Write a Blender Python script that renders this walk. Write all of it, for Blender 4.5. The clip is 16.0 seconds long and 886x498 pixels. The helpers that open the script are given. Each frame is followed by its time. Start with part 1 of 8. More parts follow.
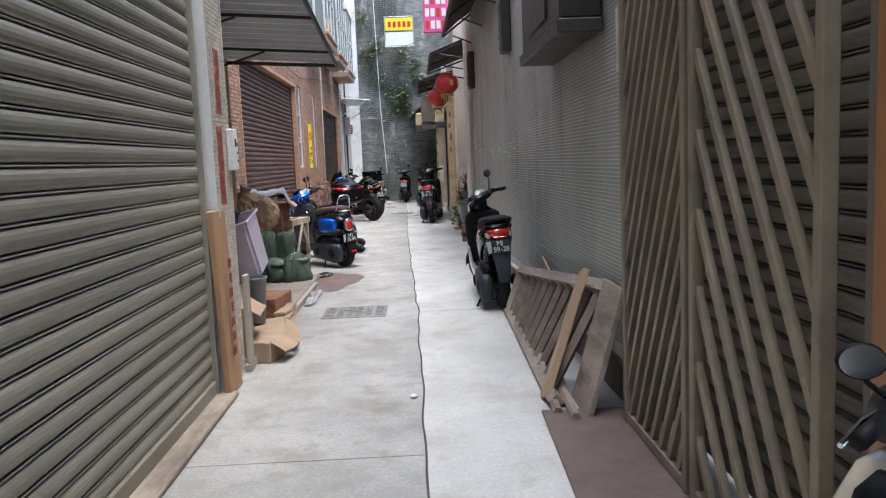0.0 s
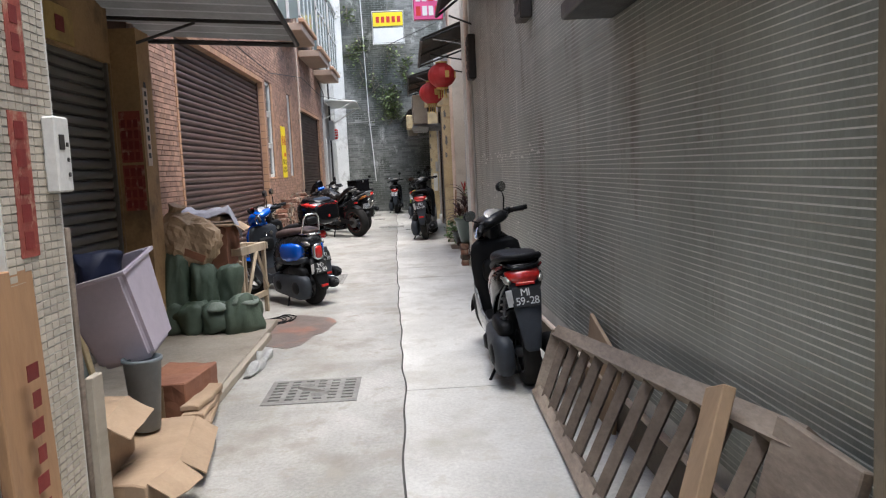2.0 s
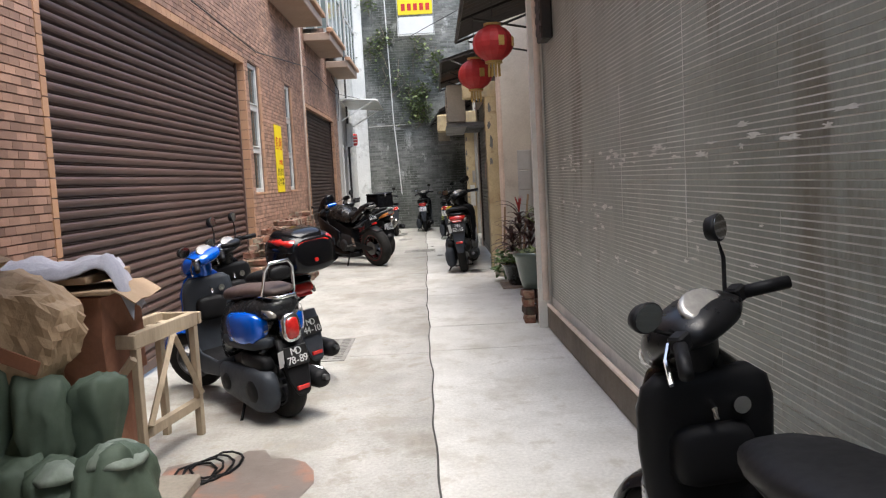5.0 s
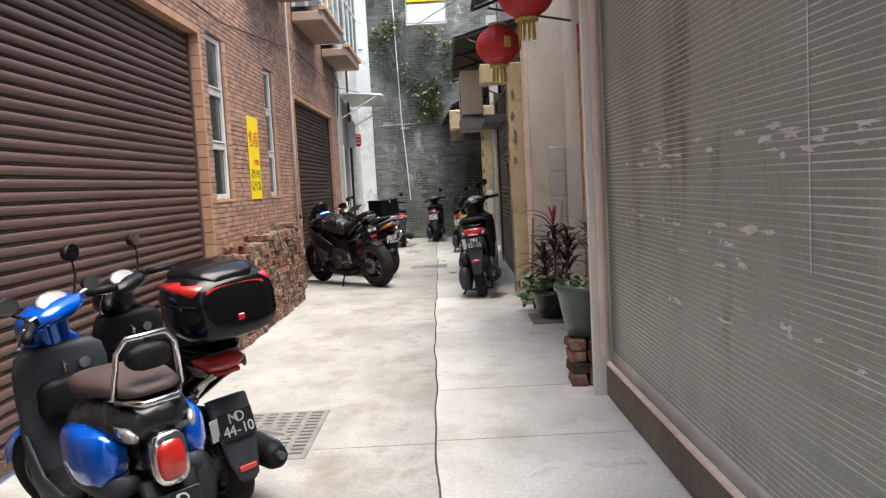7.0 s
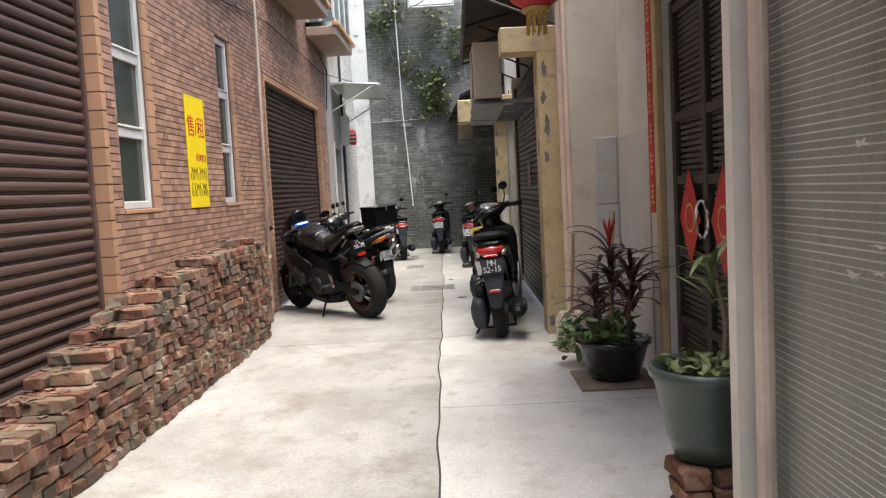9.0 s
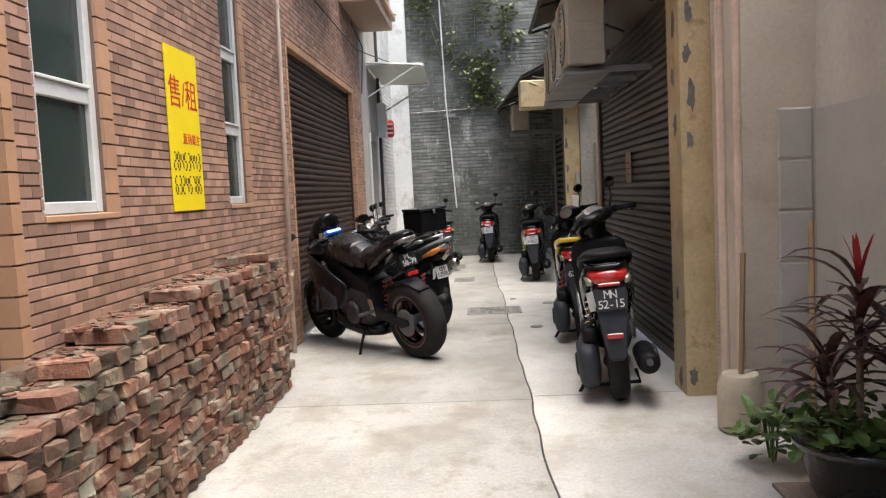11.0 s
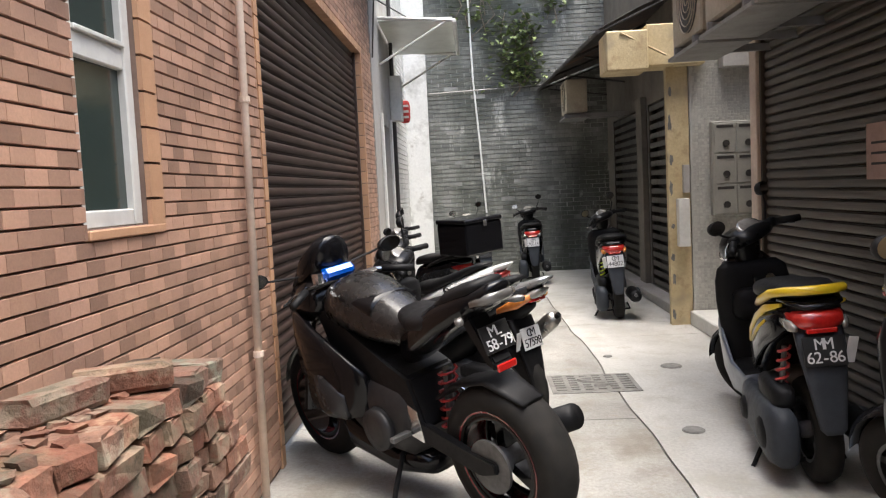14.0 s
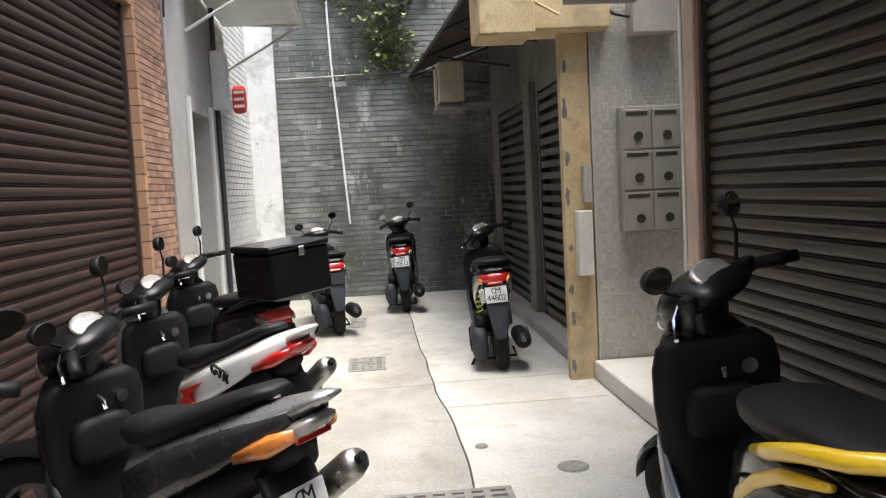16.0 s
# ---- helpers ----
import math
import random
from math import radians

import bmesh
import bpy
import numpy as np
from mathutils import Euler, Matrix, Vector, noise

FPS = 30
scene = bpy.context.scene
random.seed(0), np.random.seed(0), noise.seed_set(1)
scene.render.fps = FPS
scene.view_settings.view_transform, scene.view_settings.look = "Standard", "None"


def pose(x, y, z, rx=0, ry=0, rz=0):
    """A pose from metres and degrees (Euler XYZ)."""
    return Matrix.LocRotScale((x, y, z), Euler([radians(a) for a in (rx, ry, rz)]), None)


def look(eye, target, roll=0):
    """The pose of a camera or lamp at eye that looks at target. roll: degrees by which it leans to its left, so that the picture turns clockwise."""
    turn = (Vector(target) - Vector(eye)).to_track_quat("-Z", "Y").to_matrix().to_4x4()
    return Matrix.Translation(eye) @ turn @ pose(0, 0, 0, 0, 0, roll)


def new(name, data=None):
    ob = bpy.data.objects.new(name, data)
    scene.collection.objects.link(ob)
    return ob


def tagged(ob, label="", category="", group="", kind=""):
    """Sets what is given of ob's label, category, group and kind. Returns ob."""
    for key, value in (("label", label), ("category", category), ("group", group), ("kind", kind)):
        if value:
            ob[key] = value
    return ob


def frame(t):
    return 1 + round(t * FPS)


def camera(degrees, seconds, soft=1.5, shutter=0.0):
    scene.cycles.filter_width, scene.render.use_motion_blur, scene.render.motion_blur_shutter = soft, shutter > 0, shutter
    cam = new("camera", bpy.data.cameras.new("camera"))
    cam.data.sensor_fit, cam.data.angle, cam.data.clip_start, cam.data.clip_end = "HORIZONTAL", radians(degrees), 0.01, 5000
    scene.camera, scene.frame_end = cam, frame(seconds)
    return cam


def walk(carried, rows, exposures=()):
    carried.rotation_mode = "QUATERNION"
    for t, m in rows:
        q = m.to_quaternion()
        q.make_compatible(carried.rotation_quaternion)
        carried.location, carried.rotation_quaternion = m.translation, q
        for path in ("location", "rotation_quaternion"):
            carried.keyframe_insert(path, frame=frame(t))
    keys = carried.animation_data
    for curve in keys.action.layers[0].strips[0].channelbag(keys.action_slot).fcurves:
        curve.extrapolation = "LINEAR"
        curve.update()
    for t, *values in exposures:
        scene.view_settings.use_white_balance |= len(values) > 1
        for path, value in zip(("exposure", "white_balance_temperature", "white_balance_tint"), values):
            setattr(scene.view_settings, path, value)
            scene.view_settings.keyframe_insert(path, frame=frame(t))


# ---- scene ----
cam = camera(59.0, 16.0, soft=1.2)
PATH = [
    (0, (0.0, -0.039, 1.286), (0.063, 1.948, 1.063), -2.3),
    (0.5, (0.036, 0.457, 1.275), (0.116, 2.444, 1.055), -2.5),
    (1, (0.064, 0.997, 1.283), (0.149, 2.983, 1.068), -2.6),
    (1.5, (0.07, 1.547, 1.279), (0.157, 3.534, 1.067), -2.7),
    (2, (0.061, 2.119, 1.304), (0.14, 4.106, 1.096), -2.7),
    (2.5, (0.013, 2.673, 1.293), (0.081, 4.662, 1.092), -2.9),
    (3, (-0.005, 3.246, 1.299), (0.051, 5.235, 1.104), -3.0),
    (3.5, (-0.022, 3.802, 1.301), (0.022, 5.792, 1.112), -3.1),
    (4, (-0.025, 4.384, 1.308), (0.01, 6.374, 1.119), -3.1),
    (4.2, (-0.026, 4.612, 1.32), (0.004, 6.603, 1.136), -3.0),
    (6.3, (0.003, 6.781, 1.302), (-0.015, 8.773, 1.129), -3.3),
    (6.5, (-0.002, 6.967, 1.307), (-0.02, 8.96, 1.141), -3.1),
    (7, (0.003, 7.526, 1.298), (-0.02, 9.519, 1.134), -3.1),
    (7.5, (0.001, 8.081, 1.31), (-0.021, 10.074, 1.147), -3.1),
    (8, (-0.044, 8.614, 1.307), (-0.066, 10.607, 1.146), -2.9),
    (8.2, (-0.016, 8.856, 1.297), (-0.044, 10.85, 1.14), -3.1),
    (10.3, (-0.173, 11.028, 1.297), (-0.225, 13.021, 1.146), -2.7),
    (10.5, (-0.265, 11.239, 1.294), (-0.318, 13.232, 1.144), -2.8),
    (11, (-0.453, 11.758, 1.294), (-0.558, 13.749, 1.145), -2.7),
    (11.5, (-0.651, 12.264, 1.297), (-0.781, 14.254, 1.151), -2.7),
    (12, (-0.784, 12.799, 1.301), (-0.921, 14.788, 1.15), -2.7),
    (12.5, (-0.98, 13.329, 1.295), (-1.114, 15.319, 1.146), -2.6),
    (13, (-1.092, 13.861, 1.295), (-1.221, 15.851, 1.144), -2.7),
    (13.5, (-1.143, 14.362, 1.318), (-1.265, 16.352, 1.168), -2.6),
    (14, (-1.086, 14.845, 1.33), (-1.179, 16.837, 1.18), -2.8),
    (14.5, (-0.967, 15.339, 1.333), (-1.029, 17.333, 1.182), -2.9),
    (15, (-0.836, 15.839, 1.32), (-0.786, 17.833, 1.169), -2.8),
    (15.5, (-0.7, 16.39, 1.328), (-0.543, 18.378, 1.171), -2.9),
    (16, (-0.624, 16.851, 1.35), (-0.457, 18.838, 1.194), -3.0),
]
EXPOSURE = 1.51
walk(cam, [(t, look(eye, target, roll)) for t, eye, target, roll in PATH], [(0.0, EXPOSURE + 0.1, 5800, 9), (2.0, EXPOSURE + 0.1, 6050, 9), (4.0, EXPOSURE + 0.12, 6250, 9), (7.0, EXPOSURE + 0.22, 6350, 9), (11.0, EXPOSURE + 0.18, 6500, 10), (13.0, EXPOSURE + 0.32, 6500, 10), (16.0, EXPOSURE + 0.55, 6450, 9)])

# ---- world and light: an overcast day above a narrow alley ----
world = bpy.data.worlds.new("overcast_sky")
scene.world = world
world.use_nodes = True
wn = world.node_tree
sky = wn.nodes.new("ShaderNodeTexSky")
sky.sky_type = "NISHITA"
sky.sun_disc = False
sky.sun_elevation = radians(78)
sky.sun_rotation = radians(124)
sky.air_density, sky.dust_density, sky.ozone_density = 1.0, 4.0, 0.6
wn.links.new(sky.outputs[0], wn.nodes["Background"].inputs[0])
wn.nodes["Background"].inputs[1].default_value = 0.15
sun = new("sun", bpy.data.lights.new("sun", "SUN"))
sun.data.energy, sun.data.angle, sun.data.color = 2.0, radians(50), (1.0, 0.97, 0.92)
sun.matrix_world = look((0, 0, 30), (-3.0, 2.5, 17.0))


# ---- helpers of this scene ----
def material(name, c1, c2=None, rough=0.7, metal=0.0, scale=3.0, fine=40.0, bump=0.15, speck=0.25, stain=None, stain_at=0.6,
             stain_scale=1.2, stain2=None, stain2_at=0.62, stain2_scale=4.0, vary=0.0, island=0.0, stretch=(1, 1, 1), coat=0.0, spec=0.5):
    """Two tones by broad noise, fine grain and relief, stains of their own shape, and a tone by piece."""
    m = bpy.data.materials.new(name)
    m.use_nodes = True
    nt = m.node_tree
    n, ln = nt.nodes, nt.links
    b = n["Principled BSDF"]
    geo = n.new("ShaderNodeNewGeometry")
    mp = n.new("ShaderNodeMapping")
    mp.inputs["Scale"].default_value = stretch
    ln.new(geo.outputs["Position"], mp.inputs["Vector"])

    def noisy(sc, detail, rough_n=0.6):
        t = n.new("ShaderNodeTexNoise")
        t.inputs["Scale"].default_value, t.inputs["Detail"].default_value, t.inputs["Roughness"].default_value = sc, detail, rough_n
        ln.new(mp.outputs[0], t.inputs["Vector"])
        return t.outputs["Fac"]

    def ramp(fac, a, z):
        r = n.new("ShaderNodeMapRange")
        r.inputs["From Min"].default_value, r.inputs["From Max"].default_value = a, z
        ln.new(fac, r.inputs["Value"])
        return r.outputs[0]

    def mix(fac, a, z, mode="MIX"):
        x = n.new("ShaderNodeMix")
        x.data_type, x.blend_type = "RGBA", mode
        for s, v in ((0, fac), (6, a), (7, z)):
            if isinstance(v, (int, float)):
                x.inputs[s].default_value = v
            elif isinstance(v, tuple):
                x.inputs[s].default_value = (*v[:3], 1)
            else:
                ln.new(v, x.inputs[s])
        return x.outputs[2]

    c2 = c2 or tuple(v * 0.75 for v in c1)
    col = mix(ramp(noisy(scale, 4), 0.35, 0.65), tuple(c1), tuple(c2))
    if vary or island:
        if vary:
            src = n.new("ShaderNodeObjectInfo").outputs["Random"]
        else:
            src = geo.outputs["Random Per Island"]
        hv = n.new("ShaderNodeHueSaturation")
        k = n.new("ShaderNodeMath")
        k.operation = "MULTIPLY_ADD"
        k.inputs[1].default_value, k.inputs[2].default_value = 2 * (vary or island), 1 - (vary or island)
        ln.new(src, k.inputs[0])
        ln.new(k.outputs[0], hv.inputs["Value"])
        ln.new(col, hv.inputs["Color"])
        col = hv.outputs[0]
    grain = noisy(fine, 5, 0.7)
    if speck:
        g = ramp(grain, 0.3, 0.75)
        col = mix(speck, col, mix(g, (0.25, 0.25, 0.25), (1.0, 1.0, 1.0)), "MULTIPLY")
    rv = rough
    if stain:
        s = ramp(noisy(stain_scale, 6, 0.65), stain_at - 0.06, stain_at + 0.1)
        col = mix(s, col, tuple(stain))
    if stain2:
        s = ramp(noisy(stain2_scale, 8, 0.7), stain2_at - 0.03, stain2_at + 0.08)
        col = mix(s, col, tuple(stain2))
    ln.new(col, b.inputs["Base Color"])
    rr = n.new("ShaderNodeMapRange")
    rr.inputs["To Min"].default_value, rr.inputs["To Max"].default_value = max(rv - 0.12, 0.03), min(rv + 0.12, 1)
    ln.new(noisy(scale * 4, 4), rr.inputs["Value"])
    ln.new(rr.outputs[0], b.inputs["Roughness"])
    b.inputs["Metallic"].default_value = metal
    b.inputs["Coat Weight"].default_value = coat
    b.inputs["Specular IOR Level"].default_value = spec
    if bump:
        bp = n.new("ShaderNodeBump")
        bp.inputs["Strength"].default_value, bp.inputs["Distance"].default_value = bump, 0.01
        ln.new(grain, bp.inputs["Height"])
        ln.new(bp.outputs[0], b.inputs["Normal"])
    return m


def part(name, bm, mat, parent=None, label="", smooth=False):
    """A bmesh as one mesh object under a thing or a part."""
    me = bpy.data.meshes.new(name)
    bmesh.ops.recalc_face_normals(bm, faces=bm.faces[:])
    bm.to_mesh(me)
    bm.free()
    if smooth:
        for p in me.polygons:
            p.use_smooth = True
    me.materials.append(mat)
    ob = new(name, me)
    ob.parent = parent
    if label:
        ob["label"] = label
    return ob


def raw(name, verts, faces, mat, parent=None, label=""):
    me = bpy.data.meshes.new(name)
    me.from_pydata(verts, [], faces)
    me.materials.append(mat)
    ob = new(name, me)
    ob.parent = parent
    if label:
        ob["label"] = label
    return ob


def empty(name, label, category, m=None, group="", kind=""):
    e = new(name)
    e.empty_display_size = 0.1
    if m is not None:
        e.matrix_world = m
    return tagged(e, label, category, group, kind)


def add_box(bm, x0, x1, y0, y1, z0, z1, bevel=0.0, m=None):
    r = bmesh.ops.create_cube(bm, size=1)
    vs = r["verts"]
    for v in vs:
        v.co = Vector(((x0 + x1) / 2 + v.co.x * (x1 - x0), (y0 + y1) / 2 + v.co.y * (y1 - y0), (z0 + z1) / 2 + v.co.z * (z1 - z0)))
    if bevel:
        es = list({e for v in vs for e in v.link_edges})
        res = bmesh.ops.bevel(bm, geom=es, offset=bevel, segments=1, affect="EDGES")
        vs = list({v for f in res["faces"] for v in f.verts} | {v for v in vs if v.is_valid})
    if m is not None:
        for v in vs:
            v.co = m @ v.co
    return vs


def box(x0, x1, y0, y1, z0, z1, bevel=0.0, m=None):
    bm = bmesh.new()
    add_box(bm, x0, x1, y0, y1, z0, z1, bevel, m)
    return bm


def add_tube(bm, pts, radius, sides=8, caps=True):
    """A round bar along points; radius is a number or one for each point."""
    pts = [Vector(p) for p in pts]
    rings = []
    for i, p in enumerate(pts):
        d = (pts[min(i + 1, len(pts) - 1)] - pts[max(i - 1, 0)]).normalized()
        a = d.cross(Vector((0, 0, 1)) if abs(d.z) < 0.95 else Vector((1, 0, 0))).normalized()
        b = d.cross(a)
        r = radius[i] if isinstance(radius, (list, tuple)) else radius
        rings.append([bm.verts.new(p + r * (math.cos(2 * math.pi * k / sides) * a + math.sin(2 * math.pi * k / sides) * b)) for k in range(sides)])
    for r0, r1 in zip(rings, rings[1:]):
        for k in range(sides):
            bm.faces.new((r0[k], r0[(k + 1) % sides], r1[(k + 1) % sides], r1[k]))
    if caps:
        bm.faces.new(rings[0][::-1])
        bm.faces.new(rings[-1])


def tube(pts, radius, sides=8):
    bm = bmesh.new()
    add_tube(bm, pts, radius, sides)
    return bm


def lathe(profile, sides=24, axis="z", at=(0, 0, 0)):
    """A turned body from (radius, height) pairs."""
    bm = bmesh.new()
    rings = []
    for r, h in profile:
        ring = []
        for k in range(sides):
            a = 2 * math.pi * k / sides
            p = (r * math.cos(a), r * math.sin(a), h)
            if axis == "x":
                p = (p[2], p[0], p[1])
            elif axis == "y":
                p = (p[1], p[2], p[0])
            ring.append(bm.verts.new(Vector(at) + Vector(p)))
        rings.append(ring)
    for r0, r1 in zip(rings, rings[1:]):
        for k in range(sides):
            bm.faces.new((r0[k], r0[(k + 1) % sides], r1[(k + 1) % sides], r1[k]))
    bm.faces.new(rings[0][::-1])
    bm.faces.new(rings[-1])
    return bm


def loft(sections, sides=12, power=2.6):
    """A smooth body through cross-sections along y: (y, centre x, centre z, half width, half height)."""
    bm = bmesh.new()
    rings = []
    for y, cx, cz, w, h in sections:
        ring = []
        for k in range(sides):
            a = 2 * math.pi * (k + 0.5) / sides
            c, s = math.cos(a), math.sin(a)
            ring.append(bm.verts.new((cx + w * math.copysign(abs(c) ** (2 / power), c), y, cz + h * math.copysign(abs(s) ** (2 / power), s))))
        rings.append(ring)
    for r0, r1 in zip(rings, rings[1:]):
        for k in range(sides):
            bm.faces.new((r0[k], r0[(k + 1) % sides], r1[(k + 1) % sides], r1[k]))
    bm.faces.new(rings[0][::-1])
    bm.faces.new(rings[-1])
    return bm


def plate(outline, x0, x1, bevel=0.0):
    """A side outline of (y, z) pairs given thickness across x."""
    bm = bmesh.new()
    a = [bm.verts.new((x0, y, z)) for y, z in outline]
    b = [bm.verts.new((x1, y, z)) for y, z in outline]
    bm.faces.new(a)
    bm.faces.new(b[::-1])
    for i in range(len(a)):
        j = (i + 1) % len(a)
        bm.faces.new((a[i], b[i], b[j], a[j]))
    if bevel:
        bmesh.ops.bevel(bm, geom=bm.edges[:], offset=bevel, segments=2, affect="EDGES")
    return bm


def wall(name, xs, ys, zs, holes, mat, along="y"):
    """A solid wall with openings through it; holes are (from, to, z0, z1) along its length."""
    us, ws = (ys, xs) if along == "y" else (xs, ys)
    cu = sorted({us[0], us[1], *[v for h in holes for v in h[:2] if us[0] < v < us[1]]})
    cz = sorted({zs[0], zs[1], *[v for h in holes for v in h[2:] if zs[0] < v < zs[1]]})

    def solid(i, j):
        if not (0 <= i < len(cu) - 1 and 0 <= j < len(cz) - 1):
            return False
        u, z = (cu[i] + cu[i + 1]) / 2, (cz[j] + cz[j + 1]) / 2
        return not any(a < u < b and c < z < d for a, b, c, d in holes)

    bm = bmesh.new()

    def quad(*ps):
        bm.faces.new([bm.verts.new((w, u, z) if along == "y" else (u, w, z)) for u, w, z in ps])

    for i in range(len(cu) - 1):
        for j in range(len(cz) - 1):
            if not solid(i, j):
                continue
            u0, u1, z0, z1 = cu[i], cu[i + 1], cz[j], cz[j + 1]
            for w in ws:
                quad((u0, w, z0), (u1, w, z0), (u1, w, z1), (u0, w, z1))
            for di, u in ((-1, u0), (1, u1)):
                if not solid(i + di, j):
                    quad((u, ws[0], z0), (u, ws[1], z0), (u, ws[1], z1), (u, ws[0], z1))
            for dj, z in ((-1, z0), (1, z1)):
                if not solid(i, j + dj):
                    quad((u0, ws[0], z), (u1, ws[0], z), (u1, ws[1], z), (u0, ws[1], z))
    bmesh.ops.remove_doubles(bm, verts=bm.verts[:], dist=0.0005)
    ob = part(name, bm, mat)
    ob["kind"] = "structure"
    return ob


def shutter(name, label, x, face, y0, y1, z0, z1, pitch, mat, deep=0.018, holes=()):
    """A rolling shutter in a wall along y: one rounded slat after another, and a bottom bar. face: +1 looks to +x."""
    s = empty(name, label, "shutter", kind="structure")
    prof = [(-0.75, 0.0), (0.3, 0.015), (0.62, 0.09), (0.84, 0.24), (0.9, 0.42), (0.8, 0.60), (0.55, 0.73), (0.25, 0.79), (-0.75, 0.80), (-0.75, 0.835), (0.35, 0.85), (0.6, 0.89), (0.35, 0.935), (-0.75, 0.95), (-0.75, 1.0)]
    vs, fs = [], []
    for yy in (0.0, y1 - y0):
        vs += [(face * deep * d, yy, pitch * h) for d, h in prof]
    k = len(prof)
    fs = [(i, i + 1, k + i + 1, k + i) for i in range(k - 1)]
    me = bpy.data.meshes.new("slat")
    me.from_pydata(vs, [], fs)
    me.materials.append(mat)
    for p in me.polygons:
        p.use_smooth = False
    count = int((z1 - z0 - 0.08) / pitch) + 1
    for i in range(count):
        o = new("slat", me)
        o.location = (x, y0, z0 + 0.08 + i * pitch)
        o.parent = s
    part("bottom_bar", box(min(x, x + face * 0.03), max(x, x + face * 0.03), y0, y1, z0 + 0.005, z0 + 0.085, 0.006), mat, s)
    for yy in (y0, y1 - 0.03):
        part("guide_rail", box(min(x, x + face * 0.04), max(x, x + face * 0.04), yy, yy + 0.03, z0, z1, 0.004), mat, s)
    return s


def copies(name, data, places, parent):
    """Alike pieces: objects of their own on one mesh."""
    for m in places:
        o = new(name, data)
        o.matrix_basis = m
        o.parent = parent


def text(name, body, size, mat, m, parent=None, depth=0.002, align="CENTER", label=""):
    """Lettering in the built-in font, as a mesh of its own, facing its local +z."""
    c = bpy.data.curves.new(name, "FONT")
    c.body, c.size, c.extrude, c.align_x, c.align_y, c.resolution_u = body, size, depth, align, "CENTER", 3
    o = new(name, c)
    bpy.context.view_layer.update()
    me = bpy.data.meshes.new_from_object(o.evaluated_get(bpy.context.evaluated_depsgraph_get()))
    bpy.data.objects.remove(o)
    me.materials.clear()
    me.materials.append(mat)
    o = new(name, me)
    o.parent = parent
    o.matrix_basis = m
    if label:
        o["label"] = label
    return o


# ---- materials ----
M_CONCRETE = material("alley_concrete", (0.47, 0.46, 0.425), (0.33, 0.32, 0.29), rough=0.5, scale=1.6, fine=55, bump=0.3, speck=0.5, stain=(0.22, 0.20, 0.165), stain_at=0.575, stain_scale=2.1, stain2=(0.27, 0.25, 0.21), stain2_at=0.56, stain2_scale=7.0, vary=0.06, stretch=(1, 0.8, 1))
M_CONCRETE_PALE = material("pale_right_concrete", (0.66, 0.65, 0.61), (0.50, 0.49, 0.45), rough=0.5, scale=1.4, fine=55, bump=0.3, speck=0.42, stain=(0.33, 0.31, 0.26), stain_at=0.60, stain_scale=1.7, stain2=(0.40, 0.38, 0.33), stain2_at=0.575, stain2_scale=6.0, vary=0.06, stretch=(1, 0.8, 1))
# dirt in the joints; the same dark tone stands in for unlit depth
M_JOINT_SHADE = material("joint_dirt_and_shade", (0.07, 0.065, 0.06), rough=0.95)
M_SHUT_OLIVE = material("olive_shutter_paint", (0.31, 0.285, 0.22), (0.23, 0.21, 0.165), rough=0.48, metal=0.2, scale=1.5, stretch=(1, 0.3, 2), speck=0.3, bump=0.04, stain=(0.16, 0.12, 0.08), stain_at=0.66)
M_SHUT_BROWN = material("brown_shutter_paint", (0.118, 0.07, 0.057), (0.08, 0.05, 0.042), rough=0.45, metal=0.1, scale=1.0, stretch=(1, 0.4, 2), speck=0.2, bump=0.03)
M_SHUT_FAR = material("dark_brown_shutter", (0.054, 0.033, 0.026), (0.04, 0.025, 0.02), rough=0.46, metal=0.15, scale=1.0, stretch=(1, 0.4, 2), speck=0.2, bump=0.03)
M_SHUT_SHOP = material("grey_shop_shutter", (0.15, 0.14, 0.12), (0.10, 0.094, 0.08), rough=0.5, metal=0.2, scale=1.5, stretch=(1, 0.3, 2), speck=0.3, bump=0.04)
M_SHUT_GATE = material("grimy_olive_shutter", (0.20, 0.178, 0.13), (0.14, 0.125, 0.095), rough=0.55, metal=0.1, scale=1.5, stretch=(1, 0.3, 2), speck=0.3, bump=0.04)
M_GRIME = material("grimy_plaster", (0.19, 0.17, 0.14), (0.12, 0.108, 0.09), rough=0.9, scale=1.3, fine=30, stain=(0.10, 0.09, 0.075), stain_at=0.6)
M_WHITEBRICK = material("white_painted_brick", (0.70, 0.70, 0.67), (0.58, 0.58, 0.55), rough=0.7, scale=2.5, bump=0.25, speck=0.3, stain=(0.36, 0.34, 0.30), stain_at=0.68, stain_scale=1.2, island=0.1)
M_PIER = material("stained_white_plaster", (0.82, 0.82, 0.79), (0.70, 0.70, 0.67), rough=0.8, scale=1.5, fine=30, bump=0.25, stain=(0.30, 0.29, 0.26), stain_at=0.6, stain_scale=1.4, stain2=(0.42, 0.40, 0.36), stain2_at=0.62, stain2_scale=5)
M_CREAMTILE = material("cream_glazed_tile", (0.80, 0.77, 0.69), (0.70, 0.67, 0.59), rough=0.4, scale=2, speck=0.15, bump=0.05)
M_CREAMWALL = material("cream_wall_paint", (0.66, 0.61, 0.53), (0.55, 0.50, 0.43), rough=0.6, scale=2, speck=0.25, stain=(0.40, 0.36, 0.29), stain_at=0.64, stain_scale=2.0)
M_SHUT_DARK = material("dark_bronze_shutter", (0.078, 0.062, 0.046), (0.054, 0.044, 0.034), rough=0.46, metal=0.2, scale=1.0, stretch=(1, 0.4, 2), speck=0.2, bump=0.03)
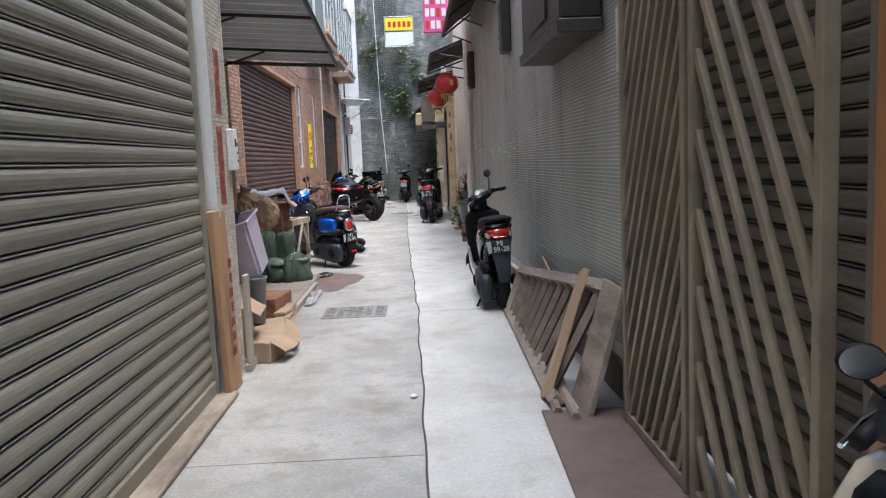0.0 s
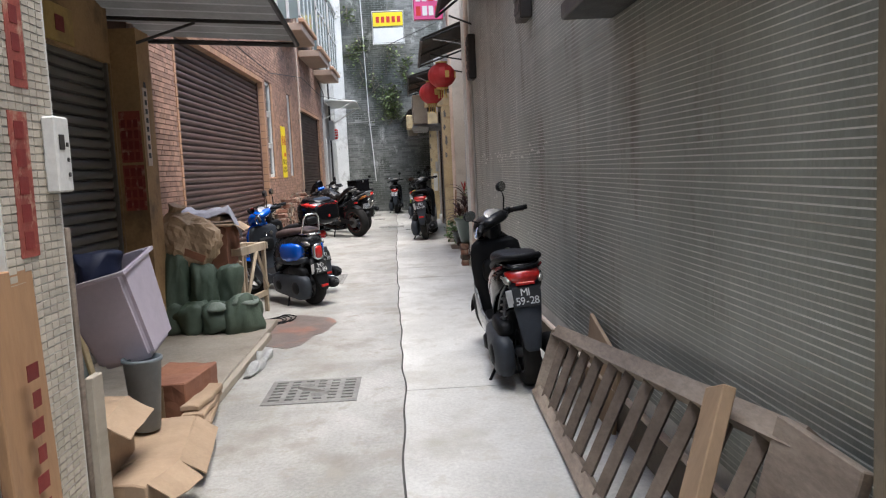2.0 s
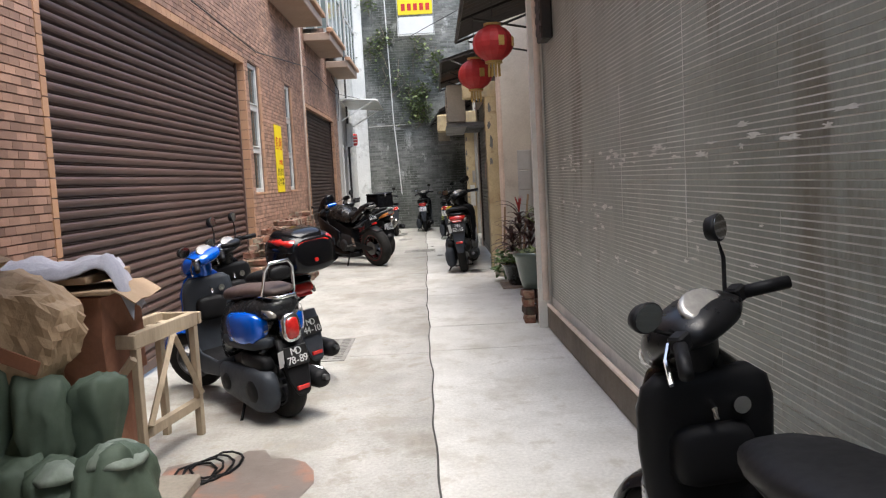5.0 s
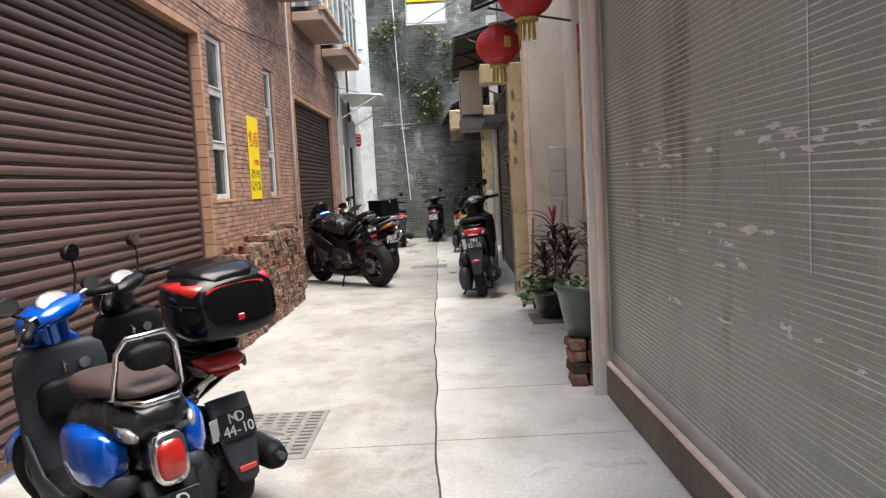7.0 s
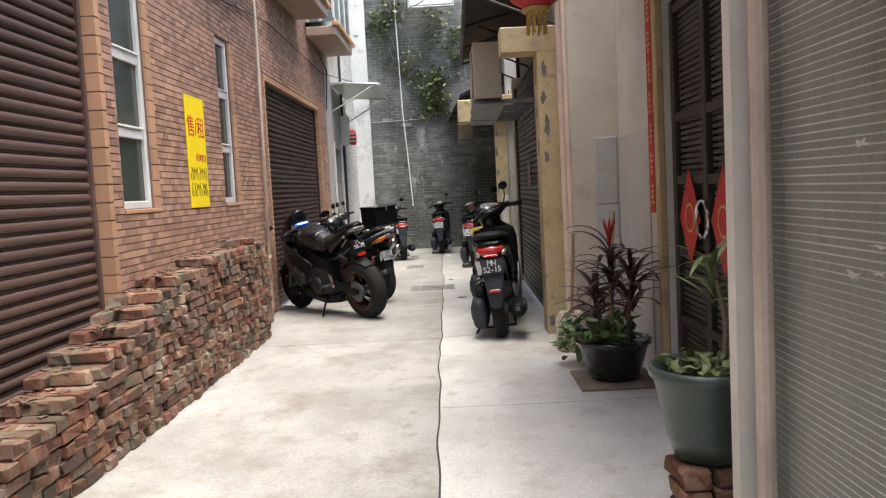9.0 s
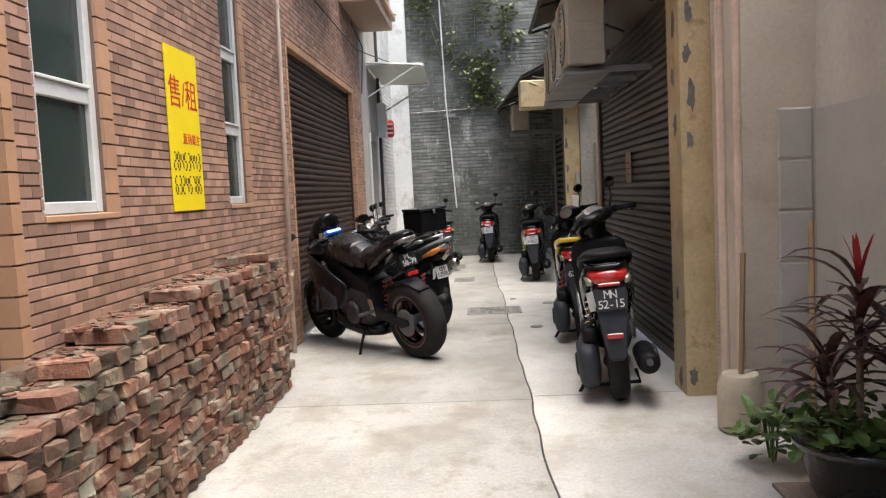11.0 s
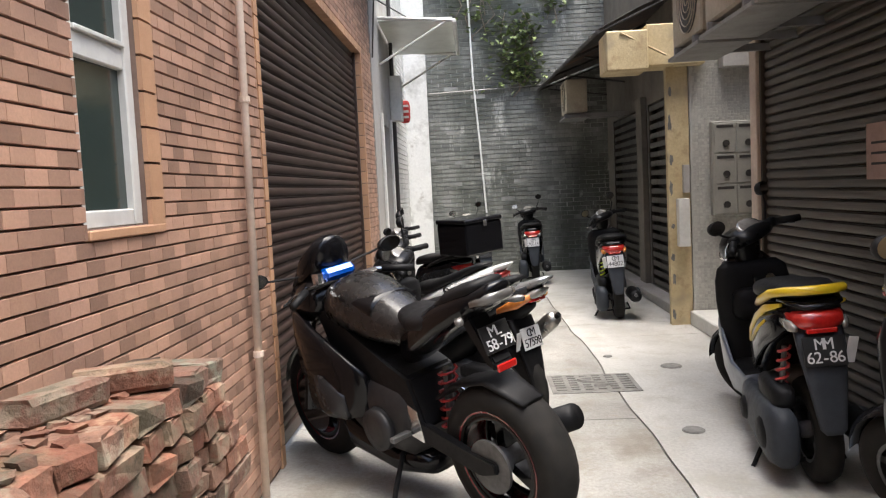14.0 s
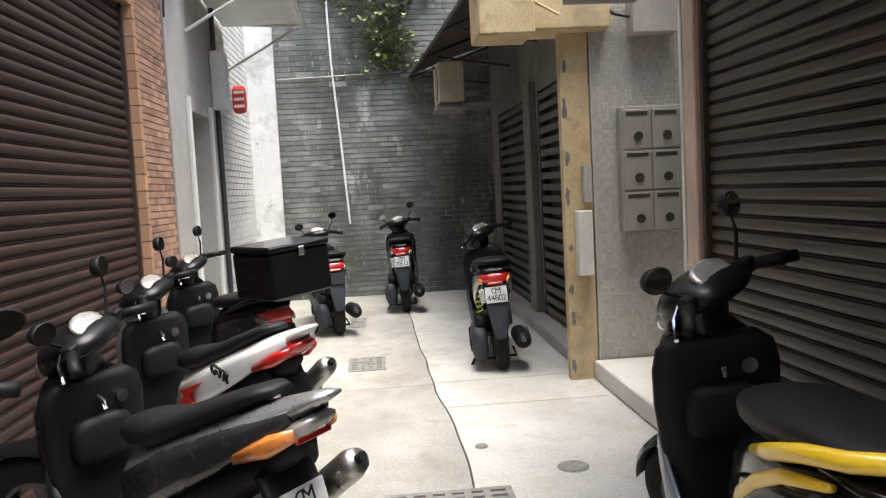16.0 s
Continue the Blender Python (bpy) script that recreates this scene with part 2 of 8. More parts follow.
M_TILE = material("brick_tile", (0.41, 0.245, 0.17), (0.34, 0.205, 0.15), rough=0.55, scale=2.0, fine=120, bump=0.12, speck=0.3, vary=0.34)
M_TILE_I = material("brick_tile_far", (0.41, 0.245, 0.17), (0.34, 0.205, 0.15), rough=0.55, scale=2.0, fine=120, bump=0.12, speck=0.3, island=0.34)
M_TILE_TRIM = material("orange_corner_tile", (0.50, 0.29, 0.17), (0.44, 0.25, 0.15), rough=0.5, scale=3, fine=120, bump=0.1, speck=0.2, island=0.12)
M_WOOD_DARK = material("dark_old_wood", (0.22, 0.17, 0.13), (0.12, 0.09, 0.068), rough=0.8, scale=5, fine=70, speck=0.4)
M_GROUT = material("dark_grout", (0.215, 0.145, 0.115), rough=0.95)
M_PLASTER = material("grey_plaster", (0.42, 0.40, 0.37), (0.33, 0.315, 0.29), rough=0.85, scale=1.3, fine=30, stain=(0.22, 0.2, 0.17), stain_at=0.62, stain_scale=0.9)
M_PLASTER_W = material("pale_plaster", (0.70, 0.69, 0.65), (0.58, 0.57, 0.53), rough=0.85, scale=1.3, fine=30, stain=(0.33, 0.31, 0.27), stain_at=0.66)
M_YELLOW = material("yellow_distemper", (0.60, 0.49, 0.29), (0.50, 0.39, 0.215), rough=0.8, scale=2.4, speck=0.35, bump=0.3, stain=(0.26, 0.22, 0.16), stain_at=0.61, stain_scale=2.5, stain2=(0.34, 0.25, 0.14), stain2_at=0.6, stain2_scale=6)
M_OCHRE = material("smoky_ochre_paint", (0.42, 0.26, 0.115), (0.28, 0.165, 0.075), rough=0.75, scale=2.0, speck=0.35, stain=(0.12, 0.075, 0.04), stain_at=0.58, stain_scale=2.0)
M_STRIP = material("grey_ribbed_tile", (0.345, 0.365, 0.32), (0.235, 0.25, 0.215), rough=0.45, scale=0.9, fine=60, bump=0.05, speck=0.4, stain=(0.45, 0.44, 0.39), stain_at=0.66, stain_scale=2.2, stain2=(0.12, 0.108, 0.08), stain2_at=0.565, stain2_scale=1.9, stretch=(1, 1, 0.28))
M_STRIP_JOINT = material("pale_tile_joint", (0.78, 0.77, 0.72), (0.50, 0.49, 0.45), rough=0.85, scale=1.5)
M_STEPWORN = material("worn_brown_threshold", (0.40, 0.34, 0.26), (0.27, 0.22, 0.165), rough=0.8, scale=3, stretch=(1, 0.25, 1), speck=0.45, stain=(0.13, 0.10, 0.075), stain_at=0.58, stain_scale=4)
M_RIBTILE = material("cream_rib_tile", (0.56, 0.50, 0.41), (0.44, 0.39, 0.32), rough=0.6, scale=2.5, island=0.14, speck=0.35, bump=0.1, stain=(0.22, 0.18, 0.14), stain_at=0.6, stain_scale=2.2)
M_WHITE = material("white_paint", (0.74, 0.74, 0.71), (0.66, 0.66, 0.63), rough=0.5, scale=2, speck=0.12, bump=0.05)
M_MOSAIC = material("pale_mosaic", (0.55, 0.54, 0.49), (0.46, 0.45, 0.41), rough=0.45, scale=2, island=0.14, bump=0.03)
M_STONE = material("wet_dark_brick", (0.30, 0.30, 0.275), (0.15, 0.157, 0.14), rough=0.75, scale=0.7, fine=45, bump=0.5, speck=0.5, stain=(0.06, 0.067, 0.052), stain_at=0.525, stain_scale=0.9, stain2=(0.50, 0.50, 0.46), stain2_at=0.62, stain2_scale=2.4, stretch=(1, 1, 0.5), vary=0.3)
M_STONE_I = material("wet_dark_brick_far", (0.30, 0.30, 0.275), (0.15, 0.157, 0.14), rough=0.75, scale=0.7, fine=45, bump=0.5, speck=0.5, stain=(0.06, 0.067, 0.052), stain_at=0.525, stain_scale=0.9, stain2=(0.50, 0.50, 0.46), stain2_at=0.62, stain2_scale=2.4, stretch=(1, 1, 0.5), island=0.3)
M_MORTAR = material("lime_mortar", (0.40, 0.40, 0.37), (0.06, 0.065, 0.058), rough=0.9, scale=1.6, fine=50)
M_WOOD = material("raw_plywood", (0.40, 0.27, 0.16), (0.30, 0.20, 0.12), rough=0.7, scale=4, stretch=(1, 1, 0.15), fine=60)
M_WOOD_OLD = material("weathered_wood", (0.37, 0.30, 0.235), (0.22, 0.17, 0.13), rough=0.8, scale=8, fine=70, stretch=(1, 0.25, 1), speck=0.5, stain=(0.10, 0.075, 0.055), stain_at=0.62, stain_scale=5)
M_DARKMETAL = material("dark_painted_metal", (0.055, 0.05, 0.046), rough=0.5, metal=0.3, scale=3)
M_GALV = material("galvanised_sheet", (0.32, 0.315, 0.30), (0.24, 0.235, 0.225), rough=0.5, metal=0.5, scale=2, stain=(0.15, 0.1, 0.07), stain_at=0.66)
M_GATE = material("grey_brown_gate_paint", (0.30, 0.245, 0.165), (0.20, 0.165, 0.115), rough=0.5, metal=0.2, scale=3, stain=(0.14, 0.09, 0.06), stain_at=0.7)
M_IRON = material("cast_iron_grate", (0.33, 0.32, 0.295), rough=0.65, metal=0.5, scale=8, speck=0.4)
M_GLASSY = material("window_glass", (0.035, 0.05, 0.045), rough=0.06, speck=0, bump=0, scale=0.5)
M_SLAB = material("balcony_soffit", (0.45, 0.33, 0.25), (0.38, 0.28, 0.21), rough=0.8, scale=1.5)
M_PIPE = material("cream_pipe", (0.76, 0.62, 0.51), rough=0.5, scale=3)
M_DARKRED = material("dark_red_ink", (0.22, 0.02, 0.015), rough=0.7)
M_FROST = material("frosted_panel", (0.62, 0.66, 0.62), rough=0.4, scale=2, speck=0.1)
M_PLINTH = material("stained_cement", (0.20, 0.17, 0.13), (0.13, 0.11, 0.085), rough=0.85, scale=2.5, speck=0.4)
M_BROWNBOX = material("brown_metal_box", (0.035, 0.027, 0.022), (0.025, 0.02, 0.017), rough=0.5, metal=0.2)
M_ORANGEWOOD = material("varnished_orange_wood", (0.42, 0.19, 0.07), (0.26, 0.11, 0.04), rough=0.4, stretch=(1, 1, 0.2), scale=6)
M_DOORPANEL = material("dark_door_panel", (0.09, 0.085, 0.08), (0.06, 0.056, 0.052), rough=0.5, scale=3)
M_DADO = material("grey_dado_paint", (0.52, 0.52, 0.51), (0.44, 0.44, 0.43), rough=0.6, scale=2, speck=0.15)
M_DARKSHEET = material("rusty_dark_sheet", (0.075, 0.065, 0.055), (0.05, 0.045, 0.04), rough=0.7, metal=0.2, scale=2, stain=(0.14, 0.075, 0.04), stain_at=0.62)
M_MAIL = material("grey_letter_box", (0.36, 0.35, 0.31), (0.31, 0.3, 0.27), rough=0.5, metal=0.2, scale=3, speck=0.15)
M_PAPERPINK = material("pink_paper", (0.48, 0.34, 0.30), rough=0.8, scale=4)
M_SLATDOOR = material("dark_slat_paint", (0.10, 0.092, 0.078), (0.07, 0.065, 0.055), rough=0.5, metal=0.2, scale=3)
M_PINK = material("pink_sign", (0.75, 0.10, 0.28), rough=0.4, scale=2, speck=0.05)
M_WET = material("damp_concrete", (0.20, 0.165, 0.145), (0.16, 0.135, 0.12), rough=0.35, scale=2.5, speck=0.2, stain=(0.36, 0.15, 0.09), stain_at=0.56, stain_scale=2.0)
M_LEAF_PALE = material("pale_green_leaf", (0.16, 0.20, 0.07), (0.11, 0.15, 0.05), rough=0.5, scale=12, island=0.35, speck=0.1)
M_PANE = material("balcony_glass", (0.22, 0.27, 0.26), (0.16, 0.2, 0.2), rough=0.08, speck=0, bump=0, scale=0.7)
M_PEEL = material("bare_cement_patch", (0.22, 0.215, 0.20), (0.15, 0.145, 0.135), rough=0.9, scale=8, speck=0.4)
M_SMEAR = material("lime_smear", (0.80, 0.79, 0.75), (0.68, 0.67, 0.62), rough=0.85, scale=12)

# ---- setting: ground ----
random.seed(3)


def crack(y):
    """The wandering joint along the middle of the alley."""
    k = [(-6, -0.02), (3, 0.0), (7, -0.03), (10, -0.1), (13.2, -0.16), (15.5, -0.204), (16.5, -0.207), (18.6, -0.226), (20.2, -0.25), (21.2, -0.246), (22.3, -0.295), (25, -0.318), (40, -0.33)]
    for (a, u), (b, v) in zip(k, k[1:]):
        if y <= b:
            return u + (v - u) * (y - a) / (b - a) + 0.006 * math.sin(y * 3.1) + 0.004 * math.sin(y * 7.7) + 0.008 * noise.noise((0, y * 2.3, 0))
    return -0.3


ground = part("ground", box(-60, 60, -40, 90, -0.6, -0.012), M_JOINT_SHADE)
tagged(ground, "bare dirt and joints under the alley's concrete", "ground", kind="structure")
LEFT_JOINTS = [-6, 3.3, 11.38, 16.47, 19.2, 22.16, 27.2]
RIGHT_JOINTS = [-6, 6.65, 11.42, 12.4, 14.3, 16.54, 21.57, 22.2, 24.2, 27.2]


def floor_slab(y0, y1, side):
    bm = bmesh.new()
    n = max(2, int((y1 - y0) / 0.08))
    inner = []
    for i in range(n + 1):
        y = y0 + 0.004 + (y1 - y0 - 0.008) * i / n
        inner.append((crack(y) + side * 0.0055, y))
    outer = [(side * 4.0, y) for _, y in (inner[-1], inner[0])]
    ring = inner + outer
    top = [bm.verts.new((x, y, 0.0)) for x, y in ring]
    low = [bm.verts.new((x, y, -0.05)) for x, y in ring]
    bm.faces.new(top)
    for i in range(len(ring)):
        j = (i + 1) % len(ring)
        bm.faces.new((top[i], low[i], low[j], top[j]))
    return part("concrete_slab", bm, M_CONCRETE if side < 0 else M_CONCRETE_PALE, ground)


for js, side in ((LEFT_JOINTS, -1), (RIGHT_JOINTS, 1)):
    for a, b in zip(js, js[1:]):
        floor_slab(a, b, side)

# ---- setting: the left side ----
XL = -2.10
wall_left_near = wall("wall_left_near", (-4.5, -1.22), (-6, 4.45), (0, 7.5), [(-6, 4.36, 0, 2.75)], M_PLASTER)
tagged(wall_left_near, "grey plastered shop wall above a wide shutter", "wall")
shutter_near = shutter("shutter_near", "closed olive-grey metal rolling shutter, scuffed near the ground", -1.2, 1, -6.0, 4.34, 0.02, 2.75, 0.088, M_SHUT_OLIVE, 0.019)
sill = part("door_sill", box(-1.30, -1.06, -6, 4.36, 0.0, 0.03, 0.006), M_STEPWORN)
tagged(sill, "worn pale threshold under the rolling shutter", "sill", kind="structure")
pier_left = wall("pier_left", (-2.6, -1.13), (4.452, 4.86), (0, 4.6), [], M_PLASTER_W)
tagged(pier_left, "mosaic-clad pier between two shop fronts", "pier")
wall_recess = wall("wall_recess", (-2.9, -2.15), (4.862, 8.28), (0, 4.6), [(4.95, 8.26, 0, 2.2)], M_OCHRE)
tagged(wall_recess, "yellowed shop wall set back from the alley", "wall")
shutter_shop = shutter("shutter_shop", "closed grey shutter with rows of air holes", -2.2, 1, 4.96, 8.25, 0.055, 2.2, 0.075, M_SHUT_SHOP, 0.02)
column_left = wall("column_left", (-2.9, -1.95), (8.282, 8.58), (0, 2.46), [], M_OCHRE)
tagged(column_left, "yellow painted column with red paper strips", "column")
wall_brick = wall("wall_brick", (-3.2, XL - 0.012), (8.582, 22.9), (0, 7.0),
                  [(9.82, 14.42, 0, 2.72), (14.64, 15.15, 1.27, 2.78), (16.84, 17.24, 1.27, 2.78), (18.62, 22.1, 0, 2.62)], M_GROUT)
tagged(wall_brick, "wall faced with mixed brown brick tiles", "wall")
shutter_b = shutter("shutter_middle", "closed dark brown metal rolling shutter", XL - 0.11, 1, 9.84, 14.40, 0.02, 2.72, 0.068, M_SHUT_BROWN, 0.026)
shutter_c = shutter("shutter_far", "closed dark bronze metal rolling shutter", XL - 0.085, 1, 18.64, 22.08, 0.02, 2.62, 0.062, M_SHUT_FAR, 0.02)
wall_left_far = wall("wall_left_far", (-3.2, XL), (22.902, 24.65), (0, 7.0), [(23.5, 24.3, 0.1, 2.1)], M_PLASTER)
tagged(wall_left_far, "stained grey wall with a narrow side door", "wall")
pier_white = wall("pier_white", (-3.2, -1.78), (26.9, 26.99), (0, 7.0), [], M_PIER)
tagged(pier_white, "white plastered corner pier with flaking foot", "pier")
back_left = wall("wall_left_back", (-3.2, XL - 0.02), (24.652, 26.898), (0, 7.0), [], M_WHITEBRICK)
tagged(back_left, "wall of white painted bricks in a corner", "wall")

# ---- setting: the far end ----
wall_end = wall("wall_end", (-6, 6), (27.02, 27.8), (0, 11.0), [], M_MORTAR, along="x")
tagged(wall_end, "tall old retaining wall of damp blackened brick", "wall")

# ---- setting: the right side ----
wall_right_near = wall("wall_right_near", (1.02, 2.6), (-6, 3.6), (0, 7.5), [(1.7, 3.57, 0, 3.2), (0.2, 1.35, 0, 2.2)], M_GRIME)
tagged(wall_right_near, "dark plaster wall around a barred shutter", "wall")
shutter_gate = shutter("shutter_barred", "closed olive shutter behind a barred gate", 1.2, -1, 1.71, 3.56, 0.02, 3.2, 0.072, M_SHUT_GATE, 0.02)
wall_right = wall("wall_right", (1.02, 2.6), (3.602, 12.1), (0, 4.3), [], M_STRIP_JOINT)


def slant(ob):
    """The tiled wall runs a little askew: bring what belongs to it into its line."""
    for v in ob.data.vertices:
        v.co.x -= (v.co.y - 6.7) * 0.0185


slant(wall_right)
tagged(wall_right, "long wall of grey ribbed tiles with pale joints", "wall")
pier_right = wall("pier_right", (0.81, 1.0), (12.102, 12.17), (0, 3.6), [], M_CREAMTILE)
tagged(pier_right, "narrow cream tiled pier beside a doorway", "pier")
wall_door = wall("wall_door", (1.27, 2.6), (12.102, 15.898), (0, 4.3), [(12.6, 14.55, 0.06, 2.35)], M_PLASTER_W)
tagged(wall_door, "pale wall with a gated doorway", "wall")
wall_jog = wall("wall_jog", (0.9, 2.6), (15.9, 16.42), (0, 4.3), [], M_CREAMWALL)
tagged(wall_jog, "grey tiled return wall", "wall")
column_yellow = wall("column_yellow", (0.72, 1.2), (16.422, 16.72), (0, 2.4), [], M_YELLOW)
tagged(column_yellow, "peeling yellow painted column", "column")
wall_shutter_r = wall("wall_shutter_right", (0.95, 2.6), (16.722, 20.7), (0, 4.3), [(16.74, 20.3, 0, 2.55)], M_PLASTER)
tagged(wall_shutter_r, "grey wall around a bronze shutter", "wall")
shutter_r = shutter("shutter_right", "closed dark bronze shutter with a pasted notice", 0.86, -1, 16.74, 20.21, 0.02, 2.55, 0.06, M_SHUT_DARK, 0.018)
wall_entry_back = wall("wall_entry_back", (1.62, 2.6), (20.702, 21.998), (0, 4.3), [], M_PLASTER)
tagged(wall_entry_back, "shaded back wall of an entrance", "wall")
wall_mail = wall("wall_mail", (0.84, 2.6), (22.0, 22.25), (0, 4.3), [], M_MOSAIC, along="x")
tagged(wall_mail, "wall of small pale mosaic tiles", "wall")
column_far = wall("column_far", (0.64, 0.83), (22.0, 22.08), (0, 2.6), [], M_YELLOW)
tagged(column_far, "peeling yellow corner column", "column")
wall_slats = wall("wall_slats", (0.95, 2.6), (22.252, 27.018), (0, 4.3), [(22.5, 24.2, 0.1, 2.2), (24.6, 26.5, 0.1, 2.2)], M_GRIME)
tagged(wall_slats, "dark wall with two slatted doors", "wall")

# ---- parked two-wheelers ----
def paint(name, c, rough=0.25, metal=0.0, coat=0.6, speck=0.06, spec=0.5):
    return material(name, c, tuple(v * 0.85 for v in c), rough=rough, metal=metal, coat=coat, scale=6, fine=150, bump=0.0, speck=speck, spec=spec)


P_BLACK = paint("black_gloss_paint", (0.005, 0.005, 0.006), 0.16, coat=0.05, spec=0.22)
P_DKGREY = paint("graphite_paint", (0.02, 0.021, 0.023), 0.25, 0.0, coat=0.1, spec=0.3)
P_TANK = paint("dark_charcoal_paint", (0.015, 0.0145, 0.0145), 0.28, 0.0, coat=0.1, spec=0.35)
P_SILVER = paint("silver_paint", (0.30, 0.31, 0.32), 0.3, 0.6)
P_WHITE = paint("white_gloss_paint", (0.72, 0.72, 0.70))
P_RED = paint("dark_red_paint", (0.14, 0.012, 0.015))
P_BLUE = paint("bright_blue_paint", (0.0, 0.10, 0.60), 0.15, 0.3)
P_YELLOW = paint("bright_yellow_paint", (0.75, 0.52, 0.02), 0.35)
P_CREAM = paint("cream_paint", (0.62, 0.55, 0.42), 0.35)
P_BROWNSEAT = material("brown_vinyl", (0.07, 0.045, 0.04), rough=0.55, scale=9, fine=200, bump=0.08)
P_SEAT = material("black_vinyl", (0.009, 0.009, 0.010), spec=0.2, rough=0.55, scale=9, fine=200, bump=0.08)
P_PLASTIC = material("black_rough_plastic", (0.008, 0.008, 0.009), spec=0.18, rough=0.55, scale=8, fine=180, bump=0.06)
P_GREYPL = material("grey_plastic", (0.042, 0.048, 0.058), spec=0.22, rough=0.5, scale=8, fine=180, bump=0.05)
P_RUBBER = material("tyre_rubber", (0.012, 0.0115, 0.011), (0.02, 0.0185, 0.017), spec=0.2, rough=0.85, scale=12, fine=160, bump=0.25)
P_ENGINE = material("engine_alloy", (0.16, 0.16, 0.165), (0.08, 0.08, 0.08), rough=0.5, metal=0.6, scale=9)
P_SATIN = material("satin_black_plastic", (0.008, 0.008, 0.009), spec=0.22, rough=0.3, scale=8, fine=180, bump=0.03)
P_DARKENGINE = material("black_engine_paint", (0.03, 0.03, 0.032), (0.018, 0.018, 0.019), rough=0.5, metal=0.4, scale=9)
P_CHROME = material("chrome", (0.75, 0.75, 0.76), rough=0.14, metal=1.0, speck=0.1, bump=0)
P_LAMP = material("red_lamp_lens", (0.55, 0.02, 0.015), (0.42, 0.012, 0.01), rough=0.12, coat=0.8, scale=30, fine=90, bump=0.2)
P_AMBER = material("amber_lens", (0.75, 0.25, 0.05), rough=0.15, coat=0.8, scale=30, fine=90, bump=0.2)
P_DULL = material("smoked_lens", (0.16, 0.155, 0.15), rough=0.15, metal=0.2, coat=0.6, scale=30, fine=90, bump=0.2)
P_CLEAR = material("clear_lens", (0.36, 0.34, 0.31), rough=0.15, metal=0.3, coat=0.8, scale=30, fine=90, bump=0.2)
P_MIRROR = material("mirror_glass", (0.5, 0.52, 0.53), rough=0.04, metal=1.0, speck=0, bump=0)
P_PLATE_B = material("black_number_plate", (0.015, 0.015, 0.015), rough=0.4, scale=10)
P_PLATE_W = material("white_number_plate", (0.7, 0.7, 0.69), rough=0.4, scale=10)
P_SPRING = material("red_spring", (0.4, 0.03, 0.03), rough=0.4)
P_STEEL = material("brushed_steel", (0.42, 0.40, 0.37), (0.33, 0.31, 0.28), rough=0.3, metal=0.9, scale=6, bump=0.03)
P_GREYBLUE = paint("slate_blue_paint", (0.10, 0.12, 0.16), 0.35)
P_LIME = material("lime_spring", (0.55, 0.7, 0.03), rough=0.4)


def wheel(name, parent, y, r, w, rim=P_ENGINE, spokes=5, stripe=None):
    tb = lathe([(r * 0.62, -w * 0.42), (r * 0.80, -w * 0.5), (r * 0.93, -w * 0.42), (r * 0.99, -w * 0.2), (r, 0), (r * 0.99, w * 0.2), (r * 0.93, w * 0.42), (r * 0.80, w * 0.5), (r * 0.62, w * 0.42)], 28, "x", (0, y, r))
    bmesh.ops.delete(tb, geom=[f for f in tb.faces if len(f.verts) > 4], context="FACES_ONLY")
    t = part(name, tb, P_RUBBER, parent, smooth=True)
    bm = lathe([(r * 0.56, -w * 0.40), (r * 0.68, -w * 0.43), (r * 0.68, w * 0.43), (r * 0.56, w * 0.40)], 28, "x", (0, y, r))
    bmesh.ops.delete(bm, geom=[f for f in bm.faces if len(f.verts) > 4], context="FACES_ONLY")
    part("rim", bm, rim, t, smooth=True)
    bm = bmesh.new()
    for i in range(spokes):
        a = 2 * math.pi * i / spokes
        add_box(bm, -w * 0.2, w * 0.2, -r * 0.07, r * 0.07, r * 0.08, r * 0.64, 0.0, Matrix.Translation((0, y, r)) @ Matrix.Rotation(a, 4, "X"))
    part("spokes", bm, rim, t)
    part("hub", lathe([(r * 0.05, -w * 0.7), (r * 0.17, -w * 0.55), (r * 0.2, w * 0.55), (r * 0.05, w * 0.7)], 14, "x", (0, y, r)), P_ENGINE, t, smooth=True)
    if stripe:
        bm = lathe([(r * 0.655, -w * 0.445), (r * 0.68, -w * 0.455), (r * 0.68, w * 0.455), (r * 0.655, w * 0.445)], 28, "x", (0, y, r))
        bmesh.ops.delete(bm, geom=[f for f in bm.faces if len(f.verts) > 4], context="FACES_ONLY")
        part("rim_stripe", bm, stripe, t)
    return t


def number_plate(parent, lines, white, at, tilt, size=(0.15, 0.112)):
    w, h = size
    m = Matrix.Translation(at) @ Matrix.Rotation(radians(90 - tilt), 4, "X")
    p = part("number_plate", box(-w / 2, w / 2, -h / 2, h / 2, -0.003, 0.003, 0.002, m), P_PLATE_W if white else P_PLATE_B, parent, "white plate with black characters" if white else "black plate with white characters")
    ink = P_PLATE_B if white else P_PLATE_W
    if lines:
        for line, up in ((lines[0], 0.22), (lines[1], -0.22)):
            for k, c in enumerate(line):
                text("character", c, h * 0.54, ink, m @ Matrix.Translation(((k - (len(line) - 1) / 2) * w * 0.178, h * up, 0.004)), p, 0.001)
    return p


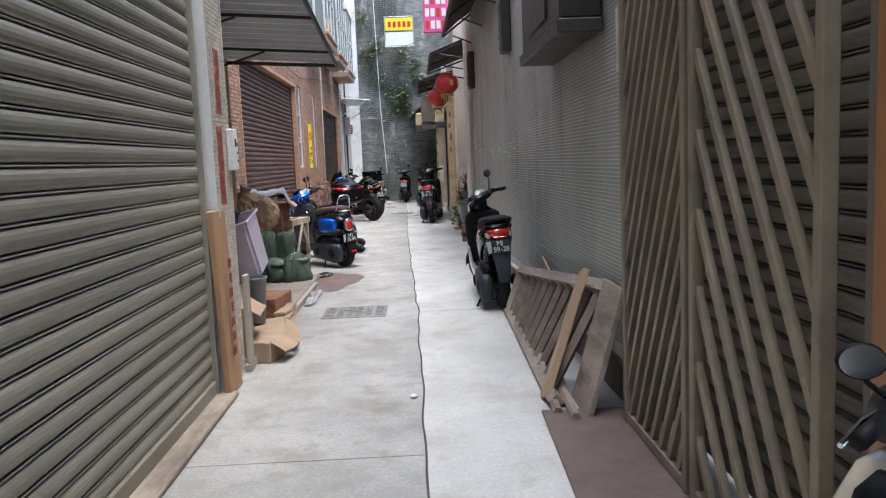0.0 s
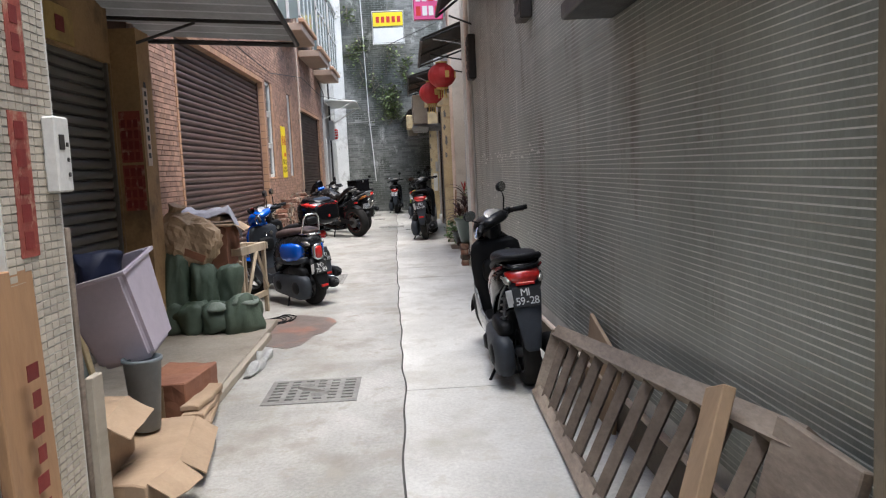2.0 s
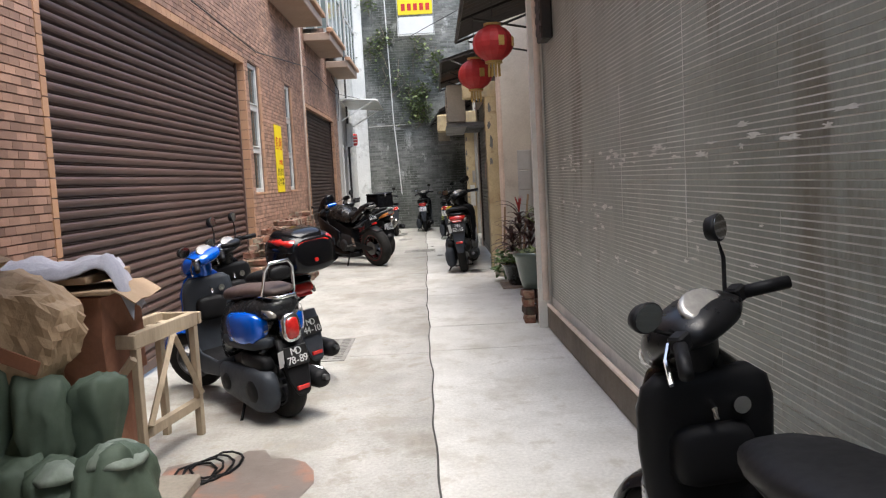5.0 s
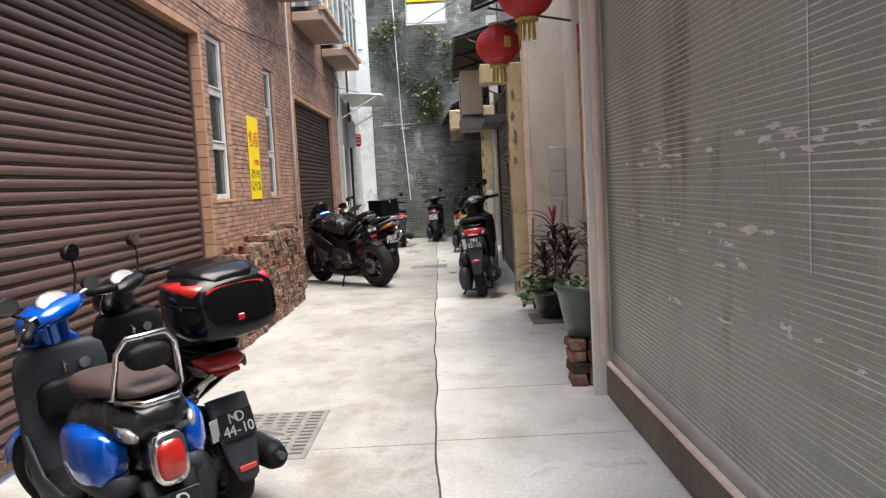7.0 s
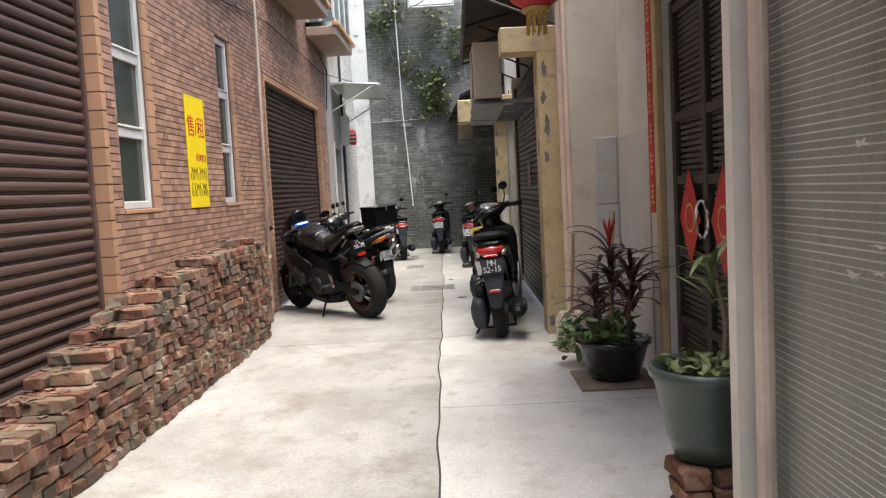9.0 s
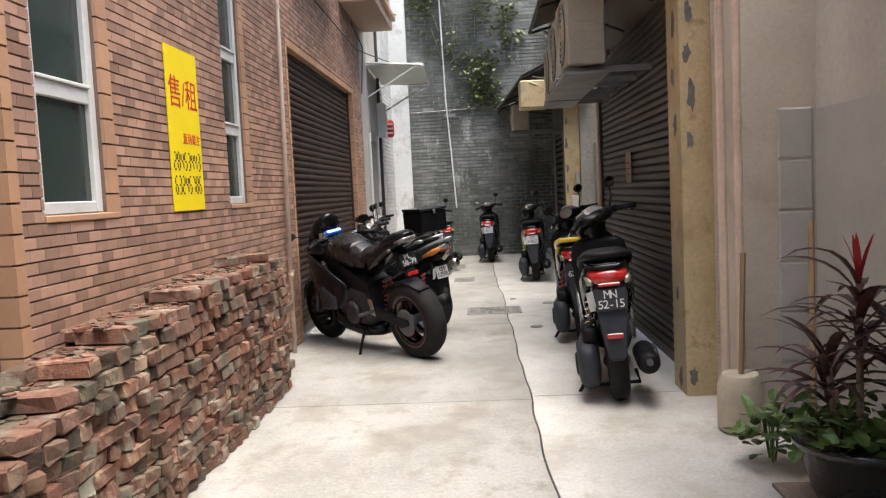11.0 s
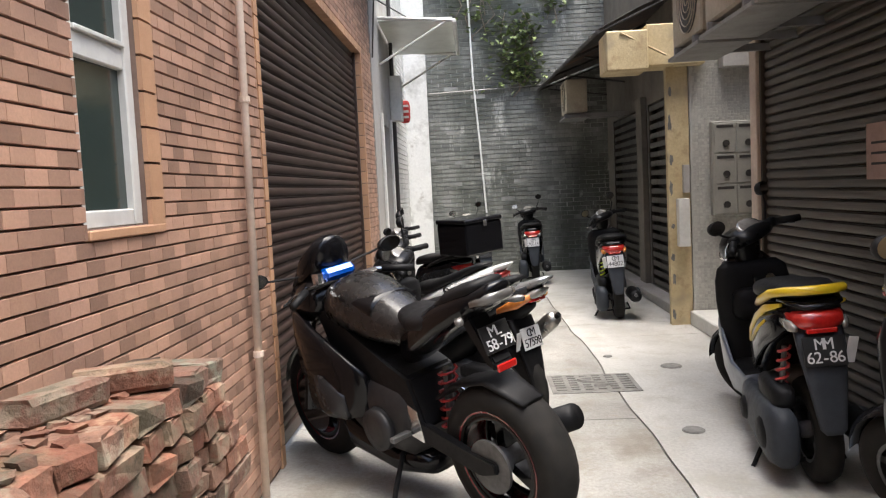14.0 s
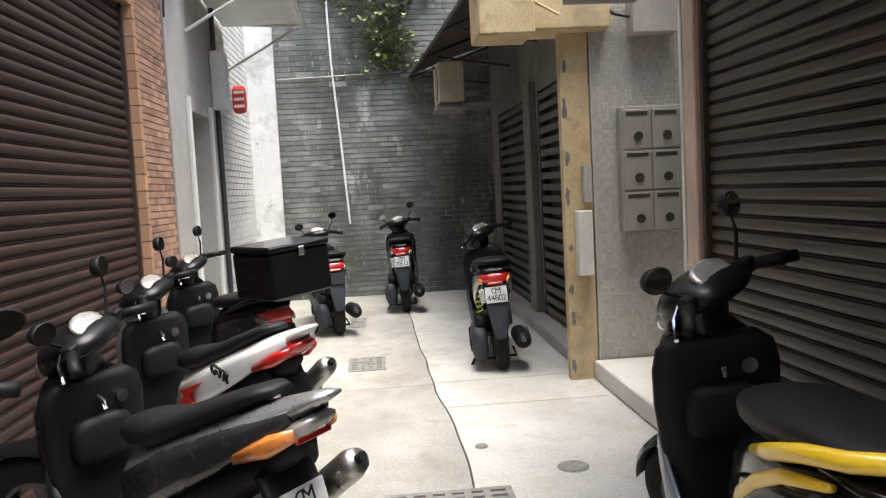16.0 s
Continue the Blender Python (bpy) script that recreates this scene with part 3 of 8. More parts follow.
def mirror(parent, side, base, head, face=P_MIRROR, size=(0.075, 0.055), stem=P_PLASTIC):
    o = part("mirror", tube([base, ((base[0] + head[0]) / 2 + side * 0.02, (base[1] + head[1]) / 2, (base[2] + head[2]) / 2), head], 0.006, 6), stem, parent)
    bm = lathe([(0.3, -0.5), (0.85, -0.3), (1.0, 0.2), (0.97, 0.35)], 16, "y")
    m = Matrix.Translation(head) @ Matrix.Rotation(radians(side * 12), 4, "Z") @ Matrix.Diagonal((size[0], -0.045, size[1], 1))
    bmesh.ops.transform(bm, matrix=m, verts=bm.verts[:])
    part("mirror_shell", bm, P_PLASTIC, o, smooth=True)
    bm = lathe([(0.9, 0.36), (0.9, 0.4)], 16, "y")
    bmesh.ops.transform(bm, matrix=m, verts=bm.verts[:])
    part("mirror_glass", bm, face, o)
    return o


def spring(parent, p0, p1, mat, r=0.028, turns=7):
    p0, p1 = Vector(p0), Vector(p1)
    n = turns * 8
    pts = []
    for i in range(n + 1):
        a = 2 * math.pi * i / 8
        pts.append(p0.lerp(p1, i / n) + Vector((r * math.cos(a), r * math.sin(a), 0)))
    s = part("shock_absorber", tube([p0, p1], r * 0.5, 8), P_ENGINE, parent)
    part("spring", tube(pts, 0.006, 5), mat, s)


def scooter(label, rear, heading, body=P_BLACK, side=P_BLACK, accent=None, seat=P_SEAT, number=("", ""), white_plate=False, lean=-3.0, steer=0.0, size=1.0,
            wheel_r=0.21, base=1.07, rail=P_PLASTIC, case=None, retro=False, tail=P_LAMP, shock=P_ENGINE, nose=None, skirt=None, stand=True, signal=P_CLEAR, flash="", sporty=False,
            plate_z=0.562, permit=-1, guard=None, lift=0.0, name="scooter"):
    """A step-through scooter; its own y runs forward, z up, the rear wheel stands at the origin."""
    s = empty(name, label, "scooter", Matrix.Translation((rear[0], rear[1], 0)) @ Matrix.Rotation(radians(heading), 4, "Z") @ Matrix.Rotation(radians(lean), 4, "Y") @ Matrix.Scale(size, 4), group="parked two-wheelers")
    nose, skirt, guard = nose or body, skirt or P_GREYPL, guard or P_GREYPL
    # all that turns with the steering turns about the raked column
    axis = Vector((0, -0.42, 0.91))
    pivot = Vector((0, 0.80, 0.84))
    ang = Matrix.Translation(pivot) @ Matrix.Rotation(radians(steer), 4, axis) @ Matrix.Translation(-pivot)
    upright = Matrix(((1, 0, 0, 0), (0, 0, 1, 0), (0, 1, 0, 0), (0, 0, 0, 1)))
    wheel("rear_wheel", s, 0, wheel_r, 0.10)
    fw = wheel("front_wheel", s, base, wheel_r, 0.09)
    fw.matrix_basis = ang
    # rear body: tail cowl, side panels, seat
    if sporty:
        def back(rows):
            return [(0.86 * y + 0.10, x * 0.9, z + lift + sporty * (0.2 - y), w * 0.9, h) for y, x, z, w, h in rows]
        part("tail_cowl", loft(back([(-0.52, 0, 0.905, 0.025, 0.008), (-0.44, 0, 0.88, 0.065, 0.022), (-0.25, 0, 0.81, 0.105, 0.05), (0.0, 0, 0.72, 0.13, 0.08), (0.25, 0, 0.63, 0.135, 0.10), (0.45, 0, 0.54, 0.12, 0.12), (0.54, 0, 0.47, 0.09, 0.11)]), 16, 2.2), body, s, smooth=True)
        part("under_tail", loft(back([(-0.36, 0, 0.76, 0.05, 0.03), (-0.2, 0, 0.68, 0.085, 0.06), (0.05, 0, 0.58, 0.10, 0.08), (0.35, 0, 0.45, 0.10, 0.10)]), 12, 2.6), P_PLASTIC, s, smooth=True)
        part("seat", loft(back([(-0.30, 0, 0.895, 0.04, 0.012), (-0.22, 0, 0.88, 0.085, 0.024), (-0.08, 0, 0.835, 0.11, 0.035), (0.06, 0, 0.79, 0.12, 0.042), (0.25, 0, 0.735, 0.125, 0.048), (0.42, 0, 0.715, 0.10, 0.05), (0.52, 0, 0.70, 0.06, 0.04)]), 16), seat, s, smooth=True)
        for sd in (-1, 1):
            part("side_panel", loft(back([(-0.40, sd * 0.07, 0.85, 0.010, 0.018), (-0.1, sd * 0.122, 0.735, 0.016, 0.055), (0.15, sd * 0.138, 0.645, 0.016, 0.07), (0.42, sd * 0.125, 0.53, 0.014, 0.08)]), 10), side, s, smooth=True)
        lamp = part("tail_lamp", loft(back([(-0.46, 0, 0.838, 0.05, 0.012), (-0.42, 0, 0.82, 0.078, 0.026), (-0.33, 0, 0.785, 0.098, 0.032), (-0.24, 0, 0.75, 0.10, 0.02)]), 14), tail, s, smooth=True)
        for sd in (-1, 1):
            part("turn_signal", loft(back([(-0.42, sd * 0.07, 0.81, 0.018, 0.016), (-0.34, sd * 0.10, 0.78, 0.018, 0.03), (-0.2, sd * 0.118, 0.735, 0.010, 0.016)]), 10), signal, lamp, smooth=True)
        part("brake_lens", box(-0.06, 0.06, -0.26, -0.22, 0.755, 0.785, 0.004), P_LAMP, lamp)
    else:
        k = 1.12 if retro else 1.0
        part("tail_cowl", loft([(-0.16, 0, 0.712 - 0.04 * (k > 1), 0.05 * k, 0.02), (-0.125, 0, 0.70 - 0.03 * (k > 1), 0.095 * k, 0.055 * k), (-0.02, 0, 0.67, 0.122 * k, 0.09), (0.12, 0, 0.635, 0.133 * k, 0.115), (0.28, 0, 0.57, 0.128 * k, 0.155), (0.42, 0, 0.49, 0.11 * k, 0.19), (0.50, 0, 0.43, 0.085 * k, 0.16)], 18), body, s, smooth=True)
        part("seat", loft([(-0.15, 0, 0.772, 0.05, 0.010), (-0.11, 0, 0.776, 0.095, 0.026), (0.02, 0, 0.772, 0.12, 0.038), (0.18, 0, 0.75, 0.126, 0.042), (0.32, 0, 0.738, 0.11, 0.044), (0.42, 0, 0.722, 0.08, 0.038), (0.48, 0, 0.70, 0.045, 0.025)], 18, 2.8), seat, s, smooth=True)
        part("seat_seam", loft([(0.10, 0, 0.748, 0.1285, 0.006), (0.2, 0, 0.735, 0.1285, 0.006), (0.34, 0, 0.722, 0.106, 0.006)], 12), P_PLASTIC, s, smooth=True)
        for sd in (-1, 1):
            if retro:
                bm = loft([(-0.07, sd * 0.115, 0.575, 0.03, 0.05), (-0.03, sd * 0.14, 0.57, 0.045, 0.085), (0.08, sd * 0.152, 0.565, 0.052, 0.098), (0.2, sd * 0.15, 0.56, 0.048, 0.092), (0.27, sd * 0.135, 0.56, 0.03, 0.06)], 16, 3)
                part("lower_cover", loft([(-0.10, sd * 0.10, 0.49, 0.03, 0.03), (0.0, sd * 0.135, 0.475, 0.045, 0.035), (0.2, sd * 0.14, 0.47, 0.045, 0.035), (0.36, sd * 0.12, 0.47, 0.03, 0.03)], 12, 3), P_GREYPL, s, smooth=True)
            else:
                bm = loft([(-0.10, sd * 0.10, 0.665, 0.014, 0.03), (-0.0, sd * 0.117, 0.63, 0.016, 0.055), (0.12, sd * 0.128, 0.595, 0.017, 0.07), (0.28, sd * 0.124, 0.53, 0.017, 0.09), (0.42, sd * 0.105, 0.46, 0.014, 0.10)], 14)
            part("side_panel", bm, side, s, smooth=True)
            if accent:
                bm = loft([(-0.09, sd * 0.116, 0.728, 0.010, 0.008), (0.06, sd * 0.134, 0.695, 0.010, 0.016), (0.18, sd * 0.139, 0.64, 0.010, 0.018), (0.29, sd * 0.136, 0.57, 0.010, 0.018), (0.36, sd * 0.126, 0.51, 0.008, 0.008)], 10)
                part("accent_stripe", bm, accent, s, smooth=True)
                if accent is P_YELLOW:
                    part("accent_stripe", loft([(0.06, sd * 0.137, 0.645, 0.008, 0.006), (0.16, sd * 0.143, 0.595, 0.008, 0.010), (0.28, sd * 0.141, 0.525, 0.008, 0.006)], 8), accent, s, smooth=True)
        if rail is P_CHROME:
            part("grab_rail", tube([(-0.10, 0.0, 0.74), (-0.105, -0.09, 0.76), (-0.09, -0.125, 0.90), (-0.06, -0.135, 0.94), (0.06, -0.135, 0.94), (0.09, -0.125, 0.90), (0.105, -0.09, 0.76), (0.10, 0.0, 0.74)], 0.010, 8), rail, s, "bent chrome tube", smooth=True)
            part("back_pad", loft([(-0.155, 0, 0.875, 0.04, 0.022), (-0.145, 0, 0.875, 0.07, 0.04), (-0.12, 0, 0.875, 0.07, 0.04), (-0.11, 0, 0.875, 0.04, 0.022)], 12), P_SEAT, s, smooth=True)
            part("rack_bar", tube([(-0.10, -0.09, 0.75), (-0.05, -0.18, 0.745), (0.05, -0.18, 0.745), (0.10, -0.09, 0.75)], 0.011, 8), P_CHROME, s, smooth=True)
        else:
            r0 = 0.018 if rail is P_YELLOW else 0.015
            part("grab_rail", tube([(-0.122, 0.22, 0.69), (-0.132, 0.12, 0.72), (-0.128, -0.02, 0.765), (-0.102, -0.13, 0.785), (-0.05, -0.17, 0.788), (0.05, -0.17, 0.788), (0.102, -0.13, 0.785), (0.128, -0.02, 0.765), (0.132, 0.12, 0.72), (0.122, 0.22, 0.69)], [r0 * 0.6, r0, r0, r0, r0, r0, r0, r0, r0, r0 * 0.6], 10), rail, s, smooth=True)
        # lamp cluster
        if retro:
            lamp = part("tail_lamp", loft([(-0.205, 0, 0.555, 0.034, 0.045), (-0.19, 0, 0.56, 0.046, 0.066), (-0.13, 0, 0.565, 0.05, 0.07)], 16, 3.2), tail, s, smooth=True)
            part("lamp_surround", loft([(-0.192, 0, 0.56, 0.053, 0.078), (-0.175, 0, 0.562, 0.058, 0.086), (-0.10, 0, 0.565, 0.06, 0.086)], 16, 3.2), P_CHROME, lamp, smooth=True)
        else:
            lamp = part("tail_lamp", loft([(-0.188, 0, 0.668, 0.045, 0.02), (-0.172, 0, 0.672, 0.085, 0.038), (-0.12, 0, 0.685, 0.104, 0.046), (-0.06, 0, 0.69, 0.108, 0.036)], 16, 2.3), tail, s, smooth=True)
            part("brake_lens", box(-0.055, 0.055, -0.193, -0.165, 0.628, 0.646, 0.004), P_LAMP, lamp)
            part("lamp_brow", loft([(-0.178, 0, 0.722, 0.06, 0.010), (-0.14, 0, 0.738, 0.10, 0.014), (-0.05, 0, 0.745, 0.118, 0.014)], 14), body, lamp, smooth=True)
        for sd in (-1, 1):
            part("turn_signal", loft([(-0.168, sd * 0.088, 0.646, 0.010, 0.012), (-0.14, sd * 0.10, 0.655, 0.014, 0.022), (-0.08, sd * 0.112, 0.668, 0.008, 0.014)], 10), signal, lamp, smooth=True)
    # mudguard that carries the plate, tapering downwards
    dz = plate_z - 0.562
    bm = loft([(0.255 + dz * 0.5, 0, -0.228, 0.028, 0.006), (0.275 + dz * 0.5, 0, -0.226, 0.047, 0.010), (0.42 + dz, 0, -0.20, 0.068, 0.013), (0.56 + dz, 0, -0.168, 0.088, 0.015), (0.66 + dz, 0, -0.125, 0.09, 0.02)], 12, 4)
    bm.transform(upright)
    part("mudguard", bm, guard, s, smooth=True)
    number_plate(s, number if number[0] else None, white_plate, (0, -0.196, plate_z), 14)
    part("permit_holder", box(-0.018, 0.018, -0.004, 0.0, -0.055, 0.05, 0.002, Matrix.Translation((permit * 0.097, -0.188, plate_z)) @ Matrix.Rotation(radians(14), 4, "X") @ Matrix.Rotation(radians(permit * 8), 4, "Y")), P_PLATE_W, s, "white permit in a clear holder")
    if number[0] == "MN" or number[0] == "MO":
        part("rear_reflector", box(-0.04, 0.04, -0.236, -0.222, 0.37 + dz, 0.395 + dz, 0.003), P_LAMP, s)
    # engine, belt case, exhaust, shocks
    part("belt_case", loft([(-0.15, -0.14, 0.215, 0.03, 0.06), (-0.12, -0.145, 0.212, 0.055, 0.115), (0.0, -0.145, 0.21, 0.062, 0.135), (0.14, -0.142, 0.213, 0.058, 0.12), (0.30, -0.137, 0.22, 0.054, 0.105), (0.42, -0.125, 0.225, 0.05, 0.095), (0.49, -0.11, 0.23, 0.03, 0.06)], 16, 3), P_GREYPL, s, smooth=True)
    part("fan_cover", lathe([(0.02, -0.018), (0.055, -0.016), (0.072, 0.0), (0.076, 0.03)], 20, "x", (-0.197, 0.0, 0.21)), P_PLASTIC, s, smooth=True)
    part("starter_cover", lathe([(0.015, -0.014), (0.04, -0.012), (0.052, 0.0), (0.054, 0.02)], 18, "x", (-0.192, 0.31, 0.222)), P_PLASTIC, s, smooth=True)
    part("air_filter", loft([(-0.10, -0.12, 0.36, 0.03, 0.03), (-0.06, -0.125, 0.365, 0.045, 0.05), (0.12, -0.125, 0.375, 0.045, 0.05), (0.19, -0.12, 0.37, 0.03, 0.03)], 12, 3.4), P_PLASTIC, s, smooth=True)
    part("engine", loft([(0.10, 0.02, 0.33, 0.08, 0.09), (0.26, 0, 0.31, 0.10, 0.10), (0.42, 0, 0.28, 0.10, 0.07)], 12), P_ENGINE, s, smooth=True)
    if sporty:
        ex = part("exhaust", tube([(0.11, 0.4, 0.22), (0.135, 0.18, 0.28), (0.15, 0.03, 0.40)], 0.022, 10), P_CHROME, s, smooth=True)
        part("silencer", tube([(0.148, 0.08, 0.39), (0.15, 0.03, 0.43), (0.148, -0.22, 0.62), (0.147, -0.25, 0.64)], [0.028, 0.044, 0.044, 0.034], 18), P_STEEL, ex, "brushed steel silencer", smooth=True)
        part("outlet", tube([(0.147, -0.245, 0.638), (0.147, -0.27, 0.655)], 0.014, 10), P_PLASTIC, ex)
    else:
        ex = part("exhaust", lathe([(0.02, -0.20), (0.045, -0.195), (0.058, -0.16), (0.06, 0.12), (0.045, 0.18), (0.02, 0.22)], 18, "y", (0.15, -0.02, 0.22)), P_PLASTIC, s, smooth=True)
        part("heat_shield", loft([(-0.15, 0.192, 0.225, 0.016, 0.045), (0.02, 0.198, 0.225, 0.018, 0.05), (0.12, 0.188, 0.225, 0.014, 0.034)], 10), P_GREYPL if not retro else P_CHROME, ex, smooth=True)
        part("tail_pipe", lathe([(0.016, -0.05), (0.016, 0.0)], 10, "y", (0.15, -0.205, 0.235)), P_ENGINE, ex)
    spring(s, (-0.135, -0.03, 0.30), (-0.10, -0.05, 0.56), shock, 0.022)
    # step-through: floor board, skirts, leg shield, front fairing
    part("floor_board", loft([(0.38, 0, 0.27, 0.105, 0.04), (0.5, 0, 0.255, 0.13, 0.035), (0.70, 0, 0.255, 0.135, 0.035), (0.79, 0, 0.29, 0.12, 0.06)], 14, 4), P_PLASTIC, s, smooth=True)
    for sd in (-1, 1):
        part("side_skirt", loft([(0.34, sd * 0.112, 0.31, 0.010, 0.05), (0.5, sd * 0.138, 0.262, 0.012, 0.05), (0.68, sd * 0.15, 0.275, 0.012, 0.07), (0.79, sd * 0.157, 0.37, 0.012, 0.10), (0.83, sd * 0.16, 0.47, 0.010, 0.07)], 12), skirt, s, smooth=True)
    sh = loft([(0.25, 0, 0.78, 0.10, 0.03), (0.34, 0, 0.80, 0.135, 0.035), (0.48, 0, 0.812, 0.163, 0.035), (0.62, 0, 0.80, 0.175, 0.035), (0.72, 0, 0.785, 0.175, 0.035), (0.78, 0, 0.78, 0.16, 0.035), (0.81, 0, 0.785, 0.12, 0.03)], 18, 3)
    sh.transform(upright)
    part("leg_shield", sh, P_PLASTIC if not retro else P_GREYPL, s, smooth=True)
    sh = loft([(0.30, 0, 0.86, 0.09, 0.05), (0.40, 0, 0.875, 0.12, 0.07), (0.55, 0, 0.88, 0.145, 0.08), (0.70, 0, 0.865, 0.15, 0.08), (0.80, 0, 0.84, 0.12, 0.06), (0.85, 0, 0.82, 0.06, 0.04)], 18, 2.8)
    sh.transform(upright)
    part("front_fairing", sh, nose, s, smooth=True)
    part("glove_box", loft([(0.725, 0, 0.60, 0.08, 0.05), (0.735, 0, 0.60, 0.10, 0.075), (0.78, 0, 0.60, 0.11, 0.085)], 12, 4), P_PLASTIC, s, smooth=True)
    part("ignition_lock", lathe([(0.022, -0.012), (0.022, 0.006), (0.014, 0.008)], 16, "y", (0.075, 0.745, 0.72)), P_CHROME, s)
    part("bag_hook", tube([(0, 0.75, 0.735), (0, 0.72, 0.725), (0, 0.715, 0.70)], 0.008, 6), P_CHROME, s)
    fl = lathe([(wheel_r * 1.06, -0.05), (wheel_r * 1.14, -0.03), (wheel_r * 1.16, 0), (wheel_r * 1.14, 0.03), (wheel_r * 1.06, 0.05)], 28, "x", (0, base, wheel_r))
    bmesh.ops.delete(fl, geom=[f for f in fl.faces if f.calc_center_median().z < wheel_r * 1.15 or len(f.verts) > 4], context="FACES")
    part("front_fender", fl, nose, s, smooth=True).matrix_basis = ang
    for sd in (-1, 1):
        part("fork_leg", tube([(sd * 0.06, base, wheel_r), (sd * 0.06, base - 0.13, 0.5)], 0.016, 8), P_ENGINE, s, smooth=True).matrix_basis = ang
    # headset
    bar = part("handlebar", tube([(-0.235, 0.655, 0.925), (-0.13, 0.73, 0.945), (-0.05, 0.77, 0.935), (0.05, 0.77, 0.935), (0.13, 0.73, 0.945), (0.235, 0.655, 0.925)], 0.012, 8), P_PLASTIC if not retro else P_CHROME, s)
    bar.matrix_basis = ang
    hc = part("handlebar_cover", loft([(0.675, 0, 0.935, 0.05, 0.014), (0.70, 0, 0.938, 0.105, 0.034), (0.76, 0, 0.938, 0.128, 0.05), (0.84, 0, 0.915, 0.115, 0.064), (0.90, 0, 0.88, 0.08, 0.06), (0.935, 0, 0.86, 0.045, 0.04)], 20, 2.4), P_SATIN if not retro else side, bar, smooth=True)
    sh = loft([(0.72, 0, 0.835, 0.06, 0.05), (0.82, 0, 0.815, 0.062, 0.055), (0.90, 0, 0.80, 0.075, 0.06), (0.94, 0, 0.78, 0.06, 0.05)], 14)
    sh.transform(upright)
    part("steering_column", sh, P_SATIN if not retro else side, bar, smooth=True)
    dash = lathe([(0.05, -0.01), (0.062, 0.004), (0.058, 0.012), (0.045, 0.014)], 20)
    dash.transform(Matrix.Translation((0, 0.745, 0.975)) @ Matrix.Rotation(radians(38), 4, "X") @ Matrix.Diagonal((1.15, 0.8, 1, 1)))
    part("instrument", dash, P_CLEAR, bar, smooth=True)
    part("headlamp", loft([(0.90, 0, 0.865, 0.07, 0.042), (0.945, 0, 0.85, 0.05, 0.03)], 14), P_CLEAR, bar, smooth=True)
    for sd in (-1, 1):
        part("grip", tube([(sd * 0.145, 0.72, 0.943), (sd * 0.24, 0.65, 0.924)], 0.017, 10), P_PLASTIC, bar, smooth=True)
        part("switch_box", box(-0.022, 0.022, -0.02, 0.02, -0.02, 0.022, 0.006, Matrix.Translation((sd * 0.13, 0.73, 0.945))), P_PLASTIC if not retro else P_CHROME, bar)
        part("brake_lever", tube([(sd * 0.13, 0.765, 0.94), (sd * 0.18, 0.745, 0.925), (sd * 0.245, 0.695, 0.90)], 0.006, 6), P_CHROME, bar)
        mirror(bar, sd, (sd * 0.115, 0.75, 0.955), (sd * 0.178, 0.765, 1.11 if sd > 0 else 1.035), size=(0.045, 0.035))
    if stand:
        part("side_stand", tube([(-0.09, 0.22, 0.2), (-0.15, 0.2, 0.1), (-0.215, 0.15, 0.014)], 0.010, 6), P_PLASTIC, s)
    part("stand_bar", tube([(-0.10, 0.12, 0.12), (-0.11, 0.02, 0.08), (0.11, 0.02, 0.08), (0.10, 0.12, 0.12)], 0.010, 6), P_PLASTIC, s)
    if case == "round":
        part("carrier", box(-0.10, 0.10, -0.22, 0.08, 0.80, 0.82, 0.006), P_PLASTIC, s)
        c = part("top_case", loft([(-0.37, 0, 0.92, 0.11, 0.07), (-0.355, 0, 0.92, 0.165, 0.11), (-0.27, 0, 0.925, 0.20, 0.14), (-0.13, 0, 0.93, 0.20, 0.145), (-0.03, 0, 0.925, 0.165, 0.12), (0.0, 0, 0.92, 0.11, 0.07)], 22, 3.4), P_BLACK, s, "black top case with red reflectors", smooth=True)
        part("reflector", loft([(-0.362, 0, 0.99, 0.12, 0.022), (-0.335, 0, 0.998, 0.168, 0.034), (-0.24, 0, 1.015, 0.202, 0.034), (-0.13, 0, 1.03, 0.203, 0.010)], 18, 3.0), P_LAMP, c, smooth=True)
        part("case_lid", loft([(-0.35, 0, 1.025, 0.075, 0.016), (-0.28, 0, 1.05, 0.13, 0.03), (-0.13, 0, 1.06, 0.16, 0.036), (-0.03, 0, 1.035, 0.12, 0.02)], 18, 2.6), P_BLACK, c, smooth=True)
        part("lid_seam", loft([(-0.35, 0, 0.952, 0.172, 0.004), (-0.27, 0, 0.957, 0.2035, 0.004), (-0.13, 0, 0.962, 0.2035, 0.004), (-0.03, 0, 0.957, 0.168, 0.004)], 18, 3.4), P_PLASTIC, c, smooth=True)
        part("case_lock", box(-0.014, 0.014, -0.378, -0.366, 0.87, 0.895, 0.004), P_LAMP, c)
    if case == "box":
        part("carrier", box(-0.11, 0.11, -0.34, 0.04, 0.785, 0.805, 0.006), P_ENGINE, s)
        c = part("cargo_box", box(-0.2, 0.2, -0.42, -0.06, 0.807, 1.06, 0.012), P_BLACK, s, "glossy black cargo box")
        part("box_lid", box(-0.206, 0.206, -0.426, -0.054, 1.062, 1.10, 0.01), P_BLACK, c)
        part("lid_catch", box(-0.02, 0.02, -0.438, -0.427, 1.03, 1.08, 0.003), P_CHROME, c)
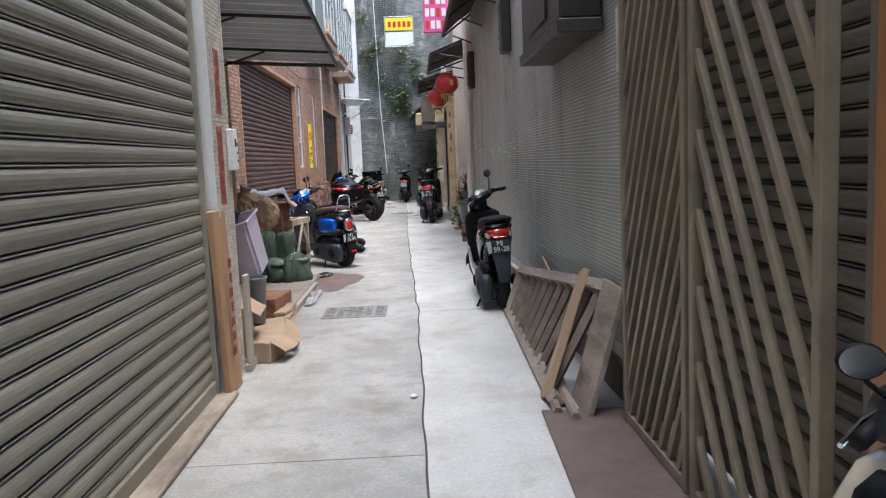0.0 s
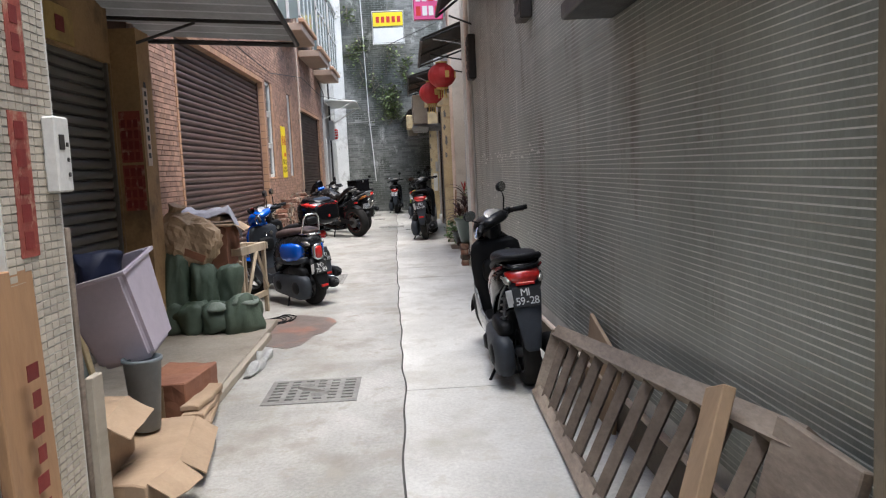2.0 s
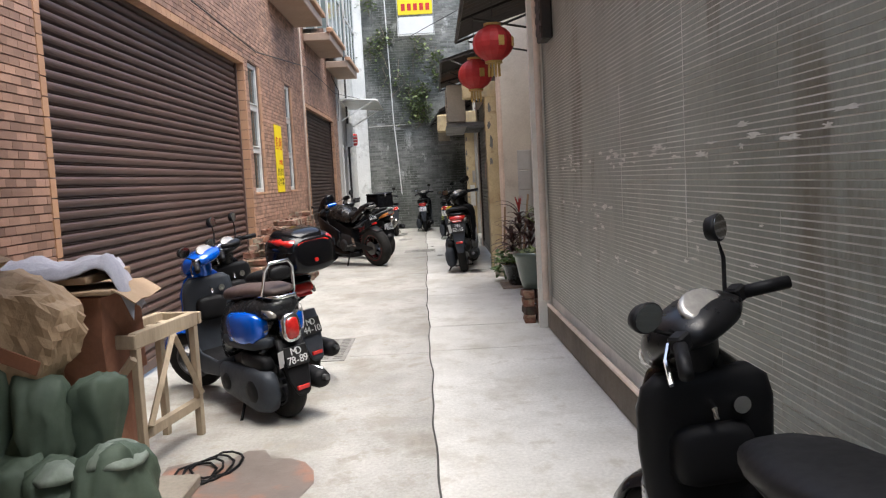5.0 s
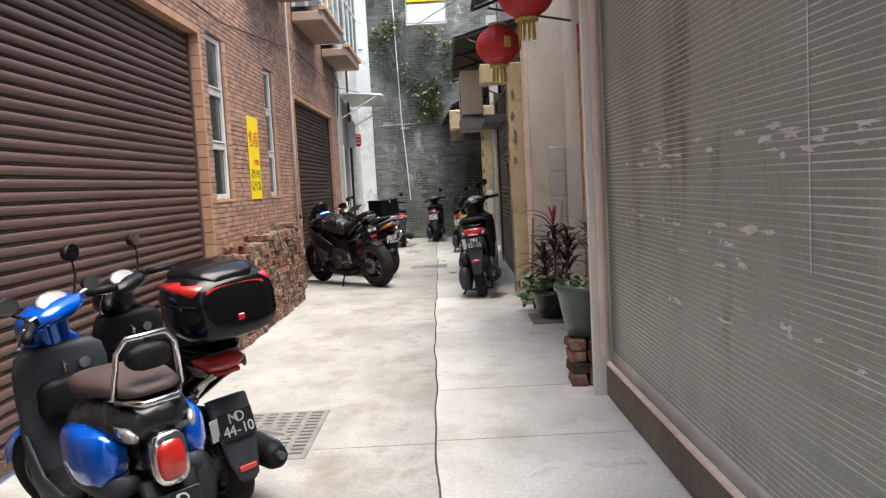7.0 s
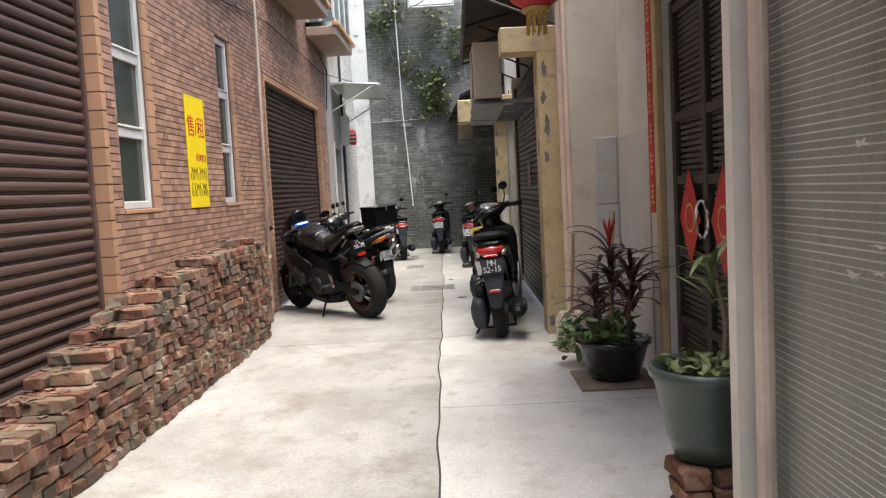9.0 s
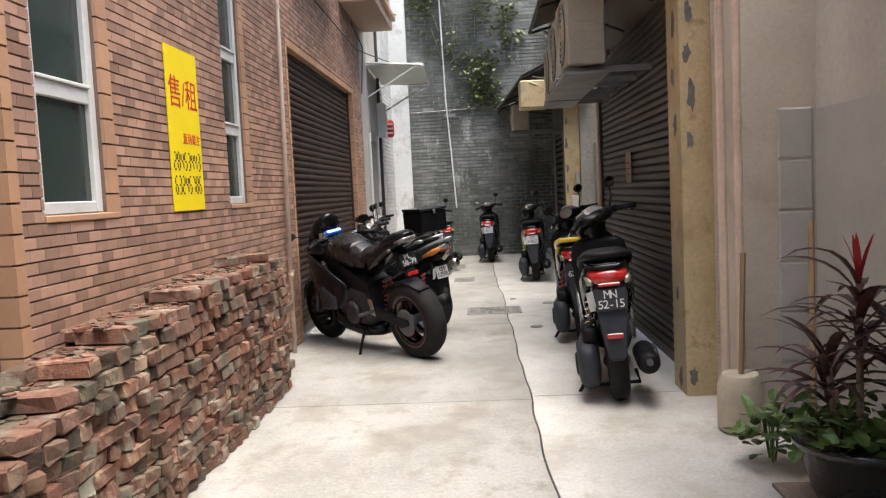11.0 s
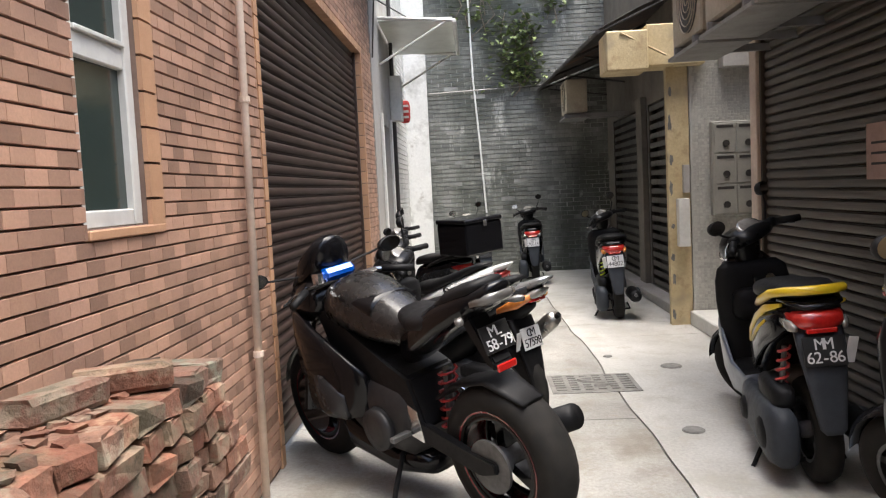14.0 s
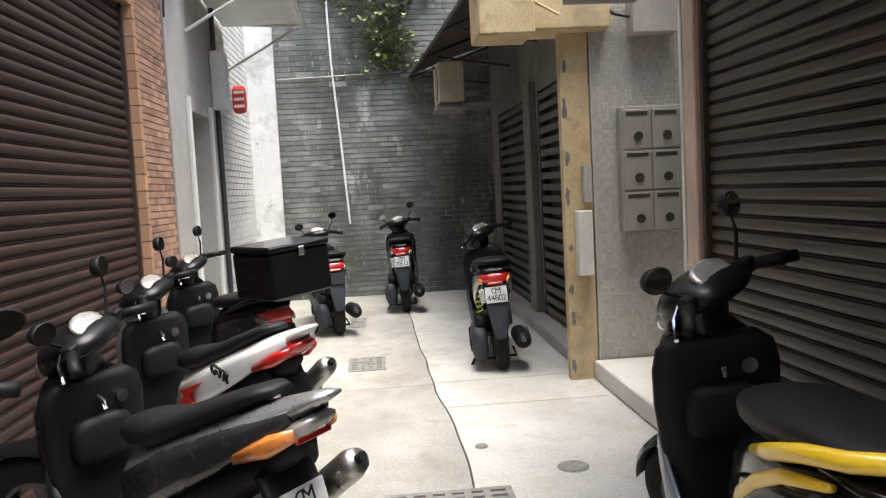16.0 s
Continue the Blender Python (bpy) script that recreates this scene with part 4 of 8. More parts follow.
    if flash:
        text("lettering", flash, 0.062, P_PLASTIC, Matrix.Translation((-0.146, 0.10, 0.645)) @ Matrix(((0, 0, -1, 0), (-1, 0, 0, 0), (0, 1, 0, 0), (0, 0, 0, 1))) @ Matrix.Rotation(radians(-22), 4, "Z"), s, 0.006)
        part("red_flash", plate([(0.48, 0.43), (0.39, 0.51), (0.41, 0.535), (0.24, 0.59), (0.34, 0.515), (0.32, 0.49)], -0.147, -0.09), P_LAMP, s)
    return s


scooter("black scooter with red stripes parked against the tiled wall", (0.72, 6.63), 3.0, side=P_BLACK, accent=P_RED, skirt=P_SILVER, number=("MI", "59-28"), lean=-4, steer=38)
scooter("retro scooter in bright blue and black with a chrome grab rail", (-0.945, 9.91), 43.0, size=0.97, body=P_DKGREY, side=P_BLUE, seat=P_BROWNSEAT, number=("MO", "78-89"), rail=P_CHROME, retro=True, nose=P_BLUE, lean=-4, steer=30, base=1.1, plate_z=0.40, guard=P_PLASTIC)
scooter("black scooter carrying a black top case with red reflectors", (-0.985, 10.70), 44.0, size=0.97, body=P_BLACK, side=P_BLACK, number=("MO", "44-10"), case="round", lean=-5, steer=30, plate_z=0.42, signal=P_DULL)
scooter("black underbone motorbike with a silver tail and steel silencer", (-0.96, 18.97), 48.0, body=P_SILVER, side=P_DKGREY, nose=P_BLACK, number=("CM", "57598"), white_plate=True, wheel_r=0.265, base=1.14, lean=-4, steer=30, signal=P_AMBER, shock=P_SPRING, sporty=0.01, lift=-0.03, tail=P_CLEAR, guard=P_PLASTIC)
scooter("white-sided sport scooter with a red flash", (-1.10, 20.18), 47.0, body=P_WHITE, side=P_WHITE, nose=P_SILVER, flash="GTR", lean=-4, steer=30, sporty=0.01, lift=-0.07, signal=P_LAMP, guard=P_PLASTIC)
scooter("black scooter with a large glossy cargo box", (-1.27, 21.5), 42.0, body=P_BLACK, side=P_DKGREY, case="box", lean=-4, steer=30)
scooter("dark scooter standing near the end wall", (-1.03, 24.35), 12.0, body=P_DKGREY, side=P_BLACK, lean=-3, steer=4)
scooter("black scooter with graphite panels and a chrome spring", (0.33, 16.42), -6.0, body=P_BLACK, side=P_DKGREY, skirt=P_SILVER, number=("MN", "52-15"), lean=-5, steer=32, shock=P_CHROME, size=1.13, permit=-1, signal=P_CLEAR)
scooter("black scooter with a yellow grab bar and stripes", (0.34, 18.22), -5.0, body=P_BLACK, side=P_BLACK, accent=P_YELLOW, rail=P_YELLOW, skirt=P_GREYBLUE, number=("MM", "62-86"), lean=-4, steer=36, shock=P_SPRING, permit=1, size=1.09)
scooter("silver and black scooter with a lime spring", (0.25, 22.5), -4.0, body=P_BLACK, side=P_SILVER, nose=P_SILVER, number=("CM", "44802"), white_plate=True, lean=-4, steer=32, shock=P_LIME, signal=P_AMBER, size=1.03)
scooter("black scooter parked facing the brick end wall", (-0.33, 25.5), -2.0, body=P_BLACK, side=P_DKGREY, number=("CM", "70513"), white_plate=True, lean=-3, steer=14, size=1.03)
scooter("cream scooter beside a barred gate", (0.84, 0.5), 0.0, size=0.9, body=P_CREAM, side=P_CREAM, nose=P_CREAM, lean=2, stand=False)


def sport_bike(label, rear, heading, lean=-9):
    s = empty("motorcycle", label, "motorcycle", Matrix.Translation((rear[0], rear[1], 0)) @ Matrix.Rotation(radians(heading), 4, "Z") @ Matrix.Rotation(radians(lean), 4, "Y") @ Matrix.Scale(0.97, 4), group="parked two-wheelers")
    wheel("rear_wheel", s, 0, 0.315, 0.17, P_BLACK, 3, P_RED)
    wheel("front_wheel", s, 1.38, 0.30, 0.12, P_BLACK, 5, P_RED)
    part("swing_arm", plate([(-0.05, 0.30), (0.05, 0.27), (0.52, 0.36), (0.52, 0.46), (0.10, 0.36), (-0.05, 0.345)], -0.13, -0.095, 0.008), P_PLASTIC, s)
    part("swing_arm", plate([(-0.05, 0.30), (0.05, 0.27), (0.52, 0.36), (0.52, 0.46), (0.10, 0.36), (-0.05, 0.345)], 0.095, 0.13, 0.008), P_PLASTIC, s)
    part("frame", plate([(0.35, 0.40), (0.5, 0.36), (0.62, 0.45), (1.0, 0.68), (1.08, 0.86), (0.98, 0.88), (0.6, 0.66), (0.42, 0.62)], -0.13, 0.13, 0.015), P_PLASTIC, s)
    part("engine", loft([(0.42, 0, 0.40, 0.13, 0.12), (0.5, 0, 0.40, 0.17, 0.17), (0.75, 0, 0.42, 0.17, 0.19), (0.92, 0, 0.46, 0.14, 0.17), (0.98, 0, 0.5, 0.1, 0.12)], 14, 3.2), P_DARKENGINE, s, smooth=True)
    part("clutch_cover", lathe([(0.05, -0.03), (0.095, -0.025), (0.10, 0.01)], 20, "x", (-0.18, 0.62, 0.37)), P_DARKENGINE, s, smooth=True)
    part("belly_pan", loft([(0.42, 0, 0.20, 0.10, 0.05), (0.6, 0, 0.20, 0.15, 0.07), (0.95, 0, 0.26, 0.15, 0.10), (1.08, 0, 0.34, 0.10, 0.10)], 14, 3), P_BLACK, s, smooth=True)
    for sd in (-1, 1):
        part("side_fairing", loft([(0.70, sd * 0.15, 0.50, 0.02, 0.10), (0.85, sd * 0.19, 0.54, 0.03, 0.17), (1.02, sd * 0.20, 0.60, 0.035, 0.20), (1.18, sd * 0.17, 0.68, 0.04, 0.18), (1.28, sd * 0.11, 0.74, 0.04, 0.12)], 14, 2.8), P_BLACK, s, smooth=True)
        part("air_scoop", loft([(0.82, sd * 0.205, 0.44, 0.02, 0.06), (0.95, sd * 0.225, 0.48, 0.03, 0.10), (1.08, sd * 0.21, 0.50, 0.03, 0.10)], 12), P_DKGREY, s, smooth=True)
    part("fuel_tank", loft([(0.42, 0, 0.78, 0.08, 0.05), (0.50, 0, 0.80, 0.105, 0.085), (0.62, 0, 0.835, 0.135, 0.12), (0.74, 0, 0.87, 0.152, 0.14), (0.86, 0, 0.885, 0.155, 0.14), (0.97, 0, 0.875, 0.135, 0.115), (1.05, 0, 0.85, 0.09, 0.075)], 24, 2.4), P_TANK, s, smooth=True)
    part("tank_stripe", loft([(0.60, 0, 0.885, 0.128, 0.064), (0.63, 0, 0.892, 0.134, 0.064), (0.80, 0, 0.924, 0.150, 0.064), (0.84, 0, 0.93, 0.148, 0.06)], 16, 2.4), P_BLACK, s, smooth=True)
    part("filler_cap", lathe([(0.05, 0), (0.05, 0.012), (0.04, 0.018)], 18, "z", (0, 0.84, 0.985)), P_CHROME, s)
    part("rider_seat", loft([(0.10, 0, 0.83, 0.11, 0.03), (0.2, 0, 0.80, 0.145, 0.045), (0.34, 0, 0.785, 0.135, 0.045), (0.46, 0, 0.80, 0.09, 0.04)], 16), P_SEAT, s, smooth=True)
    part("pillion_seat", loft([(-0.20, 0, 0.965, 0.06, 0.02), (-0.14, 0, 0.95, 0.10, 0.03), (0.02, 0, 0.905, 0.115, 0.04), (0.14, 0, 0.85, 0.10, 0.04)], 14), P_SEAT, s, smooth=True)
    part("tail_cowl", loft([(-0.27, 0, 0.955, 0.03, 0.015), (-0.22, 0, 0.925, 0.085, 0.045), (-0.06, 0, 0.875, 0.125, 0.06), (0.1, 0, 0.82, 0.14, 0.08), (0.32, 0, 0.73, 0.13, 0.09), (0.46, 0, 0.66, 0.11, 0.08)], 16), P_BLACK, s, smooth=True)
    lamp = part("tail_lamp", loft([(-0.275, 0, 0.92, 0.04, 0.015), (-0.25, 0, 0.915, 0.08, 0.025), (-0.17, 0, 0.90, 0.11, 0.03)], 12), P_DULL, s, smooth=True)
    part("plate_bracket", plate([(-0.04, 0.86), (0.02, 0.82), (-0.14, 0.64), (-0.19, 0.62), (-0.20, 0.65)], -0.05, 0.05, 0.008), P_PLASTIC, s)
    number_plate(s, ("ML", "58-79"), False, (0, -0.175, 0.745), 24)
    part("reflector", box(-0.05, 0.05, -0.225, -0.21, 0.62, 0.65, 0.004), P_LAMP, s)
    for sd in (-1, 1):
        part("turn_signal", loft([(-0.18, sd * 0.165, 0.85, 0.014, 0.012), (-0.15, sd * 0.155, 0.85, 0.022, 0.015), (-0.10, sd * 0.125, 0.85, 0.022, 0.006)], 10), P_DULL, s, smooth=True)
    part("hugger", loft([(-0.18, 0, 0.58, 0.06, 0.01), (0.0, 0, 0.645, 0.085, 0.012), (0.2, 0, 0.60, 0.085, 0.012), (0.33, 0, 0.52, 0.07, 0.012)], 10), P_PLASTIC, s, smooth=True)
    part("exhaust", tube([(0.14, 0.6, 0.2), (0.15, 0.35, 0.22), (0.16, 0.2, 0.27)], 0.03, 10), P_ENGINE, s, smooth=True)
    part("silencer", tube([(0.165, 0.22, 0.27), (0.175, 0.05, 0.34), (0.185, -0.2, 0.45)], [0.045, 0.06, 0.052], 14), P_PLASTIC, s, smooth=True)
    spring(s, (0, 0.34, 0.36), (0, 0.30, 0.64), P_SPRING, 0.04)
    part("chain_sprocket", lathe([(0.02, -0.006), (0.11, -0.006), (0.11, 0.006), (0.02, 0.006)], 24, "x", (-0.105, 0, 0.315)), P_ENGINE, s)
    part("brake_disc", lathe([(0.06, -0.004), (0.145, -0.004), (0.145, 0.004), (0.06, 0.004)], 24, "x", (-0.075, 1.38, 0.30)), P_CHROME, s)
    for sd in (-1, 1):
        part("fork_leg", tube([(sd * 0.10, 1.38, 0.30), (sd * 0.10, 1.16, 0.86)], [0.03, 0.024], 10), P_CHROME, s, smooth=True)
        part("foot_peg", box(sd * 0.14, sd * 0.24, 0.44, 0.47, 0.36, 0.385, 0.005) if sd > 0 else box(-0.24, -0.14, 0.44, 0.47, 0.36, 0.385, 0.005), P_ENGINE, s)
        part("heel_plate", plate([(0.36, 0.34), (0.46, 0.36), (0.44, 0.50), (0.38, 0.48)], sd * 0.135 - 0.004, sd * 0.135 + 0.004, 0.002), P_CHROME, s)
    fl = lathe([(0.305, -0.06), (0.325, -0.03), (0.33, 0), (0.325, 0.03), (0.305, 0.06)], 30, "x", (0, 1.38, 0.30))
    bmesh.ops.delete(fl, geom=[f for f in fl.faces if f.calc_center_median().z < 0.36 or len(f.verts) > 4], context="FACES")
    part("front_fender", fl, P_BLACK, s, smooth=True)
    part("nose_fairing", loft([(1.02, 0, 0.90, 0.16, 0.08), (1.12, 0, 0.90, 0.17, 0.12), (1.26, 0, 0.86, 0.15, 0.13), (1.38, 0, 0.80, 0.10, 0.09), (1.44, 0, 0.77, 0.05, 0.04)], 16, 2.6), P_BLACK, s, smooth=True)
    part("windscreen", loft([(1.02, 0, 1.13, 0.05, 0.06), (1.06, 0, 1.10, 0.11, 0.10), (1.16, 0, 1.04, 0.13, 0.10), (1.30, 0, 0.95, 0.10, 0.05)], 16, 2.2), P_BLACK, s, "dark tinted windscreen", smooth=True)
    part("dash", box(-0.09, 0.09, 0.98, 1.05, 0.99, 1.05, 0.02), P_BLUE, s, "blue plastic pouch by the dials")
    bar = part("handlebar", tube([(-0.33, 0.88, 0.96), (-0.2, 0.98, 0.985), (0, 1.02, 0.98), (0.2, 0.98, 0.985), (0.33, 0.88, 0.96)], 0.012, 8), P_CHROME, s)
    for sd in (-1, 1):
        part("grip", tube([(sd * 0.22, 0.965, 0.98), (sd * 0.345, 0.868, 0.957)], 0.018, 10), P_PLASTIC, bar, smooth=True)
        part("brake_lever", tube([(sd * 0.18, 1.02, 0.985), (sd * 0.26, 1.0, 0.97), (sd * 0.36, 0.94, 0.955)], 0.006, 6), P_CHROME, bar)
        mirror(s, sd, (sd * 0.14, 1.15, 1.02), (sd * 0.40, 1.13, 1.06), size=(0.085, 0.04))
    part("reservoir", lathe([(0.028, 0), (0.028, 0.05)], 12, "z", (-0.12, 1.0, 0.995)), P_CHROME, s)
    part("side_stand", tube([(-0.12, 0.56, 0.25), (-0.22, 0.52, 0.13), (-0.34, 0.46, -0.04)], 0.013, 6), P_PLASTIC, s)
    part("stand_foot", box(-0.37, -0.31, 0.42, 0.48, -0.055, -0.04, 0.004), P_PLASTIC, s)
    # the tail ends short, above the rear axle
    for c in s.children_recursive:
        if c.name.split(".")[0] in ("rider_seat", "pillion_seat", "tail_cowl", "tail_lamp", "plate_bracket", "reflector", "turn_signal") or c.name.startswith("number_plate"):
            for v in c.data.vertices:
                v.co.y, v.co.z = 0.46 - (0.46 - v.co.y) * 0.78, v.co.z + 0.07
        elif c.name.startswith("character"):
            c.matrix_basis = Matrix.Translation((0, (0.46 + 0.175) * 0.22 - 0.004, 0.07)) @ c.matrix_basis
    return s


sport_bike("black sport motorcycle with a graphite tank on its side stand", (-0.97, 17.82), 42.5)

# ---- fittings on the left side ----
M_TEXT_RED = material("red_ink", (0.62, 0.03, 0.02), rough=0.6)
M_TEXT_BLACK = material("black_ink", (0.02, 0.02, 0.02), rough=0.6)
M_SIGN_Y = material("yellow_vinyl", (0.86, 0.66, 0.01), (0.82, 0.62, 0.01), rough=0.45, scale=2, speck=0.08, bump=0.03)
M_SIGN_FADED = material("faded_yellow_board", (0.50, 0.34, 0.09), (0.40, 0.26, 0.07), rough=0.6, scale=3, speck=0.3, stain=(0.26, 0.17, 0.07), stain_at=0.6, stain_scale=3)
M_RED = material("red_paper", (0.55, 0.035, 0.03), (0.42, 0.03, 0.025), rough=0.7, scale=6, speck=0.3)
M_RED_FADED = material("faded_red_paper", (0.34, 0.07, 0.045), (0.24, 0.05, 0.035), rough=0.8, scale=9, speck=0.4, stain=(0.42, 0.25, 0.17), stain_at=0.6, stain_scale=14)
M_GOLD = material("gold_ink", (0.62, 0.42, 0.12), rough=0.5)
M_ALU = material("white_aluminium", (0.68, 0.68, 0.65), rough=0.4, scale=3, speck=0.15, bump=0.03)
M_ACCASE = material("yellowed_ac_casing", (0.50, 0.44, 0.33), (0.40, 0.35, 0.26), rough=0.55, scale=3, stain=(0.22, 0.18, 0.13), stain_at=0.64)
M_LANTERN = material("red_lantern_silk", (0.55, 0.03, 0.03), (0.42, 0.02, 0.02), rough=0.6, scale=5)
M_LEAF = material("green_leaf", (0.11, 0.19, 0.045), (0.06, 0.12, 0.03), rough=0.5, scale=12, island=0.4, speck=0.1)
M_LEAF_RED = material("dark_red_leaf", (0.12, 0.05, 0.045), (0.07, 0.035, 0.03), rough=0.4, scale=8, island=0.35, speck=0.1)
FACE_RIGHT = Matrix(((0, 0, 1, 0), (1, 0, 0, 0), (0, 1, 0, 0), (0, 0, 0, 1)))
FACE_LEFT = Matrix(((0, 0, -1, 0), (-1, 0, 0, 0), (0, 1, 0, 0), (0, 0, 0, 1)))
FACE_BACK = Matrix(((1, 0, 0, 0), (0, 0, -1, 0), (0, 1, 0, 0), (0, 0, 0, 1)))
HOLES = [(9.76, 14.48, 0, 2.78), (14.64, 15.25, 1.24, 2.78), (16.84, 17.34, 1.24, 2.78), (18.56, 22.16, 0, 2.68)]


def block_mesh(name, w, h, d, mat, chip=0.0):
    """A facing piece: its back on x = 0, its face on x = d, with softened edges."""
    e = min(w, h) * 0.06
    g = e * (0.25 if w > 1.6 * h else 1.0)
    vs = [(0, 0, 0), (0, w, 0), (0, w, h), (0, 0, h), (d, g, e), (d, w - g, e), (d, w - g, h - e), (d, g, h - e)]
    fs = [(4, 5, 6, 7), (0, 1, 5, 4), (1, 2, 6, 5), (2, 3, 7, 6), (3, 0, 4, 7)]
    me = bpy.data.meshes.new(name)
    me.from_pydata(vs, [], fs)
    me.materials.append(mat)
    return me


def facing(parent, stuff_name, name, cells, mat, mat_i, w, h, d, place, near):
    """Facing pieces on a wall: those of the near stretch are objects, the rest one joined part."""
    me = block_mesh(name, w, h, d, mat)
    vs, fs, singles = [], [], []
    full = w
    for u, z, *cut in cells:
        w = cut[0] if cut else full
        if not cut and near(u, z) and len(singles) < 300:
            singles.append(place @ Matrix.Translation((random.uniform(-0.001, 0.001), u, z)))
            continue
        e, k = min(w, h) * 0.06, len(vs)
        g = e * (0.25 if full > 1.6 * h else 1.0)
        dd = d + random.uniform(-0.001, 0.001)
        for p in ((0, 0, 0), (0, w, 0), (0, w, h), (0, 0, h), (dd, g, e), (dd, w - g, e), (dd, w - g, h - e), (dd, g, h - e)):
            vs.append(place @ Vector((p[0], p[1] + u, p[2] + z)))
        fs += [(k + 4, k + 5, k + 6, k + 7), (k, k + 1, k + 5, k + 4), (k + 1, k + 2, k + 6, k + 5), (k + 2, k + 3, k + 7, k + 6), (k + 3, k, k + 4, k + 7)]
    ob = raw(stuff_name, vs, fs, mat_i, parent)
    ob["kind"] = "stuff"
    copies(name, me, singles, parent)


wall_upper = part("facade_upper", box(XL - 0.2, XL - 0.004, 8.582, 22.9, 5.2, 7.0), M_TILE_I)
tagged(wall_upper, "upper brick-tiled facade above the shutters", "facade", kind="structure")
# corner trims of lighter tiles round the openings
trim = bmesh.new()
for a, b, c, d in HOLES:
    z = c
    while z < d:
        for y, w in ((a, 0.063), (b - 0.063, 0.063)) if c == 0 else ((b - 0.097, 0.097),):
            add_box(trim, XL - 0.13, XL + 0.004, y, y + w, z + 0.003, min(z + 0.105, d), 0.0)
        z += 0.11
    if c == 0:
        y = a + 0.06
        while y < b - 0.06:
            add_box(trim, XL - 0.13, XL + 0.004, y + 0.002, min(y + 0.108, b - 0.064), d - 0.063, d, 0.0)
            y += 0.11
trim = part("trim_tiles", trim, M_TILE_TRIM)
tagged(trim, "orange corner tiles round the openings of the brick wall", "trim", kind="structure")


def window(name, y0, y1, z0, z1):
    w = empty(name, "narrow white-framed window with dark green panes", "window", kind="structure")
    bm = bmesh.new()
    xa, xb = XL - 0.075, XL - 0.03
    for za, zb in ((z0, z0 + 0.05), (z1 - 0.05, z1), (1.735, 1.80), (2.235, 2.30)):
        add_box(bm, xa, xb, y0 + 0.05, y1 - 0.05, za, zb, 0.004)
    for za, zb in ((1.80, 1.815), (2.30, 2.315)):
        add_box(bm, xa, xb + 0.012, y0 + 0.05, y1 - 0.05, za, zb, 0.003)
    for ya in (y0, y1 - 0.05):
        add_box(bm, xa, xb + 0.004, ya, ya + 0.05, z0, z1, 0.004)
    part("window_frame", bm, M_ALU, w)
    for za, zb in ((z0 + 0.05, 1.735), (1.815, 2.235), (2.315, z1 - 0.05)):
        part("pane", box(XL - 0.06, XL - 0.05, y0 + 0.05, y1 - 0.05, za, zb), M_GLASSY, w)
    part("window_sill", box(XL - 0.09, XL + 0.006, y0 + 0.002, y1 + 0.095, z0 - 0.03, z0 - 0.002, 0.004), M_TILE_TRIM, w)
    # a solid dark block: the unlit room's shade put in as colour
    part("dark_room", box(XL - 0.5, XL - 0.2, y0, y1, z0, z1), M_JOINT_SHADE, w)


window("window_1", 14.64, 15.15, 1.27, 2.78)
window("window_2", 16.84, 17.24, 1.27, 2.78)

sign = part("sign_board", box(XL + 0.002, XL + 0.008, 15.87, 16.33, 1.25, 2.14), M_SIGN_Y)
tagged(sign, "yellow sale notice with red and black lettering on the brick wall", "sign")
for body, size, y, z, mat, in (("售/租", 0.185, 16.10, 1.885, M_TEXT_RED), ("直到業主", 0.066, 16.185, 1.645, M_TEXT_RED)):
    text("lettering", body, size, mat, Matrix.Translation((XL + 0.009, y, z)) @ FACE_RIGHT, sign, 0.0008)

SEGMENTS = {"0": "abcdef", "1": "bc", "2": "abged", "3": "abgcd", "4": "fgbc", "5": "afgcd", "6": "afgedc", "7": "abc", "8": "abcdefg", "9": "abcdfg"}


def stencil_digit(c, y, z, w, h, th, parent):
    """A figure of up to seven dashes, facing +x."""
    bm = bmesh.new()
    bars = {"a": (0, w, h, h), "g": (0, w, h / 2, h / 2), "d": (0, w, 0, 0), "f": (0, 0, h / 2, h), "b": (w, w, h / 2, h), "e": (0, 0, 0, h / 2), "c": (w, w, 0, h / 2)}
    for q in SEGMENTS[c]:
        u0, u1, z0, z1 = bars[q]
        if z0 == z1:
            add_box(bm, XL + 0.0085, XL + 0.0098, y + u0 + th * 0.7, y + u1 - th * 0.7, z + z0 - th / 2, z + z0 + th / 2)
        else:
            add_box(bm, XL + 0.0085, XL + 0.0098, y + u0 - th / 2, y + u0 + th / 2, z + z0 + th * 0.7, z + z1 - th * 0.7)
    part("digit", bm, M_TEXT_BLACK, parent)


for line, z in (("28453443", 1.475), ("63245786", 1.345)):
    for k, c in enumerate(line):
        stencil_digit(c, 15.905 + k * 0.0505, z, 0.032, 0.092, 0.0105, sign)

pipe = empty("drain_pipe", "thin cream drain pipe clipped to the brick wall", "pipe")
part("pipe", tube([(XL + 0.035, 18.14, 0.0), (XL + 0.035, 18.24, 2.6), (XL + 0.035, 18.24, 5.2)], 0.017, 10), M_PIPE, pipe, smooth=True)
for z in (0.66, 1.76, 2.86, 3.9):
    part("clip", tube([(XL + 0.035, 18.14 + min(z, 2.6) * 0.0385, z - 0.012), (XL + 0.035, 18.14 + min(z, 2.6) * 0.0385, z + 0.012)], 0.024, 10), M_PIPE, pipe)

